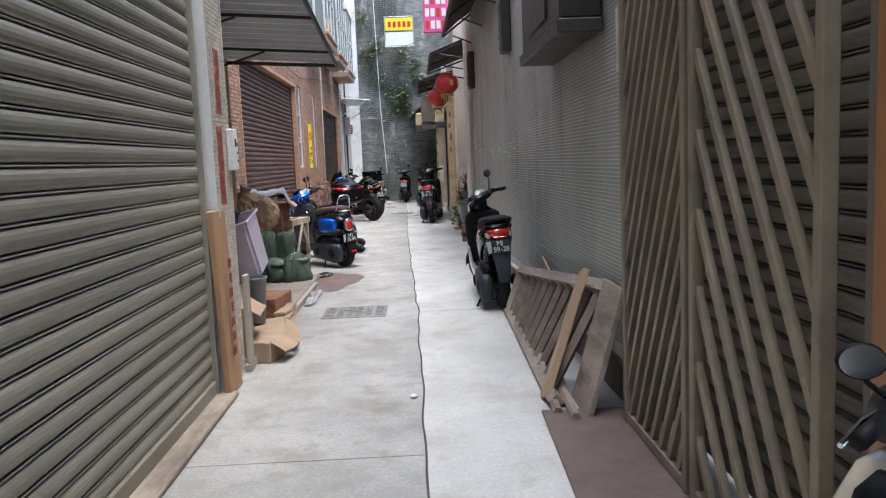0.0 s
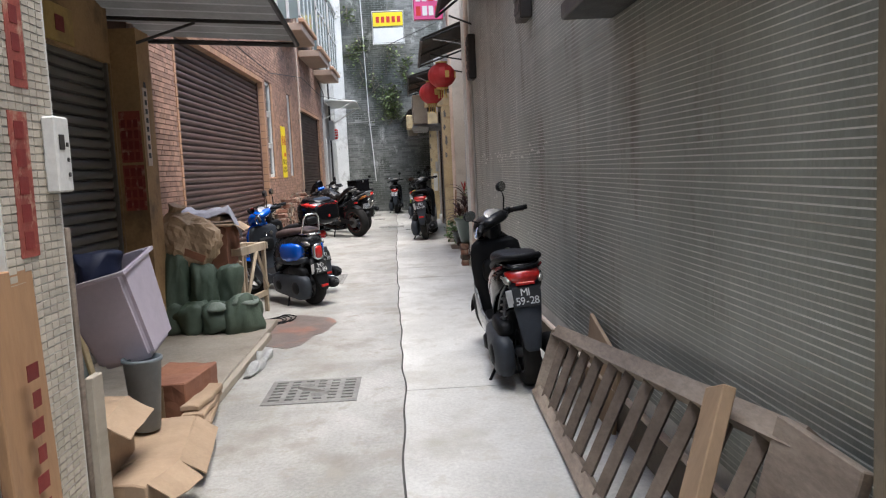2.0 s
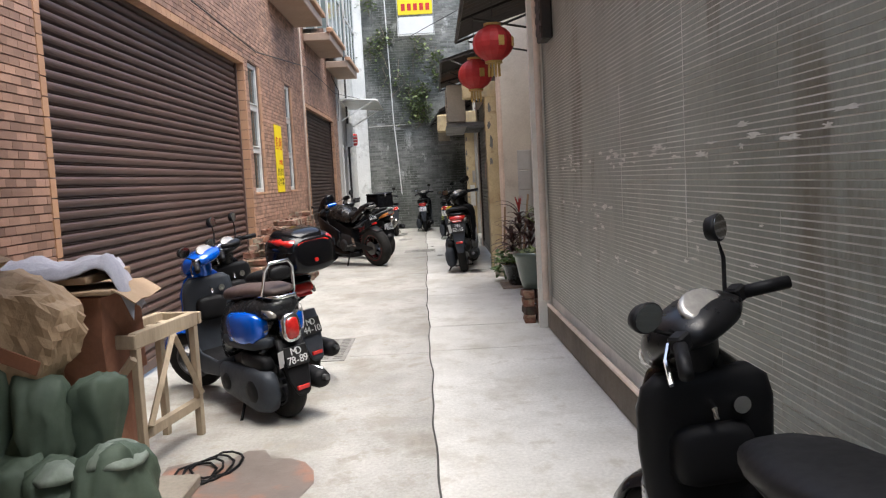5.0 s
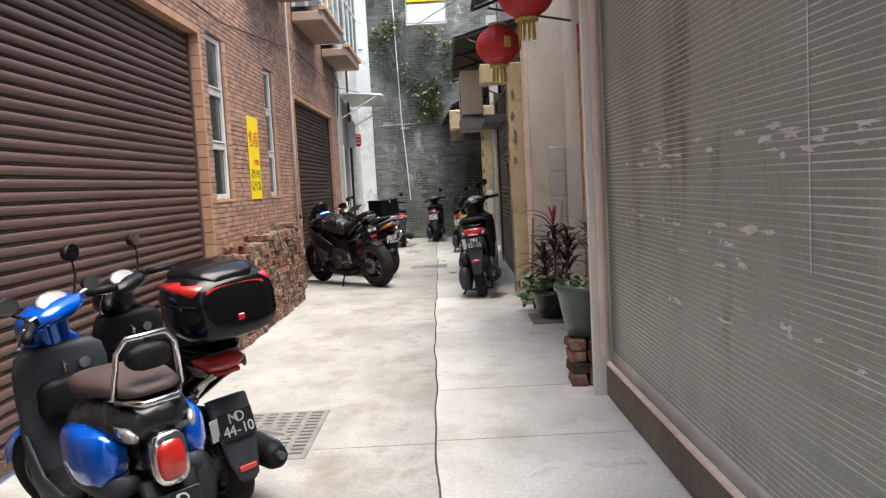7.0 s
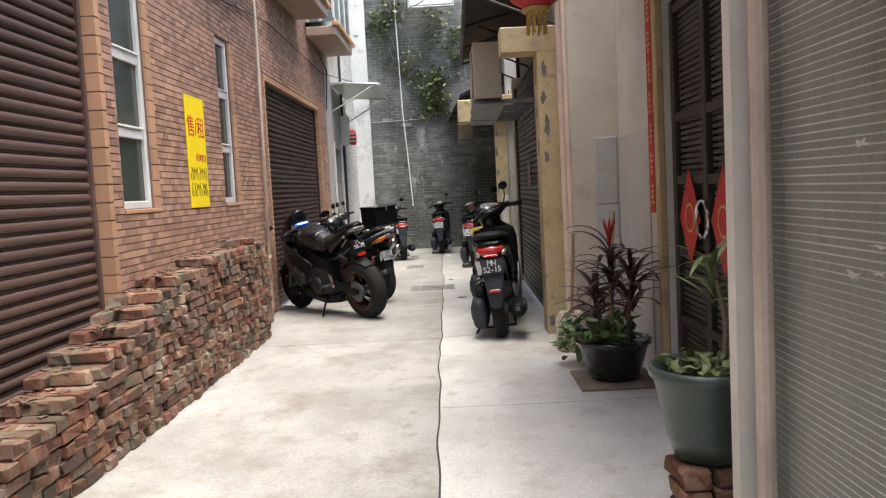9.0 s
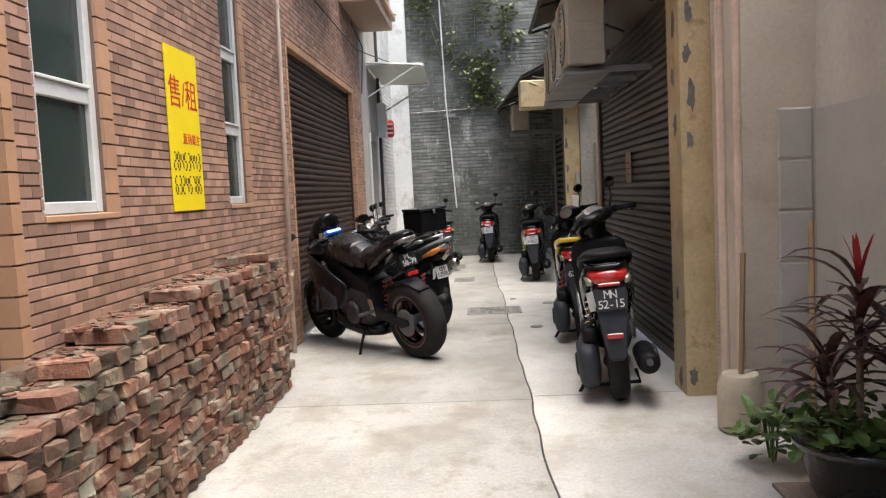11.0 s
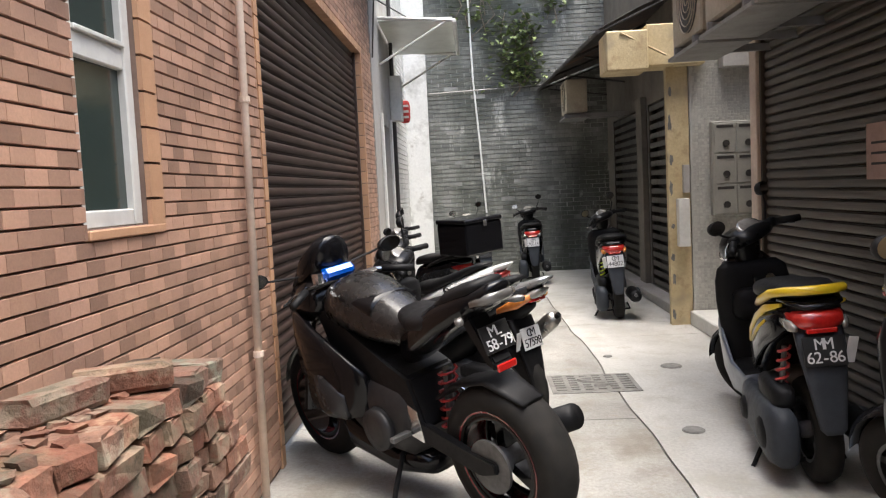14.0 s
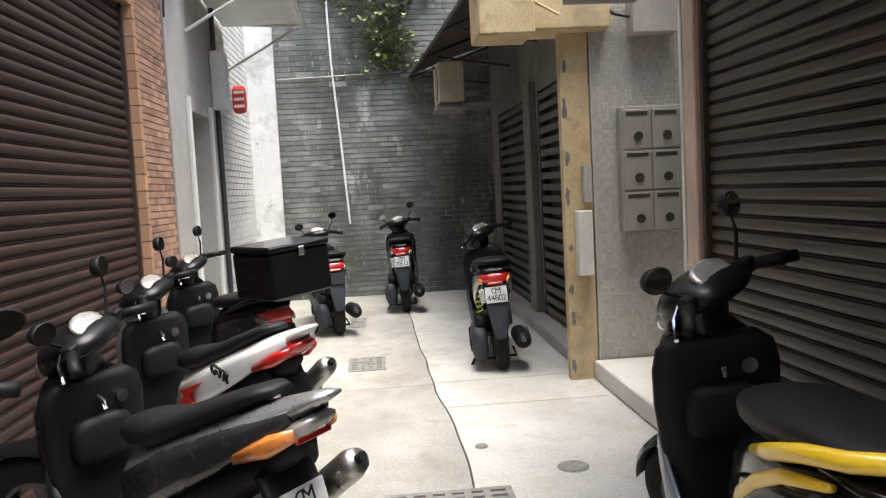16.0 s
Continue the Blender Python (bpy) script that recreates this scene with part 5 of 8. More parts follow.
# balconies with glazed fronts, three along the facade
for i, (ya, yb, z) in enumerate(((16.1, 18.0, 3.78), (18.85, 20.73, 3.72), (21.45, 23.3, 3.64))):
    b = empty("balcony", "enclosed balcony with white-framed glazing over a brown slab", "balcony", group="balconies over the alley")
    part("slab", box(XL + 0.004, -1.65, ya, yb, z, z + 0.13, 0.01), M_SLAB, b)
    part("ledge", box(-1.70, -1.60, ya - 0.03, yb + 0.03, z + 0.132, z + 0.2, 0.008), M_TILE_TRIM, b)
    fr = bmesh.new()
    for za in (z + 0.2, z + 0.95, z + 1.7):
        add_box(fr, -1.70, -1.655, ya, yb, za, za + 0.05, 0.004)
    for k in range(4):
        yy = ya + (yb - ya - 0.05) * k / 3
        add_box(fr, -1.697, -1.658, yy, yy + 0.05, z + 0.2, z + 1.75, 0.004)
    for xx in (XL + 0.01, XL + 0.2):
        add_box(fr, xx, xx + 0.05, ya, ya + 0.04, z + 0.2, z + 1.75, 0.004)
    fr = part("window_frame", fr, M_ALU, b)
    part("pane", box(-1.685, -1.67, ya + 0.01, yb - 0.01, z + 0.2, z + 1.72), M_PANE, b)
    part("pane", box(XL + 0.01, -1.69, ya + 0.012, ya + 0.022, z + 0.2, z + 1.72), M_PANE, b)
    part("upper_slab", box(XL + 0.004, -1.62, ya - 0.02, yb + 0.02, z + 1.76, z + 1.95, 0.01), M_WHITE, b)

# metal canopy over the set-back shop
can = empty("canopy", "dark folded sheet-metal canopy on a steel frame", "canopy")
bm = bmesh.new()
rows = []
for i in range(41):
    y = 4.95 + (9.0 - 4.95) * i / 40
    z = 2.43 + (9.0 - y) * 0.09
    rows.append([bm.verts.new((x, y, z + (0.018 if i % 2 else 0) + (0.12 if x < -2 else 0))) for x in (-2.44, -0.83)])
for a, b in zip(rows, rows[1:]):
    bm.faces.new((a[0], a[1], b[1], b[0]))
bmesh.ops.solidify(bm, geom=bm.faces[:], thickness=0.006)
part("roof_sheet", bm, M_GALV, can)
part("edge_beam", tube([(-2.4, 9.0, 2.50), (-0.83, 9.0, 2.40)], 0.022, 6), M_DARKMETAL, can)
part("edge_beam", tube([(-0.83, 9.0, 2.40), (-0.83, 4.95, 2.765)], 0.022, 6), M_DARKMETAL, can)
for y in (5.6, 7.0, 8.3):
    part("rafter", tube([(-2.4, y, 2.50 + (9 - y) * 0.09), (-0.83, y, 2.39 + (9 - y) * 0.09)], 0.016, 6), M_DARKMETAL, can)
    part("brace", tube([(-2.42, y, 2.15 + (9 - y) * 0.09), (-1.5, y, 2.42 + (9 - y) * 0.09)], 0.012, 6), M_DARKMETAL, can)

# shop recess: lintel board, column papers
lint = part("lintel_sign", box(-2.149, -2.13, 5.6, 7.6, 2.22, 2.46, 0.004), M_SIGN_FADED)
tagged(lint, "faded yellow sign board with red lettering above the shop shutter", "sign")
for k in range(6):
    part("lettering", box(-2.129, -2.127, 5.82 + k * 0.3, 5.95 + k * 0.3, 2.29, 2.39), M_DARKRED, lint)
for z0, z1 in ((1.45, 1.84), (1.08, 1.43)):
    p = part("paper_strip", box(-2.125, -1.965, 8.276, 8.279, z0, z1), M_RED_FADED)
    tagged(p, "faded red paper strip pasted on a yellow column", "paper strip", group="red paper strips")
    for r in range(4):
        for c in range(3):
            part("lettering", box(-2.112 + c * 0.047, -2.08 + c * 0.047, 8.273, 8.2755, z0 + 0.02 + r * 0.082, z0 + 0.08 + r * 0.082), M_DARKRED, p)
p = part("house_number", box(-1.949, -1.944, 8.33, 8.43, 1.42, 2.02), M_PIPE)
tagged(p, "narrow pale notice strip with dark writing", "notice")
for k in range(9):
    part("lettering", box(-1.9435, -1.942, 8.355, 8.405, 1.48 + k * 0.068, 1.52 + k * 0.068), M_TEXT_BLACK, p)
# red wall sign and papers by the pier
p = part("notice_box", box(-1.126, -1.08, 4.752, 4.858, 1.28, 1.53, 0.006), M_PLASTER_W)
tagged(p, "small pale meter box on the pier", "box")
part("dial", box(-1.0795, -1.077, 4.77, 4.81, 1.42, 1.47, 0.002), M_DARKMETAL, p)
for k in range(3):
    part("switch", box(-1.0795, -1.075, 4.82, 4.835, 1.33 + 0.05 * k, 1.345 + 0.05 * k, 0.002), M_DARKMETAL, p)
for y0, y1, z0, z1 in ((4.58, 4.69, 1.61, 1.98), (4.54, 4.66, 1.085, 1.535)):
    p = part("paper_strip", box(-1.1265, -1.124, y0, y1, z0, z1), M_RED_FADED)
    tagged(p, "faded and torn red paper strip on a pier", "paper strip", group="red paper strips")
    for k in range(int((z1 - z0) / 0.085)):
        part("lettering", box(-1.1238, -1.1228, y0 + 0.03, y1 - 0.03, z0 + 0.025 + k * 0.085, z0 + 0.08 + k * 0.085), M_DARKRED, p)
p = part("hanging_sign", box(-1.95, -1.55, 5.2, 5.26, 1.72, 2.3, 0.01), M_RED_FADED)
tagged(p, "red and white shop sign hanging under the canopy", "sign")
part("hanger", tube([(-1.75, 5.23, 2.29), (-1.75, 5.23, 2.86)], 0.008, 5), M_DARKMETAL, p)
part("emblem", lathe([(0.13, -0.004), (0.13, 0.0)], 20, "y", (-1.75, 5.196, 2.0)), M_WHITE, p)

# small awning and door on the far left
aw = empty("door_awning", "small awning of frosted panels in a white frame", "awning")
part("panel", plate([(23.55, 3.20), (25.35, 3.14), (25.35, 3.15), (23.55, 3.21)], -2.09, -1.27), M_FROST, aw)
for y, z in ((23.55, 3.19), (25.35, 3.13)):
    part("rail", tube([(-2.09, y, z + 0.05), (-1.25, y, z - 0.02)], 0.022, 6), M_ALU, aw)
    part("brace", tube([(-2.09, y, z - 0.45), (-1.35, y, z - 0.03)], 0.014, 6), M_ALU, aw)
part("rail", tube([(-1.25, 23.53, 3.165), (-1.25, 25.37, 3.11)], 0.026, 6), M_ALU, aw)
d = empty("door_1", "narrow grey side door in a white wall", "door", kind="structure")
part("door_leaf", box(-2.35, -2.31, 23.52, 24.28, 0.1, 2.08, 0.004), M_PLASTER, d)
part("door_frame", box(XL + 0.001, XL + 0.03, 23.42, 23.5, 0.0, 2.2, 0.004), M_PLASTER_W, d)
part("door_frame", box(XL + 0.001, XL + 0.03, 24.3, 24.38, 0.0, 2.2, 0.004), M_PLASTER_W, d)
mb = part("meter_box", box(XL + 0.002, -1.96, 24.5, 24.72, 2.2, 2.75, 0.01), M_PLASTER_W)
tagged(mb, "grey electricity box on a white wall", "box")
cl = part("hanging_bag", loft([(25.595, -2.02, 2.41, 0.05, 0.12), (25.615, -2.02, 2.42, 0.075, 0.15), (25.635, -2.02, 2.42, 0.075, 0.155), (25.648, -2.02, 2.42, 0.06, 0.14)], 14, 4), M_RED)
tagged(cl, "flat red and white striped bag hung on a white brick wall", "bag")
for k in range(3):
    part("stripe", box(-2.075, -1.965, 25.5905, 25.596, 2.33 + k * 0.075, 2.36 + k * 0.075, 0.001), M_PLASTER_W, cl)
pv = part("wall_pipe", tube([(XL + 0.03, 24.62, 0.0), (XL + 0.03, 24.62, 5.2)], 0.024, 8), M_DARKMETAL)
tagged(pv, "dark rusty drain pipe between grey and white walls", "pipe")

# ---- fittings on the right side ----
# wall of narrow tiles: one raised strip above another
vs, fs = [], []
z, k = 0.27, 0
while z < 4.2:
    y = 3.606
    while y < 12.09:
        yb = min(y + 1.05, 12.095)
        e = random.uniform(0.001, 0.003)
        n = len(vs)
        vs += [(1.021, y, z), (1.021, yb - 0.003, z), (1.021, yb - 0.003, z + 0.0190), (1.021, y, z + 0.0190)]
        vs += [(1.021 - e, y, z + 0.001), (1.021 - e, yb - 0.003, z + 0.001), (1.021 - e, yb - 0.003, z + 0.0182), (1.021 - e, y, z + 0.0182)]
        fs += [(n + 4, n + 5, n + 6, n + 7), (n, n + 1, n + 5, n + 4), (n + 1, n + 2, n + 6, n + 5), (n + 2, n + 3, n + 7, n + 6), (n + 3, n, n + 4, n + 7)]
        y = yb
    z += 0.0225
st = raw("tile_strip", vs, fs, M_STRIP, wall_right)
st["kind"] = "stuff"
slant(st)
plinth = part("plinth", box(0.978, 1.018, 3.606, 12.098, 0.0, 0.2, 0.008), M_PLINTH)
slant(plinth)
tagged(plinth, "low stained cement plinth along the tiled wall", "plinth", kind="structure")
pl = part("floor_pipe", tube([(0.975, 4.2, 0.215), (0.97, 8, 0.215), (0.975, 12.0, 0.215)], 0.016, 8), M_PIPE)
slant(pl)
tagged(pl, "cream cable pipe lying along the plinth", "pipe")
pv = part("wall_pipe", tube([(0.96, 12.02, 0.25), (0.965, 12.03, 2.0), (0.965, 12.03, 4.2)], 0.028, 10), M_PIPE)
slant(pv)
tagged(pv, "upright cream pipe in the wall's corner", "pipe")
for y in (7.9, 11.65):
    v = empty("wall_vent", "brown wooden vent cover on the tiled wall", "vent", group="vents on the tiled wall")
    cv = part("cover", box(0.93, 1.018, y - 0.12, y + 0.12, 2.33, 2.85, 0.01), M_BROWNBOX, v)
    slant(cv)
    for k in range(5):
        slant(part("slat", box(0.922, 0.929, y - 0.1, y + 0.1, 2.38 + k * 0.09, 2.43 + k * 0.09), M_DARKMETAL, v))
bx = empty("wall_cabinet", "large brown metal cabinet hung on the wall", "cabinet")
part("body", box(0.82, 1.055, 4.3, 5.75, 2.03, 3.0, 0.012), M_BROWNBOX, bx)
part("bottom_rail", box(0.80, 1.05, 4.26, 5.79, 1.95, 2.027, 0.008), M_DARKMETAL, bx)
part("door", box(0.806, 0.818, 4.7, 5.35, 2.1, 2.93, 0.005), M_BROWNBOX, bx)
mt = empty("meter", "white electricity meter on a board", "meter")
part("board", box(1.042, 1.076, 3.84, 3.98, 1.70, 2.02, 0.005), M_PLASTER_W, mt)
part("dial", box(1.035, 1.041, 3.87, 3.95, 1.74, 1.86, 0.003), M_DADO, mt)

# barred sliding gate in front of a shutter
gate = empty("barred_gate", "grey-brown steel gate of slanting bars", "gate")
for ya, yb, slope in ((2.72, 3.585, -1.75), (1.77, 2.68, 1.55)):
    for y in (ya, yb - 0.045):
        part("post", box(0.95, 0.995, y, y + 0.04, 0.02, 3.3, 0.004), M_GATE, gate)
    for z in (0.02, 3.25):
        part("rail", box(0.955, 0.99, ya + 0.045, yb - 0.045, z, z + 0.05, 0.004), M_GATE, gate)
    L = yb - ya - 0.09
    z = -abs(slope) * L
    while z < 3.3:
        za, zb = (z, z + abs(slope) * L) if slope > 0 else (z + abs(slope) * L, z)
        pa, pb = Vector((0.972, ya + 0.045, za)), Vector((0.972, yb - 0.045, zb))
        d = pb - pa
        t0, t1 = 0.0, 1.0
        for lim, sgn in ((0.07, 1), (3.25, -1)):
            if d.z:
                tt = (lim - pa.z) / d.z
                if (d.z > 0) == (sgn > 0):
                    t0 = max(t0, tt)
                else:
                    t1 = min(t1, tt)
        if t1 - t0 > 0.04:
            qa, qb = pa + d * t0, pa + d * t1
            bm = bmesh.new()
            n = (qb - qa).normalized()
            sdw = Vector((1, 0, 0)).cross(n) * 0.016
            ring = []
            for q in (qa, qb):
                ring.append([bm.verts.new(q + o) for o in (sdw + Vector((0.012, 0, 0)), sdw - Vector((0.012, 0, 0)), -sdw - Vector((0.012, 0, 0)), -sdw + Vector((0.012, 0, 0)))])
            for i in range(4):
                bm.faces.new((ring[0][i], ring[0][(i + 1) % 4], ring[1][(i + 1) % 4], ring[1][i]))
            bm.faces.new(ring[0]); bm.faces.new(ring[1][::-1])
            part("bar", bm, M_GATE, gate)
        z += 0.195 if slope < 0 else 0.27
op = part("door_post", box(0.985, 1.018, 1.36, 1.62, 0, 3.2, 0.008), M_ORANGEWOOD)
tagged(op, "orange-brown varnished door post", "post")

# doorway with metal gate, couplet and papers
dr = empty("door_2", "dark metal gate door with patterned panels", "door", kind="structure")
part("frame", box(1.30, 1.36, 12.62, 14.53, 0.06, 0.14, 0.004), M_DARKMETAL, dr)
for y in (12.62, 13.24, 13.88, 14.45):
    part("stile", box(1.30, 1.36, y, y + 0.07, 0.14, 2.33, 0.006), M_DARKMETAL, dr)
for z in (0.42, 0.82, 1.25, 1.62, 2.25):
    part("rail", box(1.305, 1.355, 12.69, 14.45, z, z + 0.05, 0.004), M_DARKMETAL, dr)
for z0, z1 in ((0.14, 0.8), (0.85, 1.25), (1.3, 2.25)):
    bm = bmesh.new()
    z = z0
    while z < z1:
        add_box(bm, 1.335, 1.345, 12.66, 14.5, z, z + 0.022)
        z += 0.034
    part("louvre_panel", bm, M_DOORPANEL, dr)
part("back_panel", box(1.365, 1.39, 12.62, 14.53, 0.06, 2.33), M_DOORPANEL, dr)
ring = []
for k in range(25):
    a = 2 * math.pi * k / 24
    ring.append((1.285, 13.93 + 0.0 + 0.1 * math.cos(a), 1.06 + 0.1 * math.sin(a)))
part("ring_handle", tube(ring, 0.010, 8), P_CHROME, dr)
for y in (13.62, 14.18):
    bm = bmesh.new()
    f = [bm.verts.new(p) for p in ((1.297, y - 0.19, 1.06), (1.297, y, 0.78), (1.297, y + 0.19, 1.06), (1.297, y, 1.34))]
    bm.faces.new(f)
    r = bmesh.ops.extrude_face_region(bm, geom=bm.faces[:])
    for v in [g for g in r["geom"] if isinstance(g, bmesh.types.BMVert)]:
        v.co.x -= 0.003
    q = part("diamond_paper", bm, M_RED)
    tagged(q, "red and gold diamond paper pasted on a metal door", "paper", group="diamond papers on the door")
    part("motif", lathe([(0.085, -0.0045), (0.085, -0.0035)], 16, "x", (1.297, y, 1.06)), M_GOLD, q)
    part("motif_centre", lathe([(0.07, -0.0055), (0.07, -0.0046)], 16, "x", (1.297, y, 1.06)), M_RED, q)
cp = part("couplet", box(1.262, 1.266, 14.80, 14.93, 1.07, 2.7), M_RED)
tagged(cp, "long red paper couplet with gold characters by the door", "paper strip", group="red paper strips")
for k in range(8):
    z = 1.13 + k * 0.195
    bm = bmesh.new()
    for q in range(4):
        w = 0.045 - 0.008 * ((k + q) % 3)
        add_box(bm, 1.2605, 1.2615, 14.865 - w, 14.865 + w * 0.9, z + q * 0.036, z + 0.013 + q * 0.036)
    add_box(bm, 1.2600, 1.2604, 14.860 + 0.01 * (k % 2), 14.872 + 0.01 * (k % 2), z - 0.012, z + 0.14)
    part("character", bm, M_GOLD, cp)
jb = part("door_jamb", box(1.225, 1.268, 14.555, 14.64, 0.0, 2.42, 0.006), M_YELLOW)
tagged(jb, "cream painted door jamb beside the metal gate", "jamb", kind="structure")
bd = part("door_board", box(1.262, 1.268, 12.43, 12.58, 1.9, 2.6), M_RED)
tagged(bd, "red board on the pier beside the door", "board")
# grey dado tiles on the return wall
cells = []
z = 0.05
while z < 1.62:
    cells += [(0.005 + k * 0.185, z) for k in range(2)]
    z += 0.265
me = block_mesh("dado_tile", 0.18, 0.26, 0.006, M_DADO)
copies("dado_tile", me, [Matrix.Translation((1.265 - u, 15.897, z)) @ Matrix.Rotation(radians(-90), 4, "Z") for u, z in cells], wall_jog)
rib = bmesh.new()
for k in range(96):
    add_box(rib, 0.888, 0.8985, 16.24, 16.36, 0.25 + k * 0.024, 0.262 + k * 0.024)
rib = part("ribbed_strip", rib, M_CREAMWALL)
tagged(rib, "upright strip of cream ribbed tiles on a return wall", "trim", kind="structure")
dado = part("dado", box(1.262, 1.268, 14.94, 15.88, 0.0, 1.62), M_DADO)
tagged(dado, "grey painted dado of a pale wall", "dado", kind="structure")
for x, y, r in ((0.885, 15.93, 0.022), (0.885, 16.2, 0.03)):
    pv = part("wall_pipe", tube([(x, y, 0.0), (x, y, 4.5)], r, 10), M_PIPE)
    tagged(pv, "upright painted pipe on a grey wall", "pipe")

# lanterns and sheet awnings by the doorway
def lantern(at, r):
    o = empty("lantern", "round red festival lantern with gold motifs and tassel", "lantern", Matrix.Translation(at), group="hanging lanterns")
    prof = []
    for k in range(13):
        a = math.pi * k / 12
        prof.append((max(0.07, r * math.sin(a)), -0.86 * r * math.cos(a)))
    bm = lathe(prof, 28)
    for v in bm.verts:
        ang = math.atan2(v.co.y, v.co.x)
        s = 1 - 0.03 * (round(ang / (2 * math.pi / 28)) % 2)
        v.co.x *= s
        v.co.y *= s
    part("shade", bm, M_LANTERN, o)
    part("cap", lathe([(0.08, 0.84 * r), (0.08, 0.95 * r)], 18), M_GOLD, o)
    part("base_ring", lathe([(0.08, -0.95 * r), (0.08, -0.84 * r)], 18), M_GOLD, o)
    bm = bmesh.new()
    for k in range(10):
        a = 2 * math.pi * k / 10
        add_tube(bm, [(0.05 * math.cos(a), 0.05 * math.sin(a), -0.95 * r), (0.055 * math.cos(a), 0.055 * math.sin(a), -0.95 * r - 0.12)], 0.006, 5)
    part("tassel", bm, M_GOLD, o)
    for k in range(4):
        a = radians(200 + k * 50)
        part("motif", box(-0.028, 0.028, -0.004, 0.004, -0.045, 0.045, 0.002, Matrix.Rotation(a, 4, "Z") @ Matrix.Translation((0, r * 0.985, 0))), M_GOLD, o)
    part("hanger", tube([(0, 0, 0.95 * r), (0, 0, 0.95 * r + (3.09 - at[2] - 0.95 * r))], 0.004, 5), M_DARKMETAL, o)


lantern((0.58, 12.85, 2.53), 0.19)
lantern((0.48, 14.2, 2.43), 0.19)
br = part("lantern_bracket", tube([(1.27, 12.6, 2.35), (0.95, 12.7, 2.55), (0.95, 12.7, 2.98), (0.5, 12.85, 3.0)], 0.012, 6), M_DARKMETAL)
tagged(br, "bent dark steel bracket for lanterns", "bracket")


def sheet_awning(label, y0, y1, x_in, x_out, z_in, z_out, z_out_far=None):
    a = empty("sheet_awning", label, "awning", group="sheet awnings")
    bm = bmesh.new()
    n = int((y1 - y0) / 0.09)
    rows = []
    for i in range(n + 1):
        y = y0 + (y1 - y0) * i / n
        w = 0.014 if i % 2 else 0.0
        xo = x_out if not isinstance(x_out, tuple) else x_out[0] + (x_out[1] - x_out[0]) * i / n
        rows.append([bm.verts.new((x_in, y, z_in + w)), bm.verts.new(((x_in + xo) / 2, y, (z_in + z_out) / 2 + w + 0.02)), bm.verts.new((xo, y, z_out + w))])
    for a0, b0 in zip(rows, rows[1:]):
        for k in range(2):
            bm.faces.new((a0[k], a0[k + 1], b0[k + 1], b0[k]))
    bmesh.ops.solidify(bm, geom=bm.faces[:], thickness=0.005)
    part("roof_sheet", bm, M_DARKSHEET, a)
    k = max(2, int((y1 - y0) / 1.1) + 1)
    for i in range(k):
        f = i / (k - 1)
        y = y0 + 0.03 + (y1 - y0 - 0.06) * f
        xo = x_out if not isinstance(x_out, tuple) else x_out[0] + (x_out[1] - x_out[0]) * f
        part("rafter", tube([(x_in, y, z_in - 0.03), (xo, y, z_out - 0.03)], 0.016, 6), M_DARKMETAL, a)
        part("brace", tube([(x_in, y, z_in - 0.5), (xo + 0.15, y, z_out - 0.02)], 0.012, 6), M_DARKMETAL, a)
    xa, xb = (x_out, x_out) if not isinstance(x_out, tuple) else x_out
    part("edge_beam", tube([(xa, y0, z_out - 0.02), (xb, y1, z_out - 0.02)], 0.02, 6), M_DARKMETAL, a)


sheet_awning("dark corrugated sheet awning over the doorway", 12.5, 15.25, 1.26, 0.32, 3.3, 2.98)
sheet_awning("higher dark sheet awning on the tiled wall", 8.8, 11.9, 0.97, 0.5, 3.5, 3.15)
sheet_awning("dark sheet awning over a bronze shutter", 16.85, 20.6, 0.96, 0.15, 3.2, 3.0)
sheet_awning("long rusty sheet awning towards the end wall", 22.6, 27.0, 0.96, (0.15, -0.08), 3.15, 2.8)


def ac_unit(y0, y1, x0, x1, z0, z1, label="yellowed outdoor air-conditioning unit on a wall bracket"):
    a = empty("air_conditioner", label, "air conditioner", group="outdoor air conditioners")
    part("casing", box(x0, x1, y0, y1, z0, z1, 0.012), M_ACCASE, a)
    yc, zc, r = y0 + (y1 - y0) * 0.42, (z0 + z1) / 2, min(z1 - z0, y1 - y0) * 0.42
    part("fan_opening", lathe([(r, -0.004), (r, 0.0)], 24, "x", (x0 - 0.001, yc, zc)), M_DARKMETAL, a)
    bm = bmesh.new()
    for k in range(5):
        rr = r * (k + 1) / 5
        pts = [(x0 - 0.012, yc + rr * math.cos(2 * math.pi * i / 20), zc + rr * math.sin(2 * math.pi * i / 20)) for i in range(21)]
        add_tube(bm, pts, 0.004, 4)
    part("grille", bm, M_ACCASE, a)
    bm = bmesh.new()
    for k in range(5):
        add_box(bm, x0 + 0.06, x1 - 0.06, y0 - 0.008, y0 - 0.001, z0 + 0.1 + k * 0.07, z0 + 0.13 + k * 0.07)
    part("side_vents", bm, M_ACCASE, a)
    for y in (y0 + 0.1, y1 - 0.12):
        part("bracket", box(x0 - 0.02, 0.955, y, y + 0.03, z0 - 0.05, z0 - 0.002, 0.003), M_GALV, a)
    part("tray", box(x0 - 0.03, x1 + 0.02, y0 - 0.03, y1 + 0.03, z0 - 0.075, z0 - 0.052, 0.003), M_GALV, a)


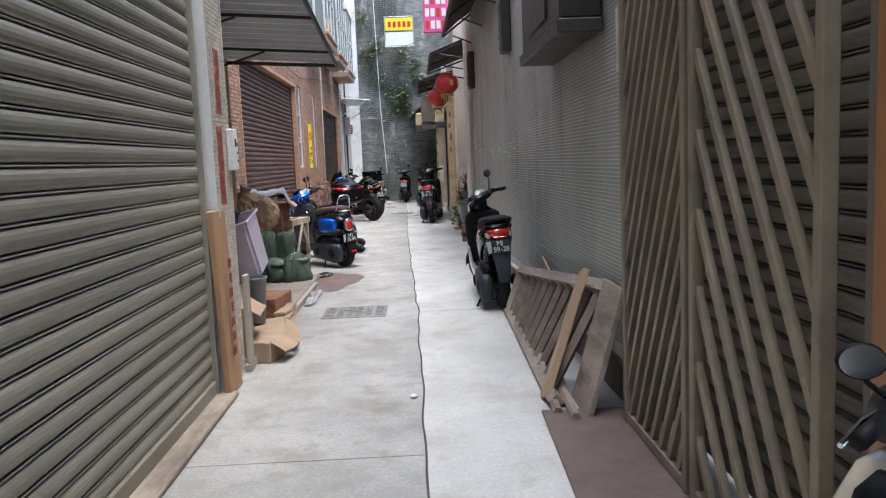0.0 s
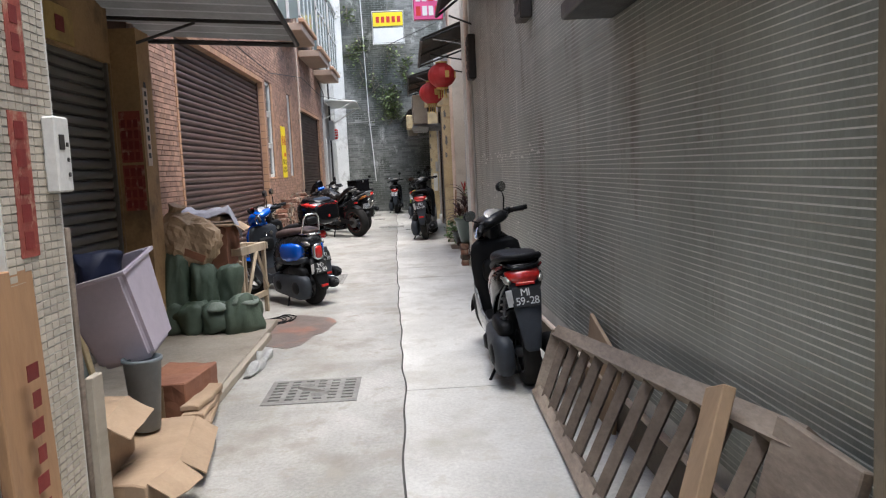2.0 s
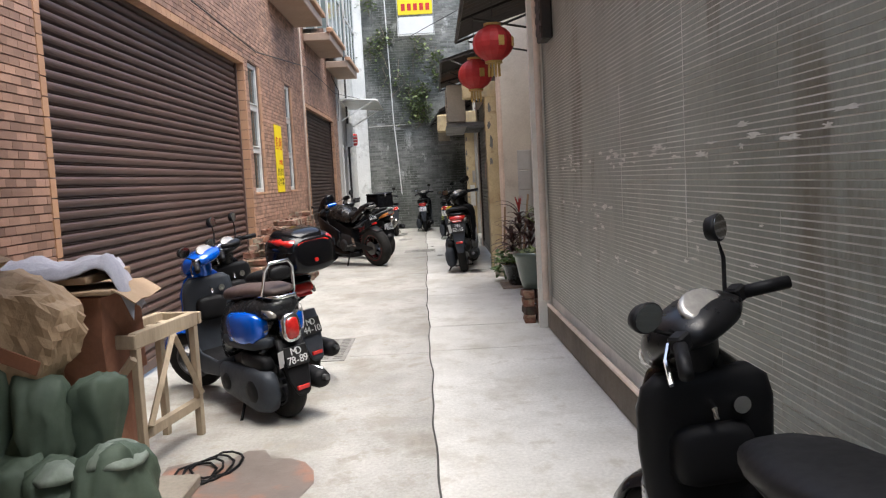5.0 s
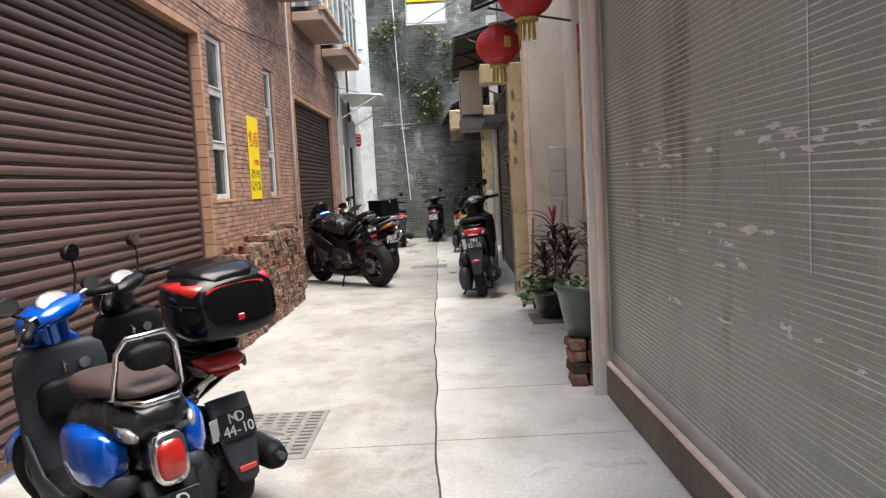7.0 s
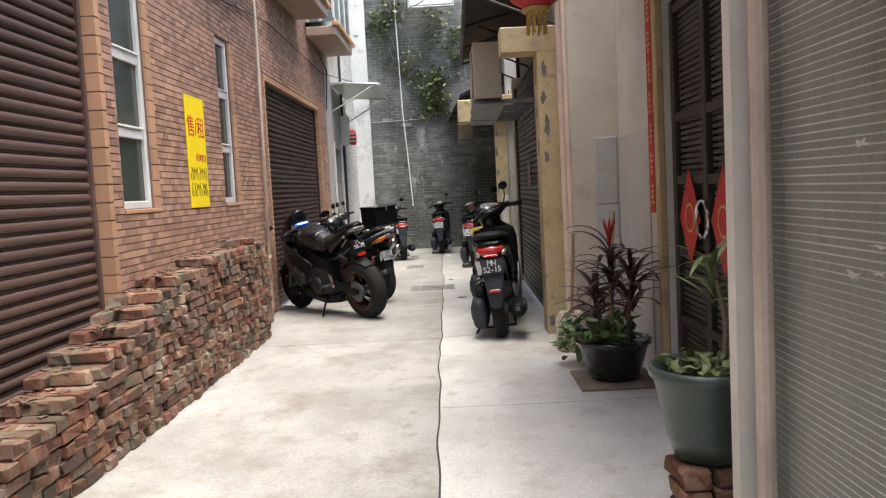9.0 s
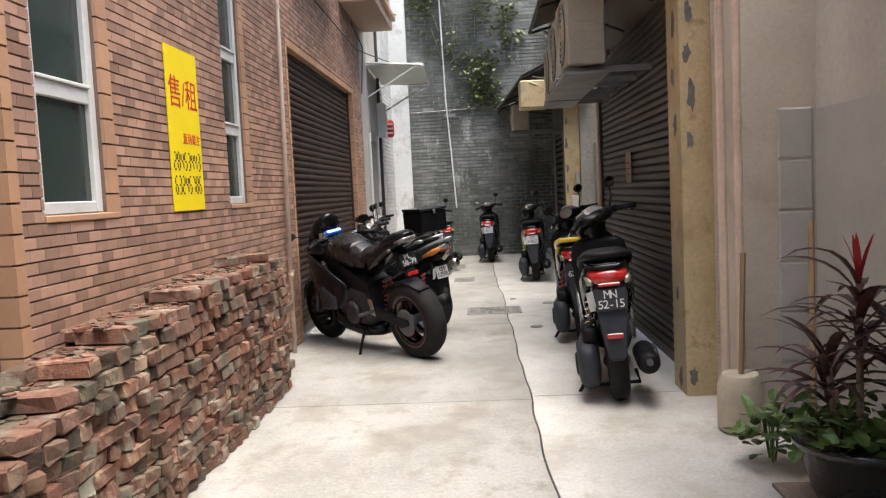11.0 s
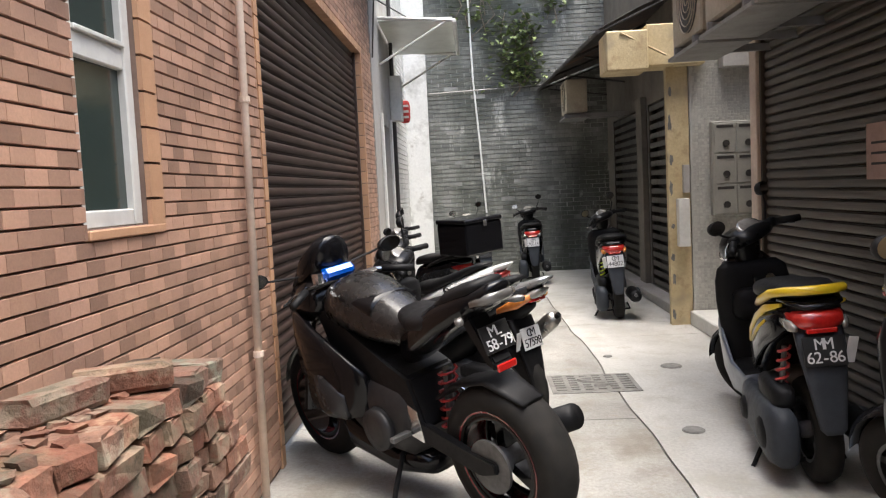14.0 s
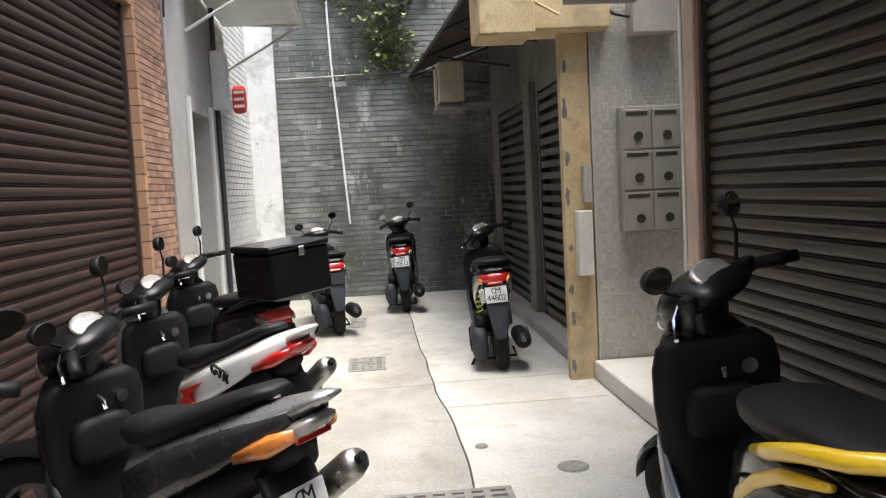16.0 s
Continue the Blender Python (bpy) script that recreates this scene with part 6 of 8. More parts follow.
ac_unit(17.65, 18.45, 0.22, 0.50, 2.17, 2.73)
ac_unit(18.6, 19.4, 0.24, 0.52, 2.18, 2.74)
ac_unit(19.55, 20.2, 0.26, 0.53, 2.18, 2.68)
ac_unit(25.2, 25.75, 0.12, 0.40, 2.25, 2.68, "small old air conditioner under a sheet awning")
yb = part("beam", box(0.42, 0.95, 16.45, 16.70, 2.402, 2.62, 0.01), M_YELLOW)
tagged(yb, "yellow painted beam end over a column", "beam", kind="structure")
sb = empty("sign_box", "yellowed light-box sign over the corner column", "sign")
part("case", box(0.08, 0.44, 21.75, 22.15, 2.28, 2.62, 0.012), M_YELLOW, sb)
part("arm", box(0.442, 0.95, 21.85, 22.2, 2.32, 2.68, 0.01), M_YELLOW, sb)
part("stay", tube([(0.2, 21.74, 2.6), (0.6, 21.8, 2.4)], 0.01, 6), M_YELLOW, sb)

def peeled(parent, spots):
    """Bare cement where paint has flaked off: (x, y, z, half width, half height, facing)."""
    for x, y, z, w, h, face in spots:
        bm = bmesh.new()
        ring = []
        for k in range(14):
            a = 2 * math.pi * k / 14
            q = random.uniform(0.55, 1.1)
            u, v = w * q * math.cos(a), h * q * math.sin(a)
            ring.append(bm.verts.new((x + u, y, z + v) if face == "y" else (x, y + u, z + v)))
        bm.faces.new(ring)
        part("peeled_patch", bm, M_PEEL, parent)


random.seed(8)
peeled(column_yellow, [(0.762 + 0.01 * (k % 3), 16.4195, z, 0.028, h, "y") for k, (z, h) in enumerate(((0.12, 0.07), (1.52, 0.06), (1.78, 0.10), (2.02, 0.06), (2.25, 0.08)))])
peeled(column_yellow, [(0.7175, 16.55 + 0.03 * (k % 2), z, 0.05, h, "x") for k, (z, h) in enumerate(((0.08, 0.09), (0.6, 0.05), (1.62, 0.09), (1.9, 0.07), (2.2, 0.1)))])
peeled(column_far, [(0.662 + 0.008 * (k % 2), 21.9975, z, 0.018, h, "y") for k, (z, h) in enumerate(((0.10, 0.06), (0.42, 0.05), (0.62, 0.04), (0.9, 0.03), (1.25, 0.07), (1.5, 0.05), (1.82, 0.08), (2.1, 0.05)))])
# entrance with letter boxes
stp = part("entrance_step", box(0.80, 1.62, 20.704, 21.99, 0.0, 0.13, 0.01), M_PLASTER_W)
tagged(stp, "pale cement entrance step", "step", kind="structure")
lb = empty("letter_boxes", "grey block of six locked letter boxes on a mosaic wall", "letter boxes")
part("case", box(1.005, 1.415, 21.90, 21.992, 0.985, 1.815, 0.006), M_MAIL, lb)
for c in range(2):
    for r in range(3):
        x, z = 1.02 + c * 0.195, 1.0 + r * 0.27
        dd = part("box_door", box(x, x + 0.185, 21.888, 21.899, z, z + 0.255, 0.003), M_MAIL, lb)
        part("slot", box(x + 0.02, x + 0.165, 21.885, 21.8875, z + 0.215, z + 0.24), M_DARKMETAL, dd)
        part("lock", lathe([(0.03, -0.01), (0.03, 0.0)], 14, "y", (x + 0.1, 21.887, z + 0.08)), M_DARKMETAL, dd)
ej = part("junction_box", box(0.70, 0.80, 21.90, 21.995, 0.72, 1.15, 0.006), M_PLASTER_W)
tagged(ej, "pale plastic junction box on a column", "box")
ej2 = part("fuse_box", box(0.76, 0.82, 21.95, 21.996, 1.2, 1.45, 0.004), M_PLASTER)
tagged(ej2, "grey fuse box on a column", "box")
eb = part("cable_box", box(1.10, 1.40, 21.86, 21.995, 2.28, 2.55, 0.008), M_PLASTER)
tagged(eb, "grey cable box high on the entrance wall", "box")
ec = part("entry_cable", tube([(0.88, 21.97, 2.75), (0.9, 21.95, 2.5), (1.0, 21.93, 2.42), (1.1, 21.93, 2.40)], 0.012, 6), M_DARKMETAL)
tagged(ec, "black cable looping into a box", "cable")
pv = part("wall_pipe", tube([(0.915, 20.5, 0.0), (0.915, 20.5, 3.1)], 0.026, 8), M_DARKMETAL)
tagged(pv, "dark drain pipe beside an entrance", "pipe")
es = part("edge_strip", box(0.925, 0.949, 20.66, 20.698, 0.0, 2.7, 0.004), M_WHITE)
tagged(es, "thin white edge strip of an entrance", "trim", kind="structure")
pc = part("shutter_post", box(0.80, 0.947, 20.215, 20.34, 0.0, 2.7, 0.006), M_PIPE)
tagged(pc, "cream steel post between shutter and entrance", "post")
nt_ = part("notice_paper", box(0.826, 0.829, 18.55, 18.79, 1.28, 1.55), M_PAPERPINK)
tagged(nt_, "faded pink paper notice on a dark shutter", "notice")
for k in range(3):
    part("lettering", box(0.8245, 0.8255, 18.6, 18.74, 1.35 + k * 0.05, 1.362 + k * 0.05), M_TEXT_BLACK, nt_)

# slatted doors towards the end
for i, (ya, yb) in enumerate(((22.5, 24.2), (24.6, 26.5))):
    d = empty("door_%d" % (3 + i), "dark slatted steel door under the awning", "door", kind="structure")
    for y in (ya, yb - 0.06):
        part("stile", box(0.94, 1.0, y, y + 0.06, 0.1, 2.2, 0.004), M_SLATDOOR, d)
    z = 0.12
    while z < 2.15:
        part("slat", box(0.955, 0.975, ya + 0.06, yb - 0.06, z, z + 0.06, 0.003), M_SLATDOOR, d)
        z += 0.105
    # dark backing that paints the shade seen between the slats
    part("back_panel", box(1.05, 1.07, ya, yb, 0.1, 2.2), M_JOINT_SHADE, d)
jp = part("door_step", box(0.76, 0.948, 22.26, 26.9, 0.0, 0.10, 0.008), M_PLASTER)
tagged(jp, "low cement door step along the slatted doors", "step", kind="structure")
jl = part("door_jamb", box(0.88, 0.948, 24.25, 24.55, 0.1, 2.3, 0.006), M_GRIME)
tagged(jl, "grey pier between two slatted doors", "pier", kind="structure")

# hanging signs high over the alley
ps = empty("hanging_sign", "pink and white shop sign high over the alley", "sign")
part("panel", box(0.30, 0.80, 16.0, 16.08, 3.85, 4.9, 0.012), M_PINK, ps)
part("frame", tube([(0.29, 16.04, 3.84), (0.81, 16.04, 3.84), (0.81, 16.04, 4.91), (0.29, 16.04, 4.91), (0.29, 16.04, 3.84)], 0.014, 6), M_ALU, ps)
for r in range(4):
    for c in range(4):
        part("lettering", box(0.34 + c * 0.11, 0.42 + c * 0.11, 15.994, 15.999, 3.92 + r * 0.24, 4.08 + r * 0.24), M_WHITE if (r + c) % 3 else M_TEXT_RED, ps)
part("bracket", tube([(0.8, 16.04, 4.1), (1.3, 16.04, 4.1)], 0.016, 6), M_DARKMETAL, ps)
ys = empty("advertising_board", "hanging board with yellow and white panels before the end wall", "sign")
part("yellow_panel", box(-0.77, 0.13, 26.4, 26.45, 5.62, 6.02, 0.006), M_SIGN_Y, ys)
part("white_panel", box(-0.77, 0.13, 26.4, 26.45, 5.13, 5.56, 0.006), M_WHITE, ys)
part("frame", tube([(-0.79, 26.42, 5.1), (0.15, 26.42, 5.1), (0.15, 26.42, 6.06), (-0.79, 26.42, 6.06), (-0.79, 26.42, 5.1)], 0.02, 6), M_ALU, ys)
for k in range(5):
    part("lettering", box(-0.68 + k * 0.16, -0.58 + k * 0.16, 26.392, 26.397, 5.72, 5.9), M_TEXT_RED, ys)
part("bracket", tube([(-0.3, 26.45, 5.6), (-0.3, 27.05, 5.6)], 0.02, 6), M_DARKMETAL, ys)

# pale smears of paint and lime on the tiled wall
for i in range(90):
    y, z = random.choice((random.uniform(8.6, 11.0), random.uniform(7.2, 11.7))), random.choice((1.38, 1.40, 1.33, 1.37, 1.08, 0.95, 0.8)) + random.uniform(-0.05, 0.05)
    w, h = random.uniform(0.015, 0.09), random.uniform(0.005, 0.014)
    bm = bmesh.new()
    ring = []
    for k in range(16):
        a = 2 * math.pi * k / 16
        q = random.uniform(0.25, 1.15)
        ring.append(bm.verts.new((1.0165, y + w * q * math.cos(a), z + h * q * math.sin(a))))
    bm.faces.new(ring)
    slant(part("paint_smear", bm, M_SMEAR, wall_right))

for z0, z1, y in ((0.95, 2.0, 8.62), (1.0, 1.75, 9.62)):
    slant(part("paint_seam", box(1.0155, 1.0168, y, y + 0.005, z0, z1), M_SMEAR, wall_right))

# ---- drain grates ----
def grate(x0, x1, y0, y1, label="worn cast-iron drain cover with rows of slots set in the concrete"):
    g = empty("drain_grate", label, "drain grate", group="drain grates")
    part("tray", box(x0, x1, y0, y1, -0.03, 0.001), M_JOINT_SHADE, g)
    for a in ((x0, x1, y0, y0 + 0.03), (x0, x1, y1 - 0.03, y1), (x0, x0 + 0.03, y0 + 0.03, y1 - 0.03), (x1 - 0.03, x1, y0 + 0.03, y1 - 0.03)):
        part("frame", box(*a, 0.001, 0.006, 0.002), M_IRON, g)
    n = max(4, int((y1 - y0 - 0.06) / 0.058))
    step = (y1 - y0 - 0.06) / n
    for k in range(n):
        y = y0 + 0.03 + k * step
        part("cross_bar", box(x0 + 0.03, x1 - 0.03, y, y + step * 0.5, 0.001, 0.0065, 0.002), M_IRON, g)
    m = max(4, int((x1 - x0 - 0.06) / 0.075))
    for k in range(1, m):
        x = x0 + 0.03 + k * (x1 - x0 - 0.06) / m
        part("bar", box(x - 0.016, x + 0.016, y0 + 0.03, y1 - 0.03, 0.0005, 0.0062, 0.002), M_IRON, g)
    cx, cy, q = (x0 + x1) / 2, (y0 + y1) / 2, min(x1 - x0, y1 - y0) * 0.2
    rib = [(cx + q * math.sin(a * 2) * 0.9, cy - q * math.cos(a), 0.004) for a in [math.pi * i / 16 for i in range(17)]]
    part("emblem_rib", tube(rib, 0.018, 6), M_IRON, g)


grate(-0.85, -0.30, 6.5, 7.0)
grate(-1.25, -0.77, 11.25, 12.07)
grate(-0.66, -0.09, 19.77, 20.24)
grate(-0.90, -0.61, 22.71, 23.18)
grate(-0.96, -0.78, 24.65, 25.21)
for x, y, r in ((0.24, 20.41, 0.075), (-0.145, 20.8, 0.035), (0.0, 18.95, 0.06)):
    mc = empty("manhole_cover", "small round iron cover in the concrete", "manhole cover", group="manhole covers")
    part("rim", lathe([(r, -0.02), (r, 0.004), (r * 0.93, 0.005)], 28, "z", (x, y, 0)), M_IRON, mc)
    part("lid", lathe([(r * 0.9, 0.0), (r * 0.9, 0.007), (r * 0.86, 0.009)], 28, "z", (x, y, 0)), M_IRON, mc)
wt = part("wet_patch", lathe([(0.001, 0.0), (0.6, 0.0), (0.6, 0.003), (0.001, 0.0031)], 28, "z", (0, 0, 0)), M_WET)
for v in wt.data.vertices:
    a = math.atan2(v.co.y, v.co.x)
    s = 1 + 0.45 * noise.noise((math.cos(a) * 1.9, math.sin(a) * 1.5, 3))
    v.co.x, v.co.y = v.co.x * s * 0.62, v.co.y * s * 1.0
wt.location = (-1.03, 8.72, 0.0)
tagged(wt, "reddish damp stain on the concrete", "stain")

# ---- cables ----
wc = part("wall_cable", tube([(-0.95, 26.96, 0.95), (-1.0, 26.96, 1.9), (-1.07, 26.96, 3.0), (-1.2, 26.96, 9.0)], 0.016, 6), M_WHITE)
tagged(wc, "white cable pipe running up the end wall", "cable")
wc = part("wall_cable", tube([(-1.75, 26.95, 2.8), (0.4, 26.95, 2.86)], 0.010, 6), M_GALV)
tagged(wc, "thin cable strung across the end wall", "cable")
for pts in ([(XL + 0.02, 9.05, 2.62), (XL + 0.05, 12, 2.98), (XL + 0.03, 15, 2.93), (XL + 0.03, 18.9, 3.3), (XL + 0.03, 22.5, 3.25), (-1.5, 25, 3.3)], [(-1.7, 26.9, 4.9), (-0.5, 24, 4.6), (0.9, 21, 4.7)], [(XL, 22.3, 3.6), (XL + 0.1, 22.6, 3.3), (XL + 0.02, 22.85, 2.7)]):
    wc = part("wall_cable", tube(pts, 0.008, 5), M_DARKMETAL)
    tagged(wc, "slack black cable along the facade", "cable", group="black cables")



# ---- loose things ----
random.seed(21)
M_SACK = material("green_woven_sack", (0.085, 0.12, 0.085), (0.06, 0.088, 0.062), rough=0.65, scale=5, fine=220, bump=0.3, speck=0.3)
M_CARD = material("cardboard", (0.40, 0.285, 0.185), (0.30, 0.21, 0.135), rough=0.85, scale=3, fine=60, bump=0.08, speck=0.2)
M_CARD_RED = material("red_brown_carton", (0.30, 0.13, 0.07), (0.23, 0.10, 0.06), rough=0.8, scale=3, speck=0.25)
M_PALEWOOD = material("pale_dusty_wood", (0.46, 0.37, 0.26), (0.33, 0.26, 0.18), rough=0.75, scale=6, stretch=(1, 1, 0.2), fine=60, speck=0.35)
M_KRAFT = material("crumpled_kraft_paper", (0.46, 0.33, 0.21), (0.36, 0.25, 0.155), rough=0.8, scale=8, fine=25, bump=0.5, speck=0.2)
M_CLOTH = material("pale_grey_cloth", (0.40, 0.40, 0.46), (0.33, 0.33, 0.38), rough=0.9, scale=8, fine=120, bump=0.3)
M_LILAC = material("lilac_plastic", (0.47, 0.42, 0.48), (0.40, 0.355, 0.41), rough=0.4, scale=3, speck=0.1, bump=0.03)
M_GREYBUCKET = material("grey_blue_plastic", (0.19, 0.22, 0.24), rough=0.5, scale=3, speck=0.15)
M_NAVY = material("navy_bag", (0.015, 0.022, 0.06), rough=0.6, scale=5)
M_POT_GREEN = material("green_glazed_pot", (0.055, 0.085, 0.07), (0.04, 0.065, 0.055), rough=0.35, coat=0.3, scale=4)
M_POT_DARK = material("black_glazed_pot", (0.016, 0.02, 0.019), rough=0.25, coat=0.4, scale=4)
M_SOIL = material("potting_soil", (0.035, 0.025, 0.018), rough=0.95, fine=60, bump=0.6)
M_JUG = material("stained_white_plastic", (0.55, 0.5, 0.40), (0.45, 0.4, 0.31), rough=0.55, scale=4)
M_PLATE = material("brown_checker_sheet", (0.17, 0.12, 0.10), (0.13, 0.095, 0.08), rough=0.5, scale=3, speck=0.3)
M_BOARD_O = material("orange_plywood", (0.42, 0.24, 0.12), (0.35, 0.20, 0.10), rough=0.65, scale=4, stretch=(1, 1, 0.2), stain=(0.16, 0.09, 0.05), stain_at=0.62, stain_scale=7)
M_STEPCEM = material("trodden_brown_cement", (0.36, 0.315, 0.255), (0.25, 0.215, 0.17), rough=0.7, scale=1.6, fine=50, speck=0.4, stain=(0.15, 0.125, 0.10), stain_at=0.6, stain_scale=1.6)
M_STEPEDGE = material("worn_pale_board", (0.40, 0.35, 0.28), (0.31, 0.27, 0.21), rough=0.75, scale=3, stretch=(1, 0.2, 1), stain=(0.25, 0.22, 0.17), stain_at=0.62)
M_PLYGREY = material("grey_green_board", (0.13, 0.15, 0.135), rough=0.6, scale=3)


def brick_material(name, source):
    m = material(name, (0.235, 0.118, 0.082), (0.155, 0.09, 0.064), stain=(0.36, 0.31, 0.24), stain_at=0.56, stain_scale=9.0, stain2=(0.095, 0.08, 0.055), stain2_at=0.53, stain2_scale=4.5, rough=0.88, scale=14, fine=50, bump=0.8, speck=0.6)
    nt = m.node_tree
    b = nt.nodes["Principled BSDF"]
    old = b.inputs["Base Color"].links[0].from_socket
    if source == "object":
        src = nt.nodes.new("ShaderNodeObjectInfo").outputs["Random"]
    else:
        src = nt.nodes.new("ShaderNodeNewGeometry").outputs["Random Per Island"]
    ramp = nt.nodes.new("ShaderNodeValToRGB")
    e = ramp.color_ramp.elements
    e[0].position, e[0].color = 0.0, (0.62, 0.48, 0.40, 1)
    e[1].position, e[1].color = 1.0, (0.28, 0.27, 0.24, 1)
    for pos, col in ((0.2, (1.0, 0.72, 0.6)), (0.36, (0.95, 0.95, 0.9)), (0.5, (1.0, 1.0, 1.0)), (0.64, (1.3, 1.02, 0.85)), (0.8, (1.0, 1.22, 1.25)), (0.9, (0.7, 0.7, 0.62))):
        x = e.new(pos)
        x.color = (*col, 1)
    nt.links.new(src, ramp.inputs[0])
    mx = nt.nodes.new("ShaderNodeMix")
    mx.data_type, mx.blend_type = "RGBA", "MULTIPLY"
    mx.inputs[0].default_value = 1.0
    nt.links.new(old, mx.inputs[6])
    nt.links.new(ramp.outputs[0], mx.inputs[7])
    nt.links.new(mx.outputs[2], b.inputs["Base Color"])
    return m


M_BRICK = brick_material("old_brick", "object")
M_BRICK_I = brick_material("old_brick_pile", "island")


def brick_bm(seed, l=0.215, w=0.10, h=0.062):
    r = random.Random(seed)
    bm = box(-l / 2, l / 2, -w / 2, w / 2, 0, h, 0.009)
    for v in bm.verts:
        v.co += Vector((r.uniform(-1, 1) * 0.010, r.uniform(-1, 1) * 0.007, r.uniform(-1, 1) * 0.005))
    cut = r.uniform(-0.03, 0.03)
    for v in bm.verts:
        if v.co.x > l * 0.4 and v.co.y * (1 if cut > 0 else -1) > 0:
            v.co.x -= abs(cut)
    return bm


BRICKS = []
for i in range(9):
    me = bpy.data.meshes.new("brick")
    bm = brick_bm(i)
    bmesh.ops.recalc_face_normals(bm, faces=bm.faces[:])
    bm.to_mesh(me)
    bm.free()
    me.materials.append(M_BRICK)
    BRICKS.append(me)


def pile_height(y):
    """Top of the stack, rising along the wall."""
    knots = ((12.3, 0.33), (12.95, 0.40), (13.5, 0.53), (14.15, 0.70), (14.6, 0.82), (15.3, 0.88), (16.0, 0.93), (17.2, 0.93))
    for (a, h), (b, k) in zip(knots, knots[1:]):
        if y < b:
            return h + (k - h) * (y - a) / (b - a)
    return 0.0


pile = empty("brick_pile", "long stack of old reclaimed red bricks with mortar and moss", "brick pile")
rest = bmesh.new()
count = 0
z, row = 0.0, 0
while z < 0.93:
    y = 12.35 + random.uniform(0, 0.08)
    while y < 16.95:
        stretcher = random.random() < 0.12 and z + 0.12 < pile_height(y)
        step = (0.222 if stretcher else 0.108) * random.uniform(0.95, 1.03)
        if z + 0.05 < pile_height(y + step / 2):
            x = -1.90 + random.uniform(-0.014, 0.014) + 0.015 * noise.noise((y * 2, z * 3, 0)) - 0.03 * z
            rot = random.uniform(-3, 3) + (90 if stretcher else 0)
            m = Matrix.Translation((x if not stretcher else x + 0.055, y + step / 2, z)) @ Matrix.Rotation(radians(rot), 4, "Z") @ Matrix.Rotation(radians(random.uniform(-1.5, 1.5)), 4, "Y")
            if 13.6 < y and count < 300 and (z > 0.2 or y > 15.0):
                o = new("brick", BRICKS[random.randrange(9)])
                o.matrix_basis = m
                o.parent = pile
                count += 1
            else:
                k = len(rest.verts)
                rest.from_mesh(BRICKS[random.randrange(9)])
                rest.verts.ensure_lookup_table()
                for v in rest.verts[k:]:
                    v.co = m @ v.co
        y += step
    z += 0.064
    row += 1
# top course running back to the wall
y = 12.4
while y < 16.9:
    h = pile_height(y + 0.1)
    for x in (-2.052,):
        m = Matrix.Translation((x, y + 0.1, math.floor((h - 0.051) / 0.064) * 0.064 + random.uniform(-0.012, 0.004))) @ Matrix.Rotation(radians(random.uniform(86, 94)), 4, "Z")
        k = len(rest.verts)
        rest.from_mesh(BRICKS[random.randrange(9)])
        rest.verts.ensure_lookup_table()
        for v in rest.verts[k:]:
            v.co = m @ v.co
    y += random.uniform(0.2, 0.26)
ob = part("bricks_behind", rest, M_BRICK_I, pile)
ob["kind"] = "stuff"
core = bmesh.new()
for k in range(18):
    ya = 12.4 + k * 0.248
    add_box(core, -2.095, -1.93, ya, ya + 0.2479, 0, pile_height(ya) - 0.075)
part("brick_core", core, M_BRICK_I, pile)["kind"] = "stuff"
# crumbs of brick and mortar lying over the top
crumbs = bmesh.new()
for k in range(420):
    y = random.uniform(12.6, 16.6)
    e = random.uniform(0.006, 0.018)
    top = math.floor((pile_height(y) - 0.05) / 0.064) * 0.064 + 0.058
    bit = box(-e, e, -e * 1.3, e * 1.3, 0, e * random.uniform(0.4, 0.9))
    for v in bit.verts:
        v.co += Vector((random.uniform(-1, 1), random.uniform(-1, 1), random.uniform(-0.5, 0.5))) * e * 0.45
    bit.transform(Matrix.Translation((random.triangular(-2.08, -1.84, -2.06), y, top)) @ Matrix.Rotation(random.uniform(0, 6.28), 4, "Z"))
    chip = bpy.data.meshes.new("crumb")
    bit.to_mesh(chip)
    bit.free()
    crumbs.from_mesh(chip)
    bpy.data.meshes.remove(chip)
part("brick_rubble", crumbs, M_BRICK_I, pile)["kind"] = "stuff"
for m in (Matrix.Translation((-1.99, 16.42, 0.896)) @ Matrix.Rotation(radians(72), 4, "Z"), Matrix.Translation((-1.94, 16.62, 0.896)) @ Matrix.Rotation(radians(25), 4, "Z")):
    o = new("loose_brick", BRICKS[2])
    o.matrix_basis = m
    tagged(o, "single orange brick lying on the brick stack", "brick", group="loose bricks")


def soft(bm, amount, size, seed=0.0, zmin=None):
    """Lumps and creases for cloth, sacks and paper."""
    for v in bm.verts:
        n = noise.noise_vector(Vector((v.co.x, v.co.y, v.co.z)) * size + Vector((seed, seed * 2, 0)))
        v.co += n * amount
        if zmin is not None:
            v.co.z = max(v.co.z, zmin)
    return bm


TIED = [(0.8, 0.0), (1.04, 0.04), (1.14, 0.25), (1.1, 0.5), (1.0, 0.72), (0.85, 0.86), (0.55, 0.94), (0.3, 0.97), (0.12, 0.98)]
FULL = [(0.7, 0.0), (0.98, 0.05), (1.06, 0.25), (1.0, 0.5), (1.05, 0.72), (0.94, 0.88), (0.6, 0.97), (0.2, 1.0)]


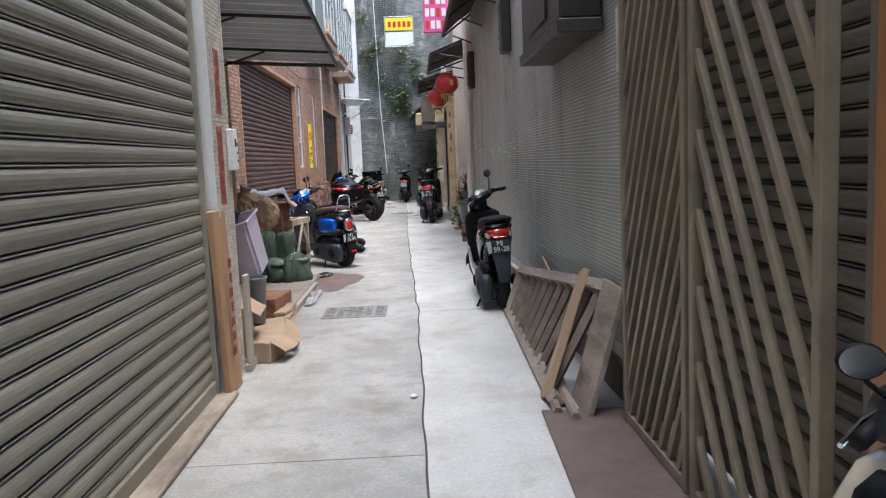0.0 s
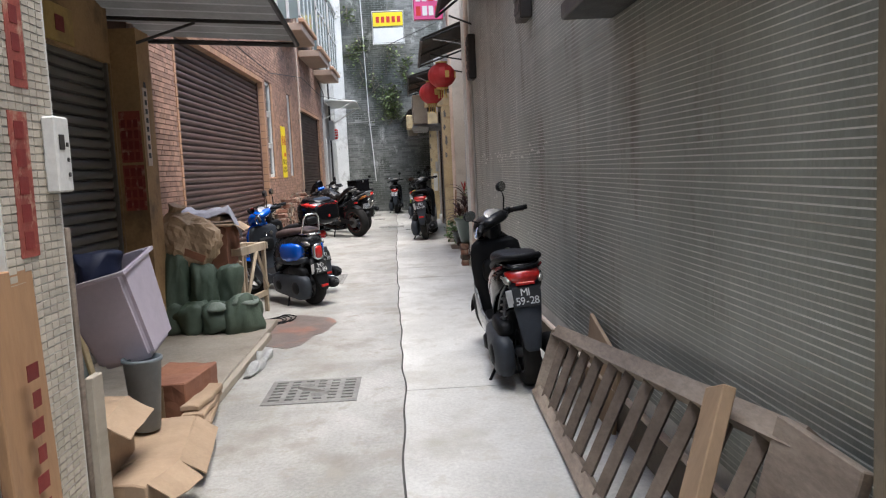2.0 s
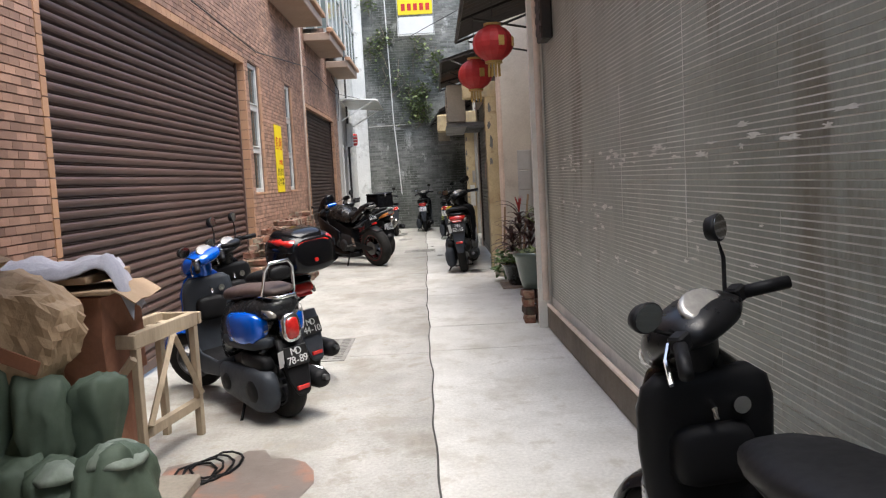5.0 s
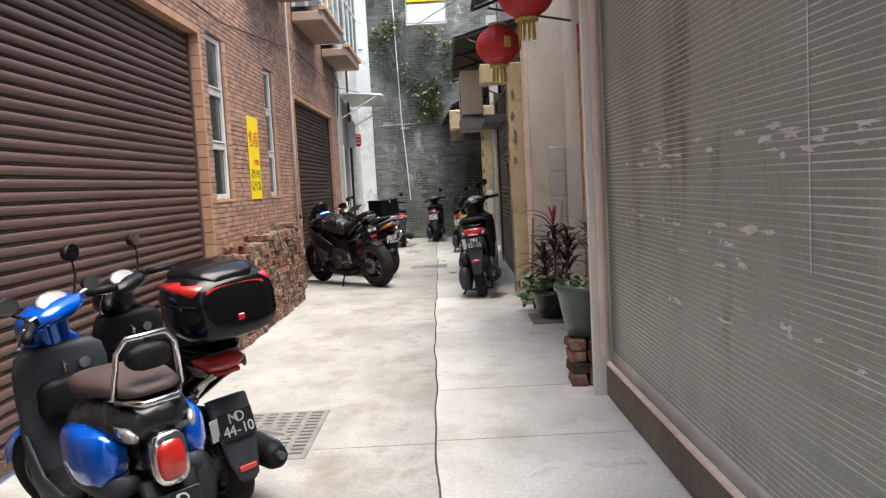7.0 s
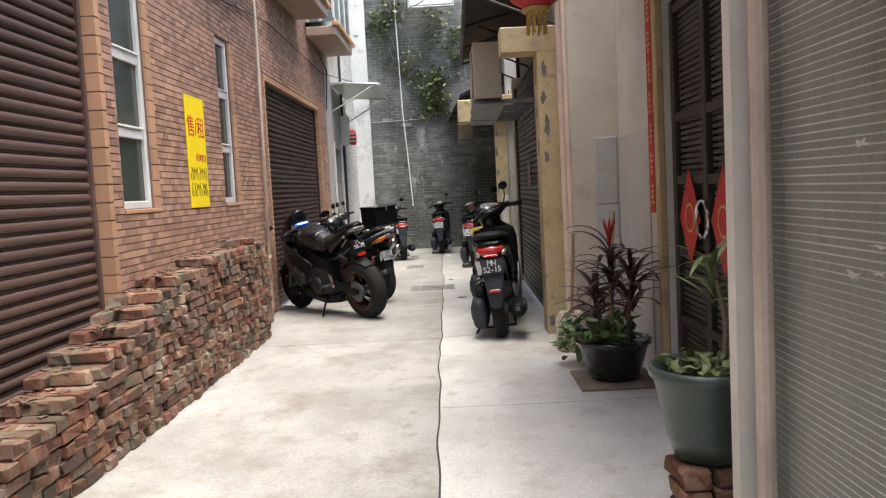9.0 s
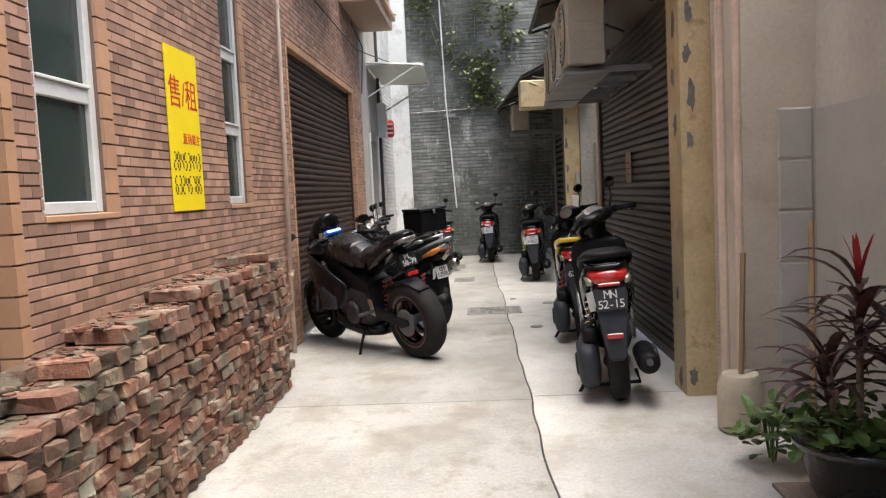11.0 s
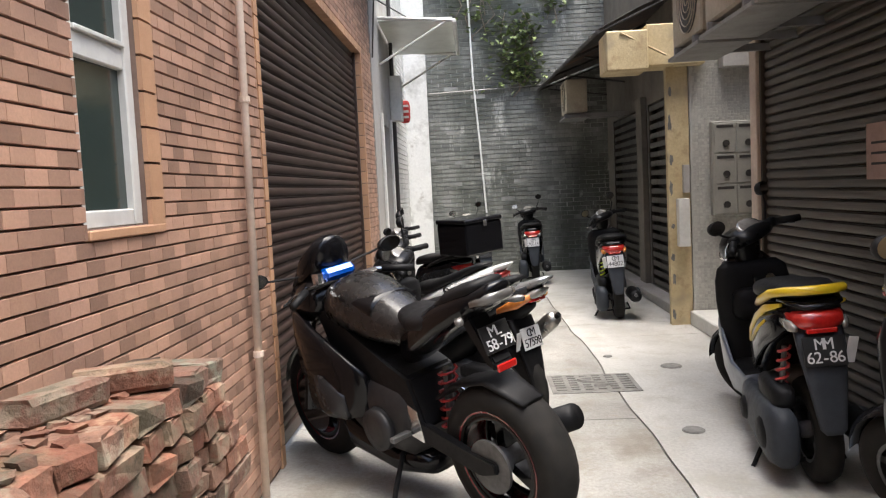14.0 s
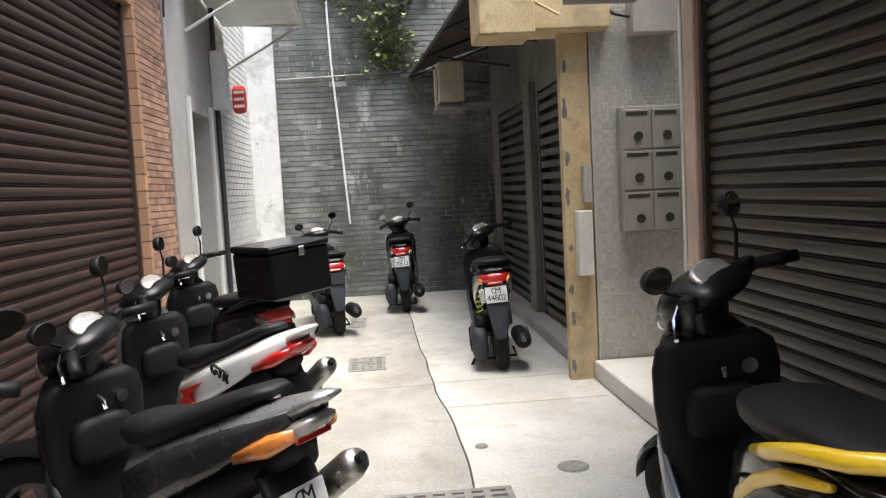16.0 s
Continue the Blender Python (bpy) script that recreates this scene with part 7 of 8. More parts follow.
def sack(at, w, d, h, rz, tilt, seed, tied):
    bm = lathe(TIED if tied else FULL, 40)
    bm.transform(Matrix.Diagonal((w / 2, d / 2, h, 1)))
    for v in bm.verts:
        a = math.atan2(v.co.y, v.co.x)
        q = 1 + 0.05 * math.sin(7 * a + seed + v.co.z * 9) + 0.03 * math.sin(13 * a - v.co.z * 14)
        v.co.x, v.co.y = v.co.x * q, v.co.y * q
    for v in bm.verts:
        f = v.co.z / h
        v.co.x += 0.05 * w * math.sin(3.0 * f + seed) + 0.10 * w * f * f * math.cos(seed)
        v.co.y *= 1.0 - 0.28 * max(0.0, f - 0.55)
    soft(bm, 0.07, 5, seed)
    soft(bm, 0.018, 17, seed)
    soft(bm, 0.007, 42, seed)
    bm.transform(Matrix.Translation(at) @ Matrix.Rotation(radians(rz), 4, "Z") @ Matrix.Rotation(radians(tilt), 4, "Y"))
    o = part("sack", bm, M_SACK, smooth=True)
    tagged(o, "green woven rubble sack with a pale tied top" if tied else "full upright green woven rubble sack", "sack", group="green rubble sacks")
    if tied:
        bm = lathe([(1.0, 0.0), (0.93, 0.07), (0.74, 0.15), (0.5, 0.2), (0.34, 0.24), (0.2, 0.23)], 26)
        bm.transform(Matrix.Diagonal((w / 2, d / 2, h, 1)))
        soft(bm, 0.022, 14, seed)
        bm.transform(Matrix.Translation((at[0], at[1], at[2] + h * 0.76)))
        part("tied_top", bm, M_SACKTOP, o, "pale dusty tied top", smooth=True)


M_SACKTOP = material("dusty_woven_plastic", (0.25, 0.29, 0.25), (0.16, 0.20, 0.16), rough=0.7, scale=9, fine=120, bump=0.3, speck=0.3)
step = part("shop_step", box(-2.44, -1.142, 4.87, 8.92, 0.0, 0.055, 0.008), M_STEPCEM)
tagged(step, "low worn concrete step before the set-back shop", "step", kind="structure")
edge = part("step_edge", box(-1.139, -1.095, 4.87, 8.34, 0.0, 0.052, 0.006), M_STEPEDGE)
tagged(edge, "worn pale wooden edge board of a shop step", "step edge", kind="structure")
for at, w, d, h, rz, tilt, sd, tied in (((-1.34, 8.50, 0.05), 0.28, 0.26, 0.30, 10, 4, 1, True), ((-1.54, 8.46, 0.05), 0.21, 0.22, 0.26, 50, -3, 2, True), ((-1.70, 8.56, 0.05), 0.26, 0.3, 0.27, 20, -14, 3, False),
                                        ((-1.90, 8.56, 0.05), 0.27, 0.28, 0.26, 80, 6, 4, False), ((-1.90, 8.62, 0.22), 0.26, 0.24, 0.47, 10, -3, 6, False), ((-1.68, 8.62, 0.2), 0.24, 0.22, 0.43, 30, 5, 5, False),
                                        ((-1.55, 8.76, 0.05), 0.25, 0.22, 0.54, 0, 4, 7, False)):
    sack(at, w, d, h, rz, tilt, sd * 3.3, tied)

# cartons, trestle, paper bag and cloth behind the sacks
def carton(x0, x1, y0, y1, z0, z1, mat, rz=0, label="brown cardboard carton, dented", flaps=False):
    c = Vector(((x0 + x1) / 2, (y0 + y1) / 2, 0))
    m = Matrix.Translation(c) @ Matrix.Rotation(radians(rz), 4, "Z") @ Matrix.Translation(-c)
    bm = box(x0, x1, y0, y1, z0, z1, 0.006)
    bmesh.ops.subdivide_edges(bm, edges=[e for e in bm.edges if e.calc_length() > 0.08], cuts=3, use_grid_fill=True)
    soft(bm, 0.014, 9, x0 * 5 + z0, z0)
    bm.transform(m)
    o = part("carton", bm, mat)
    tagged(o, label, "carton", group="cartons")
    if z1 - z0 > 0.1:
        t = box((x0 + x1) / 2 - 0.025, (x0 + x1) / 2 + 0.025, y0 - 0.012, y0 - 0.0105, z0 + 0.02, z1 - 0.01)
        t.transform(m)
        part("tape", t, M_KRAFT, o)
    if flaps:
        for k, (turn, reach) in enumerate(((35, 0.12), (-28, 0.09))):
            xe = x1 if k == 0 else x0
            f = box(-0.002, reach, y0 + 0.02, y1 - 0.02, -0.003, 0.003)
            bmesh.ops.subdivide_edges(f, edges=f.edges[:], cuts=3, use_grid_fill=True)
            soft(f, 0.012, 8, x0 + k)
            f.transform(m @ Matrix.Translation((xe, 0, z1 + 0.002)) @ Matrix.Rotation(radians(turn), 4, "Y") @ Matrix.Diagonal((1 if k == 0 else -1, 1, 1, 1)))
            part("flap", f, mat, o)
    return o


carton(-1.98, -1.55, 9.0, 9.42, 0.0, 0.46, M_CARD_RED, 3, "red-brown printed carton at the bottom of a stack")
carton(-1.96, -1.53, 8.98, 9.4, 0.462, 0.87, M_CARD_RED, -3, "red-brown carton under a sheet of cardboard")
carton(-2.02, -1.5, 8.9, 9.42, 0.875, 0.90, M_CARD, 5, "loose flat sheet of brown cardboard", True)
carton(-1.98, -1.56, 8.96, 9.36, 0.93, 0.97, M_CARD, -6, "folded brown carton lying on the stack")


def creased(bm, big, small, seed):
    """Paper creases: flat facets pushed in and out."""
    for v in bm.verts:
        p = v.co
        v.co = p + p.normalized() * (big * noise.noise(p * 6 + Vector((seed, 0, 0))) + small * abs(noise.noise(p * 15 + Vector((0, seed, 0)))))
    return bm


bm = bmesh.new()
bmesh.ops.create_cube(bm, size=1)
bmesh.ops.subdivide_edges(bm, edges=bm.edges[:], cuts=11, use_grid_fill=True)
for v in bm.verts:
    v.co = v.co.lerp(v.co.normalized() * 0.62, 0.45)
bm.transform(Matrix.Diagonal((0.40, 0.26, 0.40, 1)))
creased(bm, 0.05, 0.05, 4.0)
bm.transform(Matrix.Translation((-1.80, 8.73, 0.77)) @ Matrix.Rotation(radians(24), 4, "Y"))
o = part("paper_bag", bm, M_KRAFT)
tagged(o, "crumpled brown paper sack lying on green sacks", "paper bag")
bm = lathe([(0.10, 0.0), (0.085, 0.05), (0.06, 0.09), (0.05, 0.13), (0.075, 0.18), (0.06, 0.185)], 18)
soft(bm, 0.03, 16, 2.0)
bm.transform(Matrix.Translation((-1.93, 8.73, 0.92)) @ Matrix.Rotation(radians(18), 4, "Y"))
part("gathered_neck", bm, M_KRAFT, o, "twisted paper neck")
bm = box(-0.09, 0.09, -0.004, 0.004, -0.03, 0.03, 0.002, Matrix.Translation((-1.72, 8.575, 0.68)) @ Matrix.Rotation(radians(24), 4, "Y"))
part("printed_band", bm, M_CARD_RED, o, "faded brown print")
bm = bmesh.new()
bmesh.ops.create_grid(bm, x_segments=34, y_segments=26, size=0.5)
bm.transform(Matrix.Diagonal((0.60, 0.40, 1, 1)))
for v in bm.verts:
    ox = max(0.0, v.co.x - 0.2)
    fold = 0.05 * abs(noise.noise((v.co.x * 7, v.co.y * 7, 1.0))) + 0.09 * max(0.0, noise.noise((v.co.x * 3.2, v.co.y * 4, 5.0))) + 0.012 * noise.noise((v.co.x * 24, v.co.y * 24, 2.0))
    v.co.z = 0.03 + fold - ox * 2.2 - max(0.0, abs(v.co.y) - 0.15) * 0.9
bm.transform(Matrix.Translation((-1.74, 9.12, 0.975)) @ Matrix.Rotation(radians(12), 4, "Z"))
bmesh.ops.solidify(bm, geom=bm.faces[:], thickness=0.008)
o = part("cloth", bm, M_CLOTH, smooth=True)
tagged(o, "crumpled grey work cloth thrown over cartons", "cloth")
tr = empty("trestle_table", "rough wooden trestle frame of raw planks", "table", Matrix.Translation((-1.5, 9.4, 0)) @ Matrix.Rotation(radians(-10), 4, "Z"))
for a in ((-0.13, -0.09, -0.30, 0.30), (0.07, 0.11, -0.30, 0.30)):
    part("side_rail", box(*a, 0.60, 0.675, 0.004), M_PALEWOOD, tr)
for y in (-0.33, 0.302):
    part("end_rail", box(-0.14, 0.12, y, y + 0.026, 0.605, 0.67, 0.004), M_PALEWOOD, tr)
for y in (-0.2, -0.05, 0.1, 0.22):
    part("slat", box(-0.088, 0.068, y, y + 0.06, 0.62, 0.635, 0.003), M_PALEWOOD, tr)
for x, y in ((-0.11, -0.28), (0.09, -0.28), (-0.11, 0.28), (0.09, 0.28)):
    part("leg", box(x - 0.018, x + 0.018, y - 0.02, y + 0.02, 0.0, 0.60, 0.003), M_PALEWOOD, tr)
part("brace", tube([(-0.12, -0.32, 0.30), (0.10, -0.32, 0.56)], 0.022, 4), M_PALEWOOD, tr)
part("brace", tube([(0.122, -0.26, 0.22), (0.122, 0.0, 0.60)], 0.018, 4), M_PALEWOOD, tr)
part("brace", tube([(0.122, 0.02, 0.60), (0.122, 0.26, 0.24)], 0.018, 4), M_PALEWOOD, tr)
part("stretcher", box(0.075, 0.11, -0.26, 0.26, 0.16, 0.21, 0.003), M_PALEWOOD, tr)
coil = []
for k in range(40):
    a = k * 0.55
    coil.append((-1.22 + (0.10 + 0.03 * noise.noise((k * 0.4, 0, 0))) * math.cos(a) + 0.003 * k, 9.0 + 0.16 * math.sin(a) + 0.004 * k, 0.009 + 0.004 * (k % 3)))
cb = part("loose_cable", tube(coil, 0.006, 5), P_PLASTIC)
tagged(cb, "black cable coiled loosely on the concrete", "cable")

# heap by the pier: tilted bin over a bucket, boards, opened cartons
bk = empty("bucket", "grey-blue plastic bucket on a carton", "bucket")
part("body", lathe([(0.055, 0.145), (0.06, 0.15), (0.085, 0.47), (0.092, 0.475), (0.092, 0.49), (0.082, 0.49), (0.055, 0.16)], 24, "z", (-1.22, 5.75, 0)), M_GREYBUCKET, bk, smooth=True)
bn = empty("storage_bin", "lilac plastic storage bin tilted on a heap", "bin", Matrix.Translation((-1.295, 5.93, 0.48)) @ Matrix.Rotation(radians(10), 4, "X") @ Matrix.Rotation(radians(-14), 4, "Y"))
bm = bmesh.new()
lo, hi = [], []
for sx, sy in ((-1, -1), (1, -1), (1, 1), (-1, 1)):
    lo.append(bm.verts.new((sx * 0.135, sy * 0.16, 0.0)))
    hi.append(bm.verts.new((sx * 0.165, sy * 0.20, 0.44)))
bm.faces.new(lo)
for i in range(4):
    bm.faces.new((lo[i], lo[(i + 1) % 4], hi[(i + 1) % 4], hi[i]))
bmesh.ops.bevel(bm, geom=[e for e in bm.edges if len(e.link_faces) == 2], offset=0.025, segments=3, affect="EDGES")
bmesh.ops.solidify(bm, geom=bm.faces[:], thickness=0.006)
part("body", bm, M_LILAC, bn, smooth=False)
for a in ((-0.18, 0.18, -0.214, -0.2), (-0.18, 0.18, 0.2, 0.214), (-0.18, -0.166, -0.2, 0.2), (0.166, 0.18, -0.2, 0.2)):
    part("rim", box(*a, 0.425, 0.445, 0.003), M_LILAC, bn)
bg = part("bag", soft(loft([(5.80, -1.47, 0.88, 0.04, 0.05), (5.86, -1.46, 0.90, 0.08, 0.07), (5.98, -1.43, 0.91, 0.09, 0.08), (6.06, -1.41, 0.88, 0.05, 0.05)], 24), 0.05, 12, 2.0), M_NAVY, smooth=True)
tagged(bg, "navy blue bag stuffed into a storage bin", "bag")
easel = empty("framed_board", "green-grey board in an ochre wooden frame leaning on the shutter", "board", Matrix.Translation((-1.86, 6.4, 0.06)) @ Matrix.Rotation(radians(-9), 4, "Y") @ Matrix.Rotation(radians(6), 4, "X"))
part("panel", box(0.0, 0.02, -0.3, 0.3, 0.05, 1.15), M_PLYGREY, easel)
for a in ((-0.01, 0.035, -0.36, -0.3, 0, 1.22), (-0.01, 0.035, 0.3, 0.36, 0, 1.22), (-0.01, 0.035, -0.3, 0.3, 1.15, 1.22), (-0.01, 0.035, -0.3, 0.3, 0, 0.05)):
    part("frame", box(*a, 0.004), M_YELLOW, easel)
carton(-1.52, -1.18, 5.05, 5.5, 0.056, 0.38, M_CARD, 6, "open-topped brown carton, bulging", True)
carton(-1.36, -1.0, 5.3, 5.95, 0.0, 0.13, M_CARD, 8, "flattened brown carton with torn flaps", True)
carton(-1.40, -1.12, 6.15, 6.62, 0.056, 0.25, M_CARD_RED, -6, "red-brown printed carton on the step")
carton(-1.18, -0.97, 5.08, 5.36, 0.0, 0.14, M_CARD, -14, "torn open carton on the ground", True)
for k in range(3):
    carton(-1.17 + 0.01 * k, -1.03 - 0.008 * k, 5.98 + 0.03 * k, 6.5 - 0.02 * k, 0.055 + 0.035 * k, 0.086 + 0.035 * k, M_CARD, 8 - 5 * k, "flat folded carton pieces on the step edge")
bd = part("plank", box(-1.128, -1.09, 4.32, 4.60, 0.0, 1.06, 0.004, Matrix.Translation((-1.1, 0, 0)) @ Matrix.Rotation(radians(-2), 4, "Y") @ Matrix.Translation((1.1, 0, 0))), M_BOARD_O)
tagged(bd, "orange plywood plank with brush writing leaning on a pier", "plank")
for k in range(7):
    part("lettering", box(-1.086, -1.084, 4.42 + 0.02 * (k % 2), 4.49, 0.22 + k * 0.085, 0.27 + k * 0.085), M_DARKRED, bd)
bd = part("plank", box(-1.12, -1.09, 4.88, 4.97, 0.0, 0.62, 0.004), M_STEPEDGE)
tagged(bd, "short pale plank standing by the pier", "plank")
bd = part("plank", box(-1.24, -1.18, 4.99, 5.03, 0.0, 1.15, 0.004), M_WOOD_OLD)
tagged(bd, "narrow dark weathered plank standing upright", "plank")
M_BAG = material("dusty_clear_plastic", (0.42, 0.42, 0.40), (0.30, 0.30, 0.285), rough=0.35, scale=9, speck=0.2, bump=0.3)
pb = part("plastic_bag", soft(loft([(7.12, -1.05, 0.012, 0.02, 0.008), (7.25, -1.04, 0.02, 0.045, 0.02), (7.4, -1.03, 0.025, 0.05, 0.026), (7.55, -1.035, 0.02, 0.042, 0.02), (7.7, -1.03, 0.026, 0.05, 0.026), (7.84, -1.04, 0.012, 0.025, 0.01)], 24), 0.03, 18, 5.0, 0.003), M_BAG, smooth=False)
tagged(pb, "crumpled clear plastic bag beside the step", "plastic bag")
tp = part("paper_cup", lathe([(0.012, 0.0), (0.026, 0.012), (0.016, 0.02)], 10, "z", (-0.06, 4.15, 0)), M_WHITE, smooth=True)
tagged(tp, "crumpled white paper scrap on the concrete", "paper")

# old wooden railing leaning on the tiled wall, and boards
lad = empty("wooden_railing", "old wooden railing section with turned bars leaning on the wall", "railing")
y0, y1 = 3.95, 6.4
part("bottom_rail", tube([(0.675, 3.85, 0.03), (0.735, 6.4, 0.03)], 0.042, 4), M_WOOD_OLD, lad)
part("top_rail", tube([(1.0, 3.92, 0.59), (0.86, 6.42, 0.345)], 0.048, 4), M_WOOD_OLD, lad)
n = 11
for k in range(n):
    f = (k + 0.5) / n
    part("baluster", tube([(0.69 + 0.05 * f, 3.95 + 2.35 * f, 0.05), (0.985 - 0.13 * f, 4.0 + 2.35 * f, 0.57 - 0.24 * f)], 0.03, 4), M_WOOD_DARK, lad)
part("end_post", tube([(0.735, 6.38, 0.0), (0.86, 6.4, 0.36)], 0.045, 4), M_WOOD_OLD, lad)
bd = part("plank", box(-0.02, 0.02, -0.07, 0.07, 0.0, 0.74, 0.004, Matrix.Translation((0.64, 4.02, 0.0)) @ Matrix.Rotation(radians(-20), 4, "X") @ Matrix.Rotation(radians(22), 4, "Y")), M_WOOD)
tagged(bd, "pale wooden plank leaning on the railing", "plank")
bd = part("panel", box(-0.015, 0.015, -0.22, 0.16, 0.0, 0.66, 0.004, Matrix.Translation((0.80, 3.86, 0.0)) @ Matrix.Rotation(radians(16), 4, "Y")), M_WOOD_OLD)
tagged(bd, "dark weathered panel leaning by the gate", "panel")
for x, y in ((0.66, 3.72), (0.73, 3.62)):
    bd = part("stick", tube([(x, y, 0.025), (x + 0.02, y + 0.5, 0.04), (x + 0.06, y + 0.9, 0.08)], 0.024, 6), M_WOOD_OLD)
    tagged(bd, "rounded old wooden bar on the ground", "stick", group="old wooden bars")
bd = part("panel", box(-0.01, 0.01, -0.3, 0.3, 0.0, 0.44, 0.003, Matrix.Translation((0.975, 6.0, 0.0)) @ Matrix.Rotation(radians(3), 4, "Y") @ Matrix.Rotation(radians(12), 4, "X")), M_CARD)
tagged(bd, "sheet of pale cardboard behind the railing", "panel")
bd = part("floor_plate", box(0.56, 1.028, 2.2, 3.78, 0.0, 0.018, 0.004, Matrix.Translation((0.8, 3, 0)) @ Matrix.Rotation(radians(-2), 4, "Z") @ Matrix.Translation((-0.8, -3, 0))), M_PLATE)
tagged(bd, "brown steel plate lying before the gate", "plate")

# pots and plants by the doorway
def leaf_strip(bm, base, az, up, length, width, droop, seg=6):
    d = Vector((math.cos(az), math.sin(az), 0))
    sdw = Vector((-d.y, d.x, 0))
    prev = None
    p = Vector(base)
    pitch = up
    for i in range(seg + 1):
        t = i / seg
        w = width * (math.sin(math.pi * min(1, 0.12 + 0.88 * t)) ** 0.7) if i < seg else 0.001
        a, b, c = bm.verts.new(p + sdw * w), bm.verts.new(p - sdw * w), bm.verts.new(p - Vector((0, 0, w * 0.35)))
        if prev:
            bm.faces.new((prev[0], prev[2], c, a))
            bm.faces.new((prev[2], prev[1], b, c))
        prev = (a, b, c)
        p = p + (d * math.cos(pitch) + Vector((0, 0, math.sin(pitch)))) * length / seg
        pitch -= droop / seg


def pot(label, at, r, h, mat, plinth_z=0.0):
    o = empty("flower_pot", label, "flower pot", Matrix.Translation((at[0], at[1], plinth_z)), group="flower pots")
    part("pot", lathe([(r * 0.62, 0.0), (r * 0.75, h * 0.25), (r * 0.95, h * 0.85), (r * 1.04, h * 0.9), (r * 1.04, h), (r * 0.93, h), (r * 0.88, h * 0.85)], 30), mat, o, smooth=True)
    part("soil", lathe([(0.02, h * 0.82), (r * 0.9, h * 0.82), (r * 0.9, h * 0.84), (0.02, h * 0.88)], 24), M_SOIL, o)
    return o


pot("dark glazed round pot on a thin board", (0.95, 14.76), 0.235, 0.26, M_POT_DARK, 0.02)
bb = part("pot_board", box(0.70, 1.2, 14.5, 15.0, 0.0, 0.018, 0.003), M_WOOD_OLD)
tagged(bb, "thin wooden board under a flower pot", "board")
pl = empty("cordyline", "cordyline with long dark red leaves in a pot", "plant", Matrix.Translation((0.95, 14.76, 0.25)))
for k, (sx, sy, h) in enumerate(((0.0, 0.0, 0.62), (0.08, -0.06, 0.48), (-0.06, 0.06, 0.32))):
    part("stem", tube([(sx, sy, 0), (sx * 1.4, sy * 1.4, h)], 0.014, 7), M_WOOD_OLD, pl)
    bm = bmesh.new()
    for i in range(26):
        leaf_strip(bm, (sx * 1.4, sy * 1.4, h * (0.45 + 0.55 * i / 26)), 2.4 * i + k, 1.25 - 0.9 * random.random(), random.uniform(0.26, 0.42), random.uniform(0.014, 0.024), random.uniform(0.9, 1.9))
    part("leaves", bm, M_LEAF_RED, pl)
bm = bmesh.new()
for i in range(5):
    leaf_strip(bm, (0.0, 0.0, 0.62), 1.3 * i, 1.4, 0.2, 0.012, 0.3)
part("young_leaves", bm, M_RED, pl)


def herb(name, label, at, r, n, size, mat, height=0.12):
    o = empty(name, label, "plant", Matrix.Translation(at))
    bm = bmesh.new()
    for i in range(n):
        a, q = random.uniform(0, 6.28), r * math.sqrt(random.random())
        leaf_strip(bm, (q * math.cos(a), q * math.sin(a), random.uniform(0, height)), random.uniform(0, 6.28), random.uniform(0.0, 1.1), random.uniform(0.6, 1.3) * size, size * 0.32, random.uniform(0.3, 1.6), 3)
    part("leaves", bm, mat, o)
    st = bmesh.new()
    for i in range(8):
        a, q = random.uniform(0, 6.28), r * 0.6 * random.random()
        add_tube(st, [(q * math.cos(a) * 0.4, q * math.sin(a) * 0.4, -0.03), (q * math.cos(a), q * math.sin(a), height * 0.8)], 0.004, 4)
    part("stems", st, M_LEAF, o)


herb("ground_herb", "low green herbs growing round the cordyline", (0.86, 14.76, 0.26), 0.24, 130, 0.085, M_LEAF, 0.14)
herb("ground_herb", "straggling green weeds beside a white canister", (0.80, 15.25, 0.05), 0.14, 70, 0.08, M_LEAF, 0.2)
pot("large green glazed pot on a brick plinth", (0.85, 12.52), 0.20, 0.33, M_POT_GREEN, 0.29)
herb("ground_herb", "small grey-green succulents in a green pot", (0.85, 12.52, 0.58), 0.16, 120, 0.05, M_LEAF_PALE, 0.06)
sh = empty("potted_shrub", "thin shrub with yellow-green narrow leaves", "plant", Matrix.Translation((0.92, 12.56, 0.56)))
part("stem", tube([(0, 0, 0), (0.02, 0.02, 0.2), (-0.02, 0.03, 0.42)], 0.010, 6), M_WOOD_OLD, sh)
bm = bmesh.new()
for i in range(22):
    leaf_strip(bm, (-0.02, 0.03, 0.26 + 0.009 * i), 2.4 * i, random.uniform(0.2, 1.2), random.uniform(0.15, 0.26), 0.012, random.uniform(0.6, 1.6))
part("leaves", bm, M_LEAF_PALE, sh)
pq = empty("brick_plinth", "small stack of old bricks under a flower pot", "brick stack")
for r in range(4):
    for c in range(2):
        o = new("brick", BRICKS[(r + c) % 5])
        o.matrix_basis = Matrix.Translation((0.76 + c * 0.115, 12.42 + 0.02 * r, r * 0.07)) @ Matrix.Rotation(radians(88 + 5 * (r % 2)), 4, "Z") @ Matrix.Diagonal((1, 1, 1.1, 1))
        o.parent = pq
jg = empty("canister", "stained white plastic canister with a cut-off top", "canister", Matrix.Translation((0.82, 15.75, 0)))
part("body", lathe([(0.10, 0.0), (0.115, 0.02), (0.115, 0.24), (0.09, 0.29), (0.085, 0.30), (0.078, 0.28)], 18), M_JUG, jg, smooth=True)
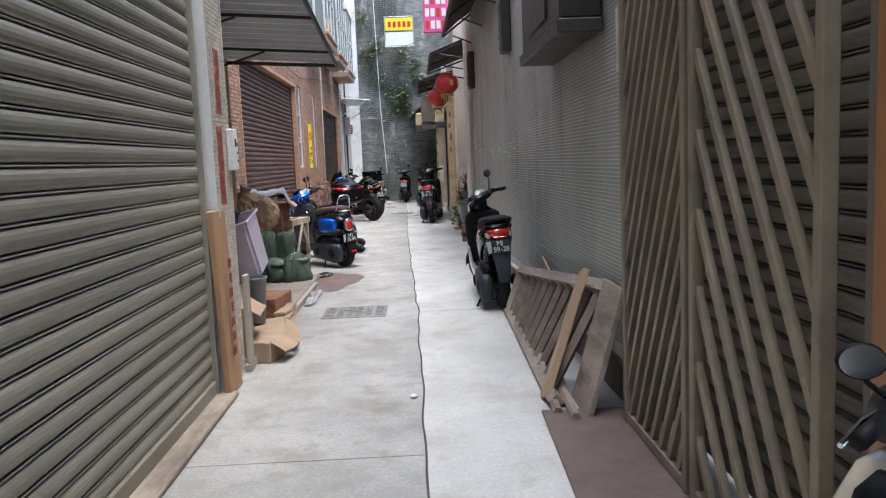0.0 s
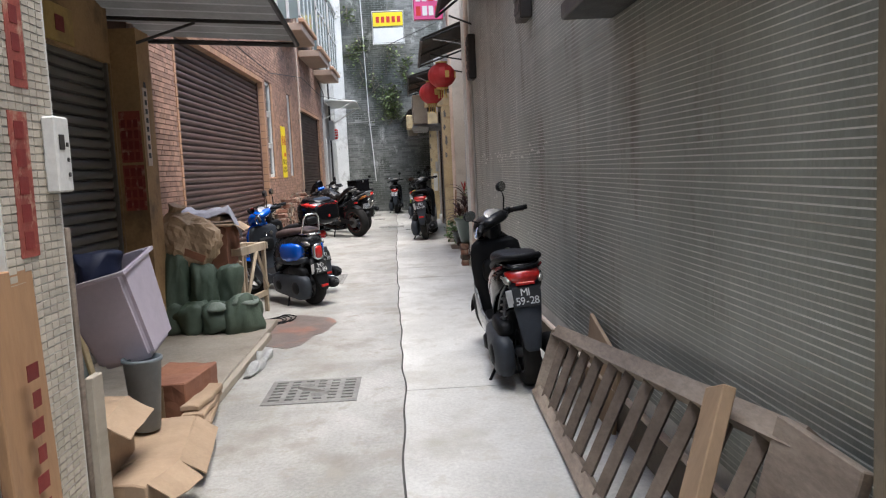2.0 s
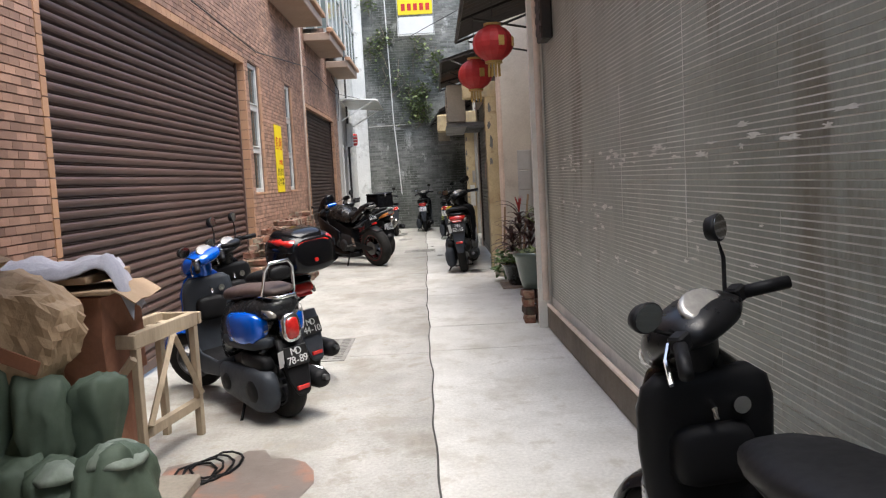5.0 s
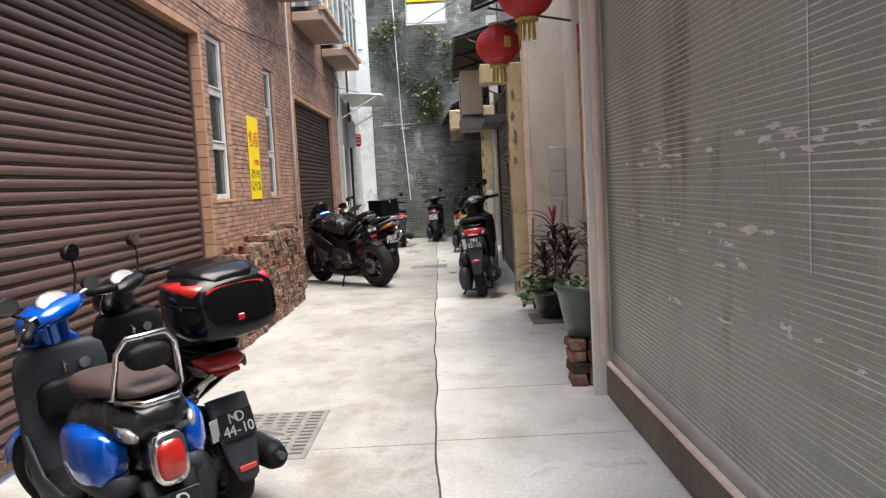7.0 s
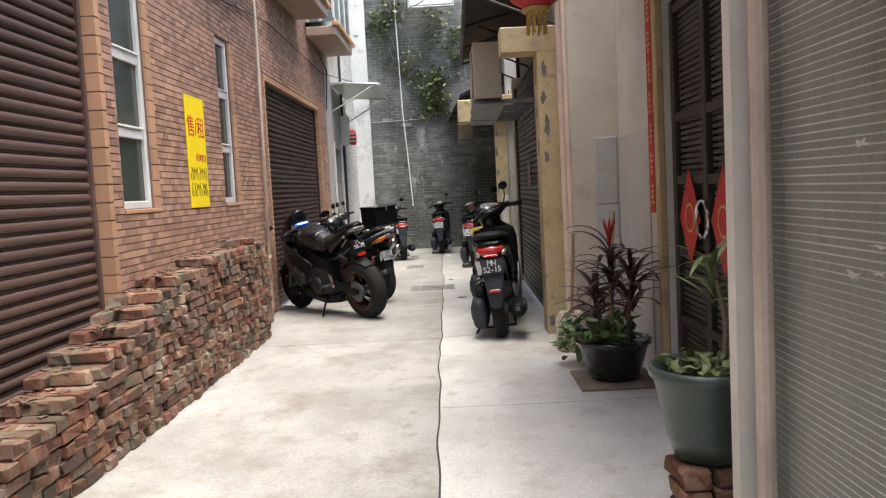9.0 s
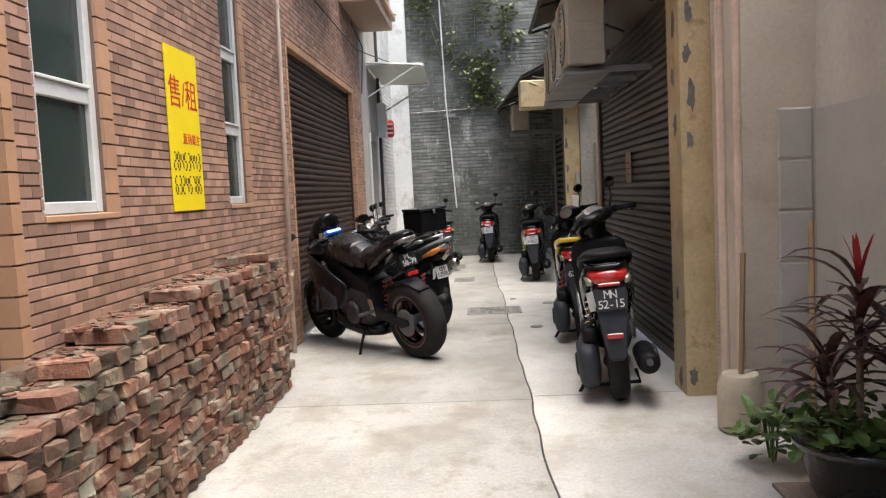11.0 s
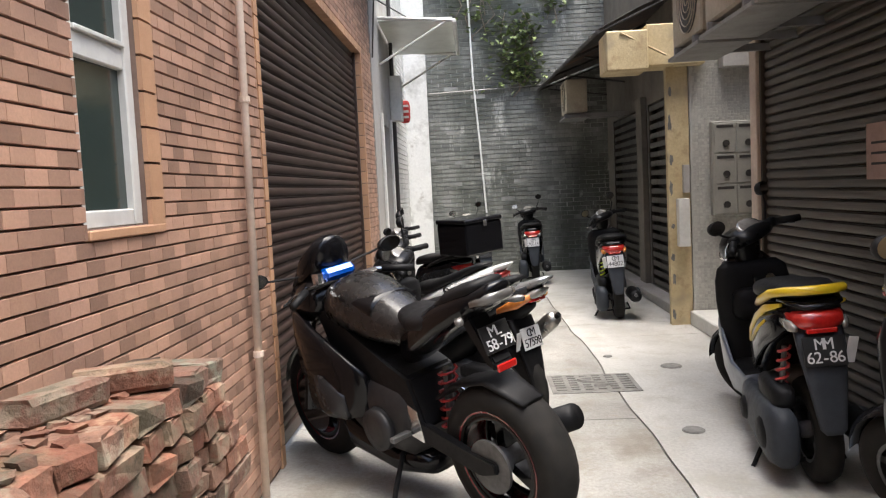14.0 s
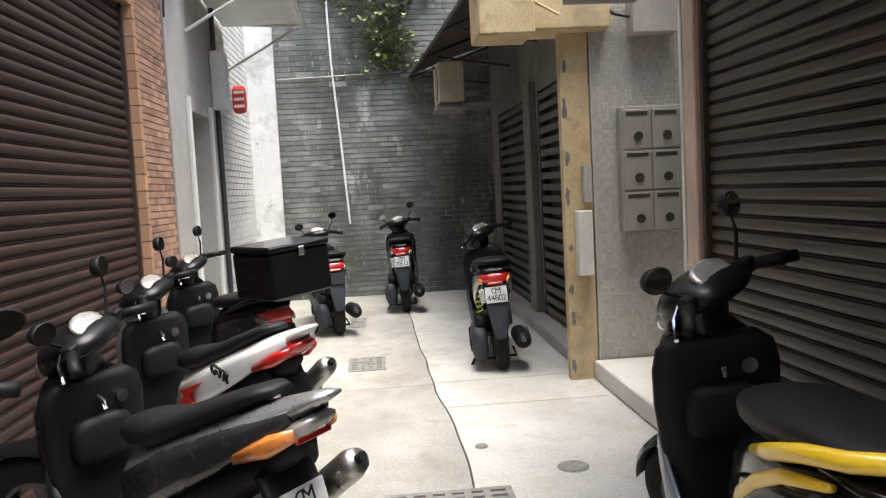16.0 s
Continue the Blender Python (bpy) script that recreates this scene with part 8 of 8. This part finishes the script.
for pts in ([(0.84, 15.8, 0.28), (0.88, 15.86, 0.9)], [(1.0, 15.3, 0.0), (1.18, 15.75, 1.05)]):
    sk = part("stick", tube(pts, 0.014, 6), M_WOOD)
    tagged(sk, "broken wooden broom handle standing by the wall", "stick", group="broom handles")

# climbing plants on the end wall
M_LEAF_WALL = material("dull_olive_leaf", (0.18, 0.23, 0.085), (0.11, 0.15, 0.055), rough=0.6, scale=12, island=0.4, speck=0.1)


def climber(x0, x1, z0, z1, n, label, size=0.13):
    o = empty("climbing_plant", label, "climbing plant")
    bm = bmesh.new()
    cl = [(random.uniform(x0, x1), random.uniform(z0, z1)) for _ in range(max(5, n // 45))]
    for i in range(n):
        cx, cz = random.choice(cl)
        leaf_strip(bm, (cx + random.gauss(0, 0.16), 26.98 - abs(random.gauss(0, 0.08)), cz + random.gauss(0, 0.14)), random.uniform(3.3, 6.1), random.uniform(-0.6, 0.9), random.uniform(0.6, 1.4) * size, size * 0.36, random.uniform(0.2, 1.8), 3)
    part("leaves", bm, M_LEAF_WALL, o)
    st = bmesh.new()
    for cx, cz in cl:
        add_tube(st, [(cx, 26.99, cz + 0.3), (cx + random.uniform(-0.2, 0.2), 26.96, cz), (cx + random.uniform(-0.3, 0.3), 26.98, cz - 0.35)], 0.008, 4)
    part("vines", st, M_WOOD_OLD, o)


climber(-0.9, -0.05, 2.95, 3.7, 400, "hanging green vines and weeds on the damp end wall", 0.09)
climber(-0.3, 0.3, 3.9, 5.2, 150, "bushy green vines high on the end wall", 0.11)
climber(-1.7, -1.1, 4.6, 6.1, 150, "green creeper in the upper corner of the end wall", 0.11)
climber(-1.4, -0.8, 3.6, 4.4, 60, "sparse creeper along a cable on the end wall", 0.09)

# ---- facing pieces: tiles and bricks ----
random.seed(11)
cells = []
z = 0.02
row = 0
while z < 5.2:
    y = 8.59 + (0.049 if row % 2 else 0)
    edges = [(a, b) for a, b, c, d in HOLES if c - 0.03 < z < d - 0.01]
    while y < 22.79:
        ya, yb = y, y + 0.0972
        for a, b in edges:
            if a <= ya and yb <= b:
                yb = ya
            elif ya < a < yb:
                yb = a - 0.002
            elif ya < b < yb:
                ya = b + 0.002
        if yb - ya > 0.0971:
            cells.append((y, z))
        elif yb - ya > 0.012:
            cells.append((ya, z, yb - ya))
        y += 0.098
    z += 0.047
    row += 1
facing(wall_brick, "tile_field", "tile", cells, M_TILE, M_TILE_I, 0.0972, 0.0436, 0.010, Matrix.Translation((XL - 0.012, 0, 0)), lambda u, z: 16.33 < u < 17.7 and 0.62 < z < 1.21)
# old bricks of the end wall
cells = []
z, row = 0.0, 0
while z < 9.5:
    u = -2.6 + (0.1 if row % 2 else 0)
    while u < 2.2:
        if random.random() > 0.03:
            cells.append((u + random.uniform(-0.006, 0.006), z))
        u += 0.2
    z += 0.066
    row += 1
facing(wall_end, "brick_field", "brick", cells, M_STONE, M_STONE_I, 0.19, 0.058, 0.008, Matrix.Translation((0, 27.02, 0)) @ Matrix.Rotation(radians(-90), 4, "Z") @ Matrix.Diagonal((1, -1, 1, 1)) @ Matrix.Diagonal((1, -1, 1, 1)), lambda u, z: -1.0 < u < 1.9 and 0.0 <= z < 1.9)
# white bricks in the far corner
cells = []
z, row = 0.02, 0
while z < 5.6:
    y = 24.66 + (0.105 if row % 2 else 0)
    while y < 26.68:
        cells.append((y, z))
        y += 0.21
    z += 0.068
    row += 1
facing(back_left, "brick_field", "brick", cells, M_WHITEBRICK, M_WHITEBRICK, 0.2, 0.058, 0.012, Matrix.Translation((XL - 0.02, 0, 0)), lambda u, z: z < 2.4)
# mosaic of the entrance wall
cells = []
z = 0.14
while z < 2.7:
    u = 0.86
    while u < 1.59:
        cells.append((u, z))
        u += 0.0265
    z += 0.0265
facing(wall_mail, "mosaic_field", "mosaic_tile", cells, M_MOSAIC, M_MOSAIC, 0.0235, 0.0235, 0.003, Matrix.Translation((0, 21.999, 0)) @ Matrix.Rotation(radians(-90), 4, "Z") @ Matrix.Diagonal((1, -1, 1, 1)) @ Matrix.Diagonal((1, -1, 1, 1)), lambda u, z: False)
# mosaic of the left pier
cells = []
z = 0.03
while z < 3.0:
    u = 4.46
    while u < 4.83:
        cells.append((u, z))
        u += 0.048
    z += 0.026
facing(pier_left, "mosaic_field", "mosaic_tile", cells, M_RIBTILE, M_RIBTILE, 0.044, 0.0225, 0.004, Matrix.Translation((-1.13, 0, 0)), lambda u, z: False)
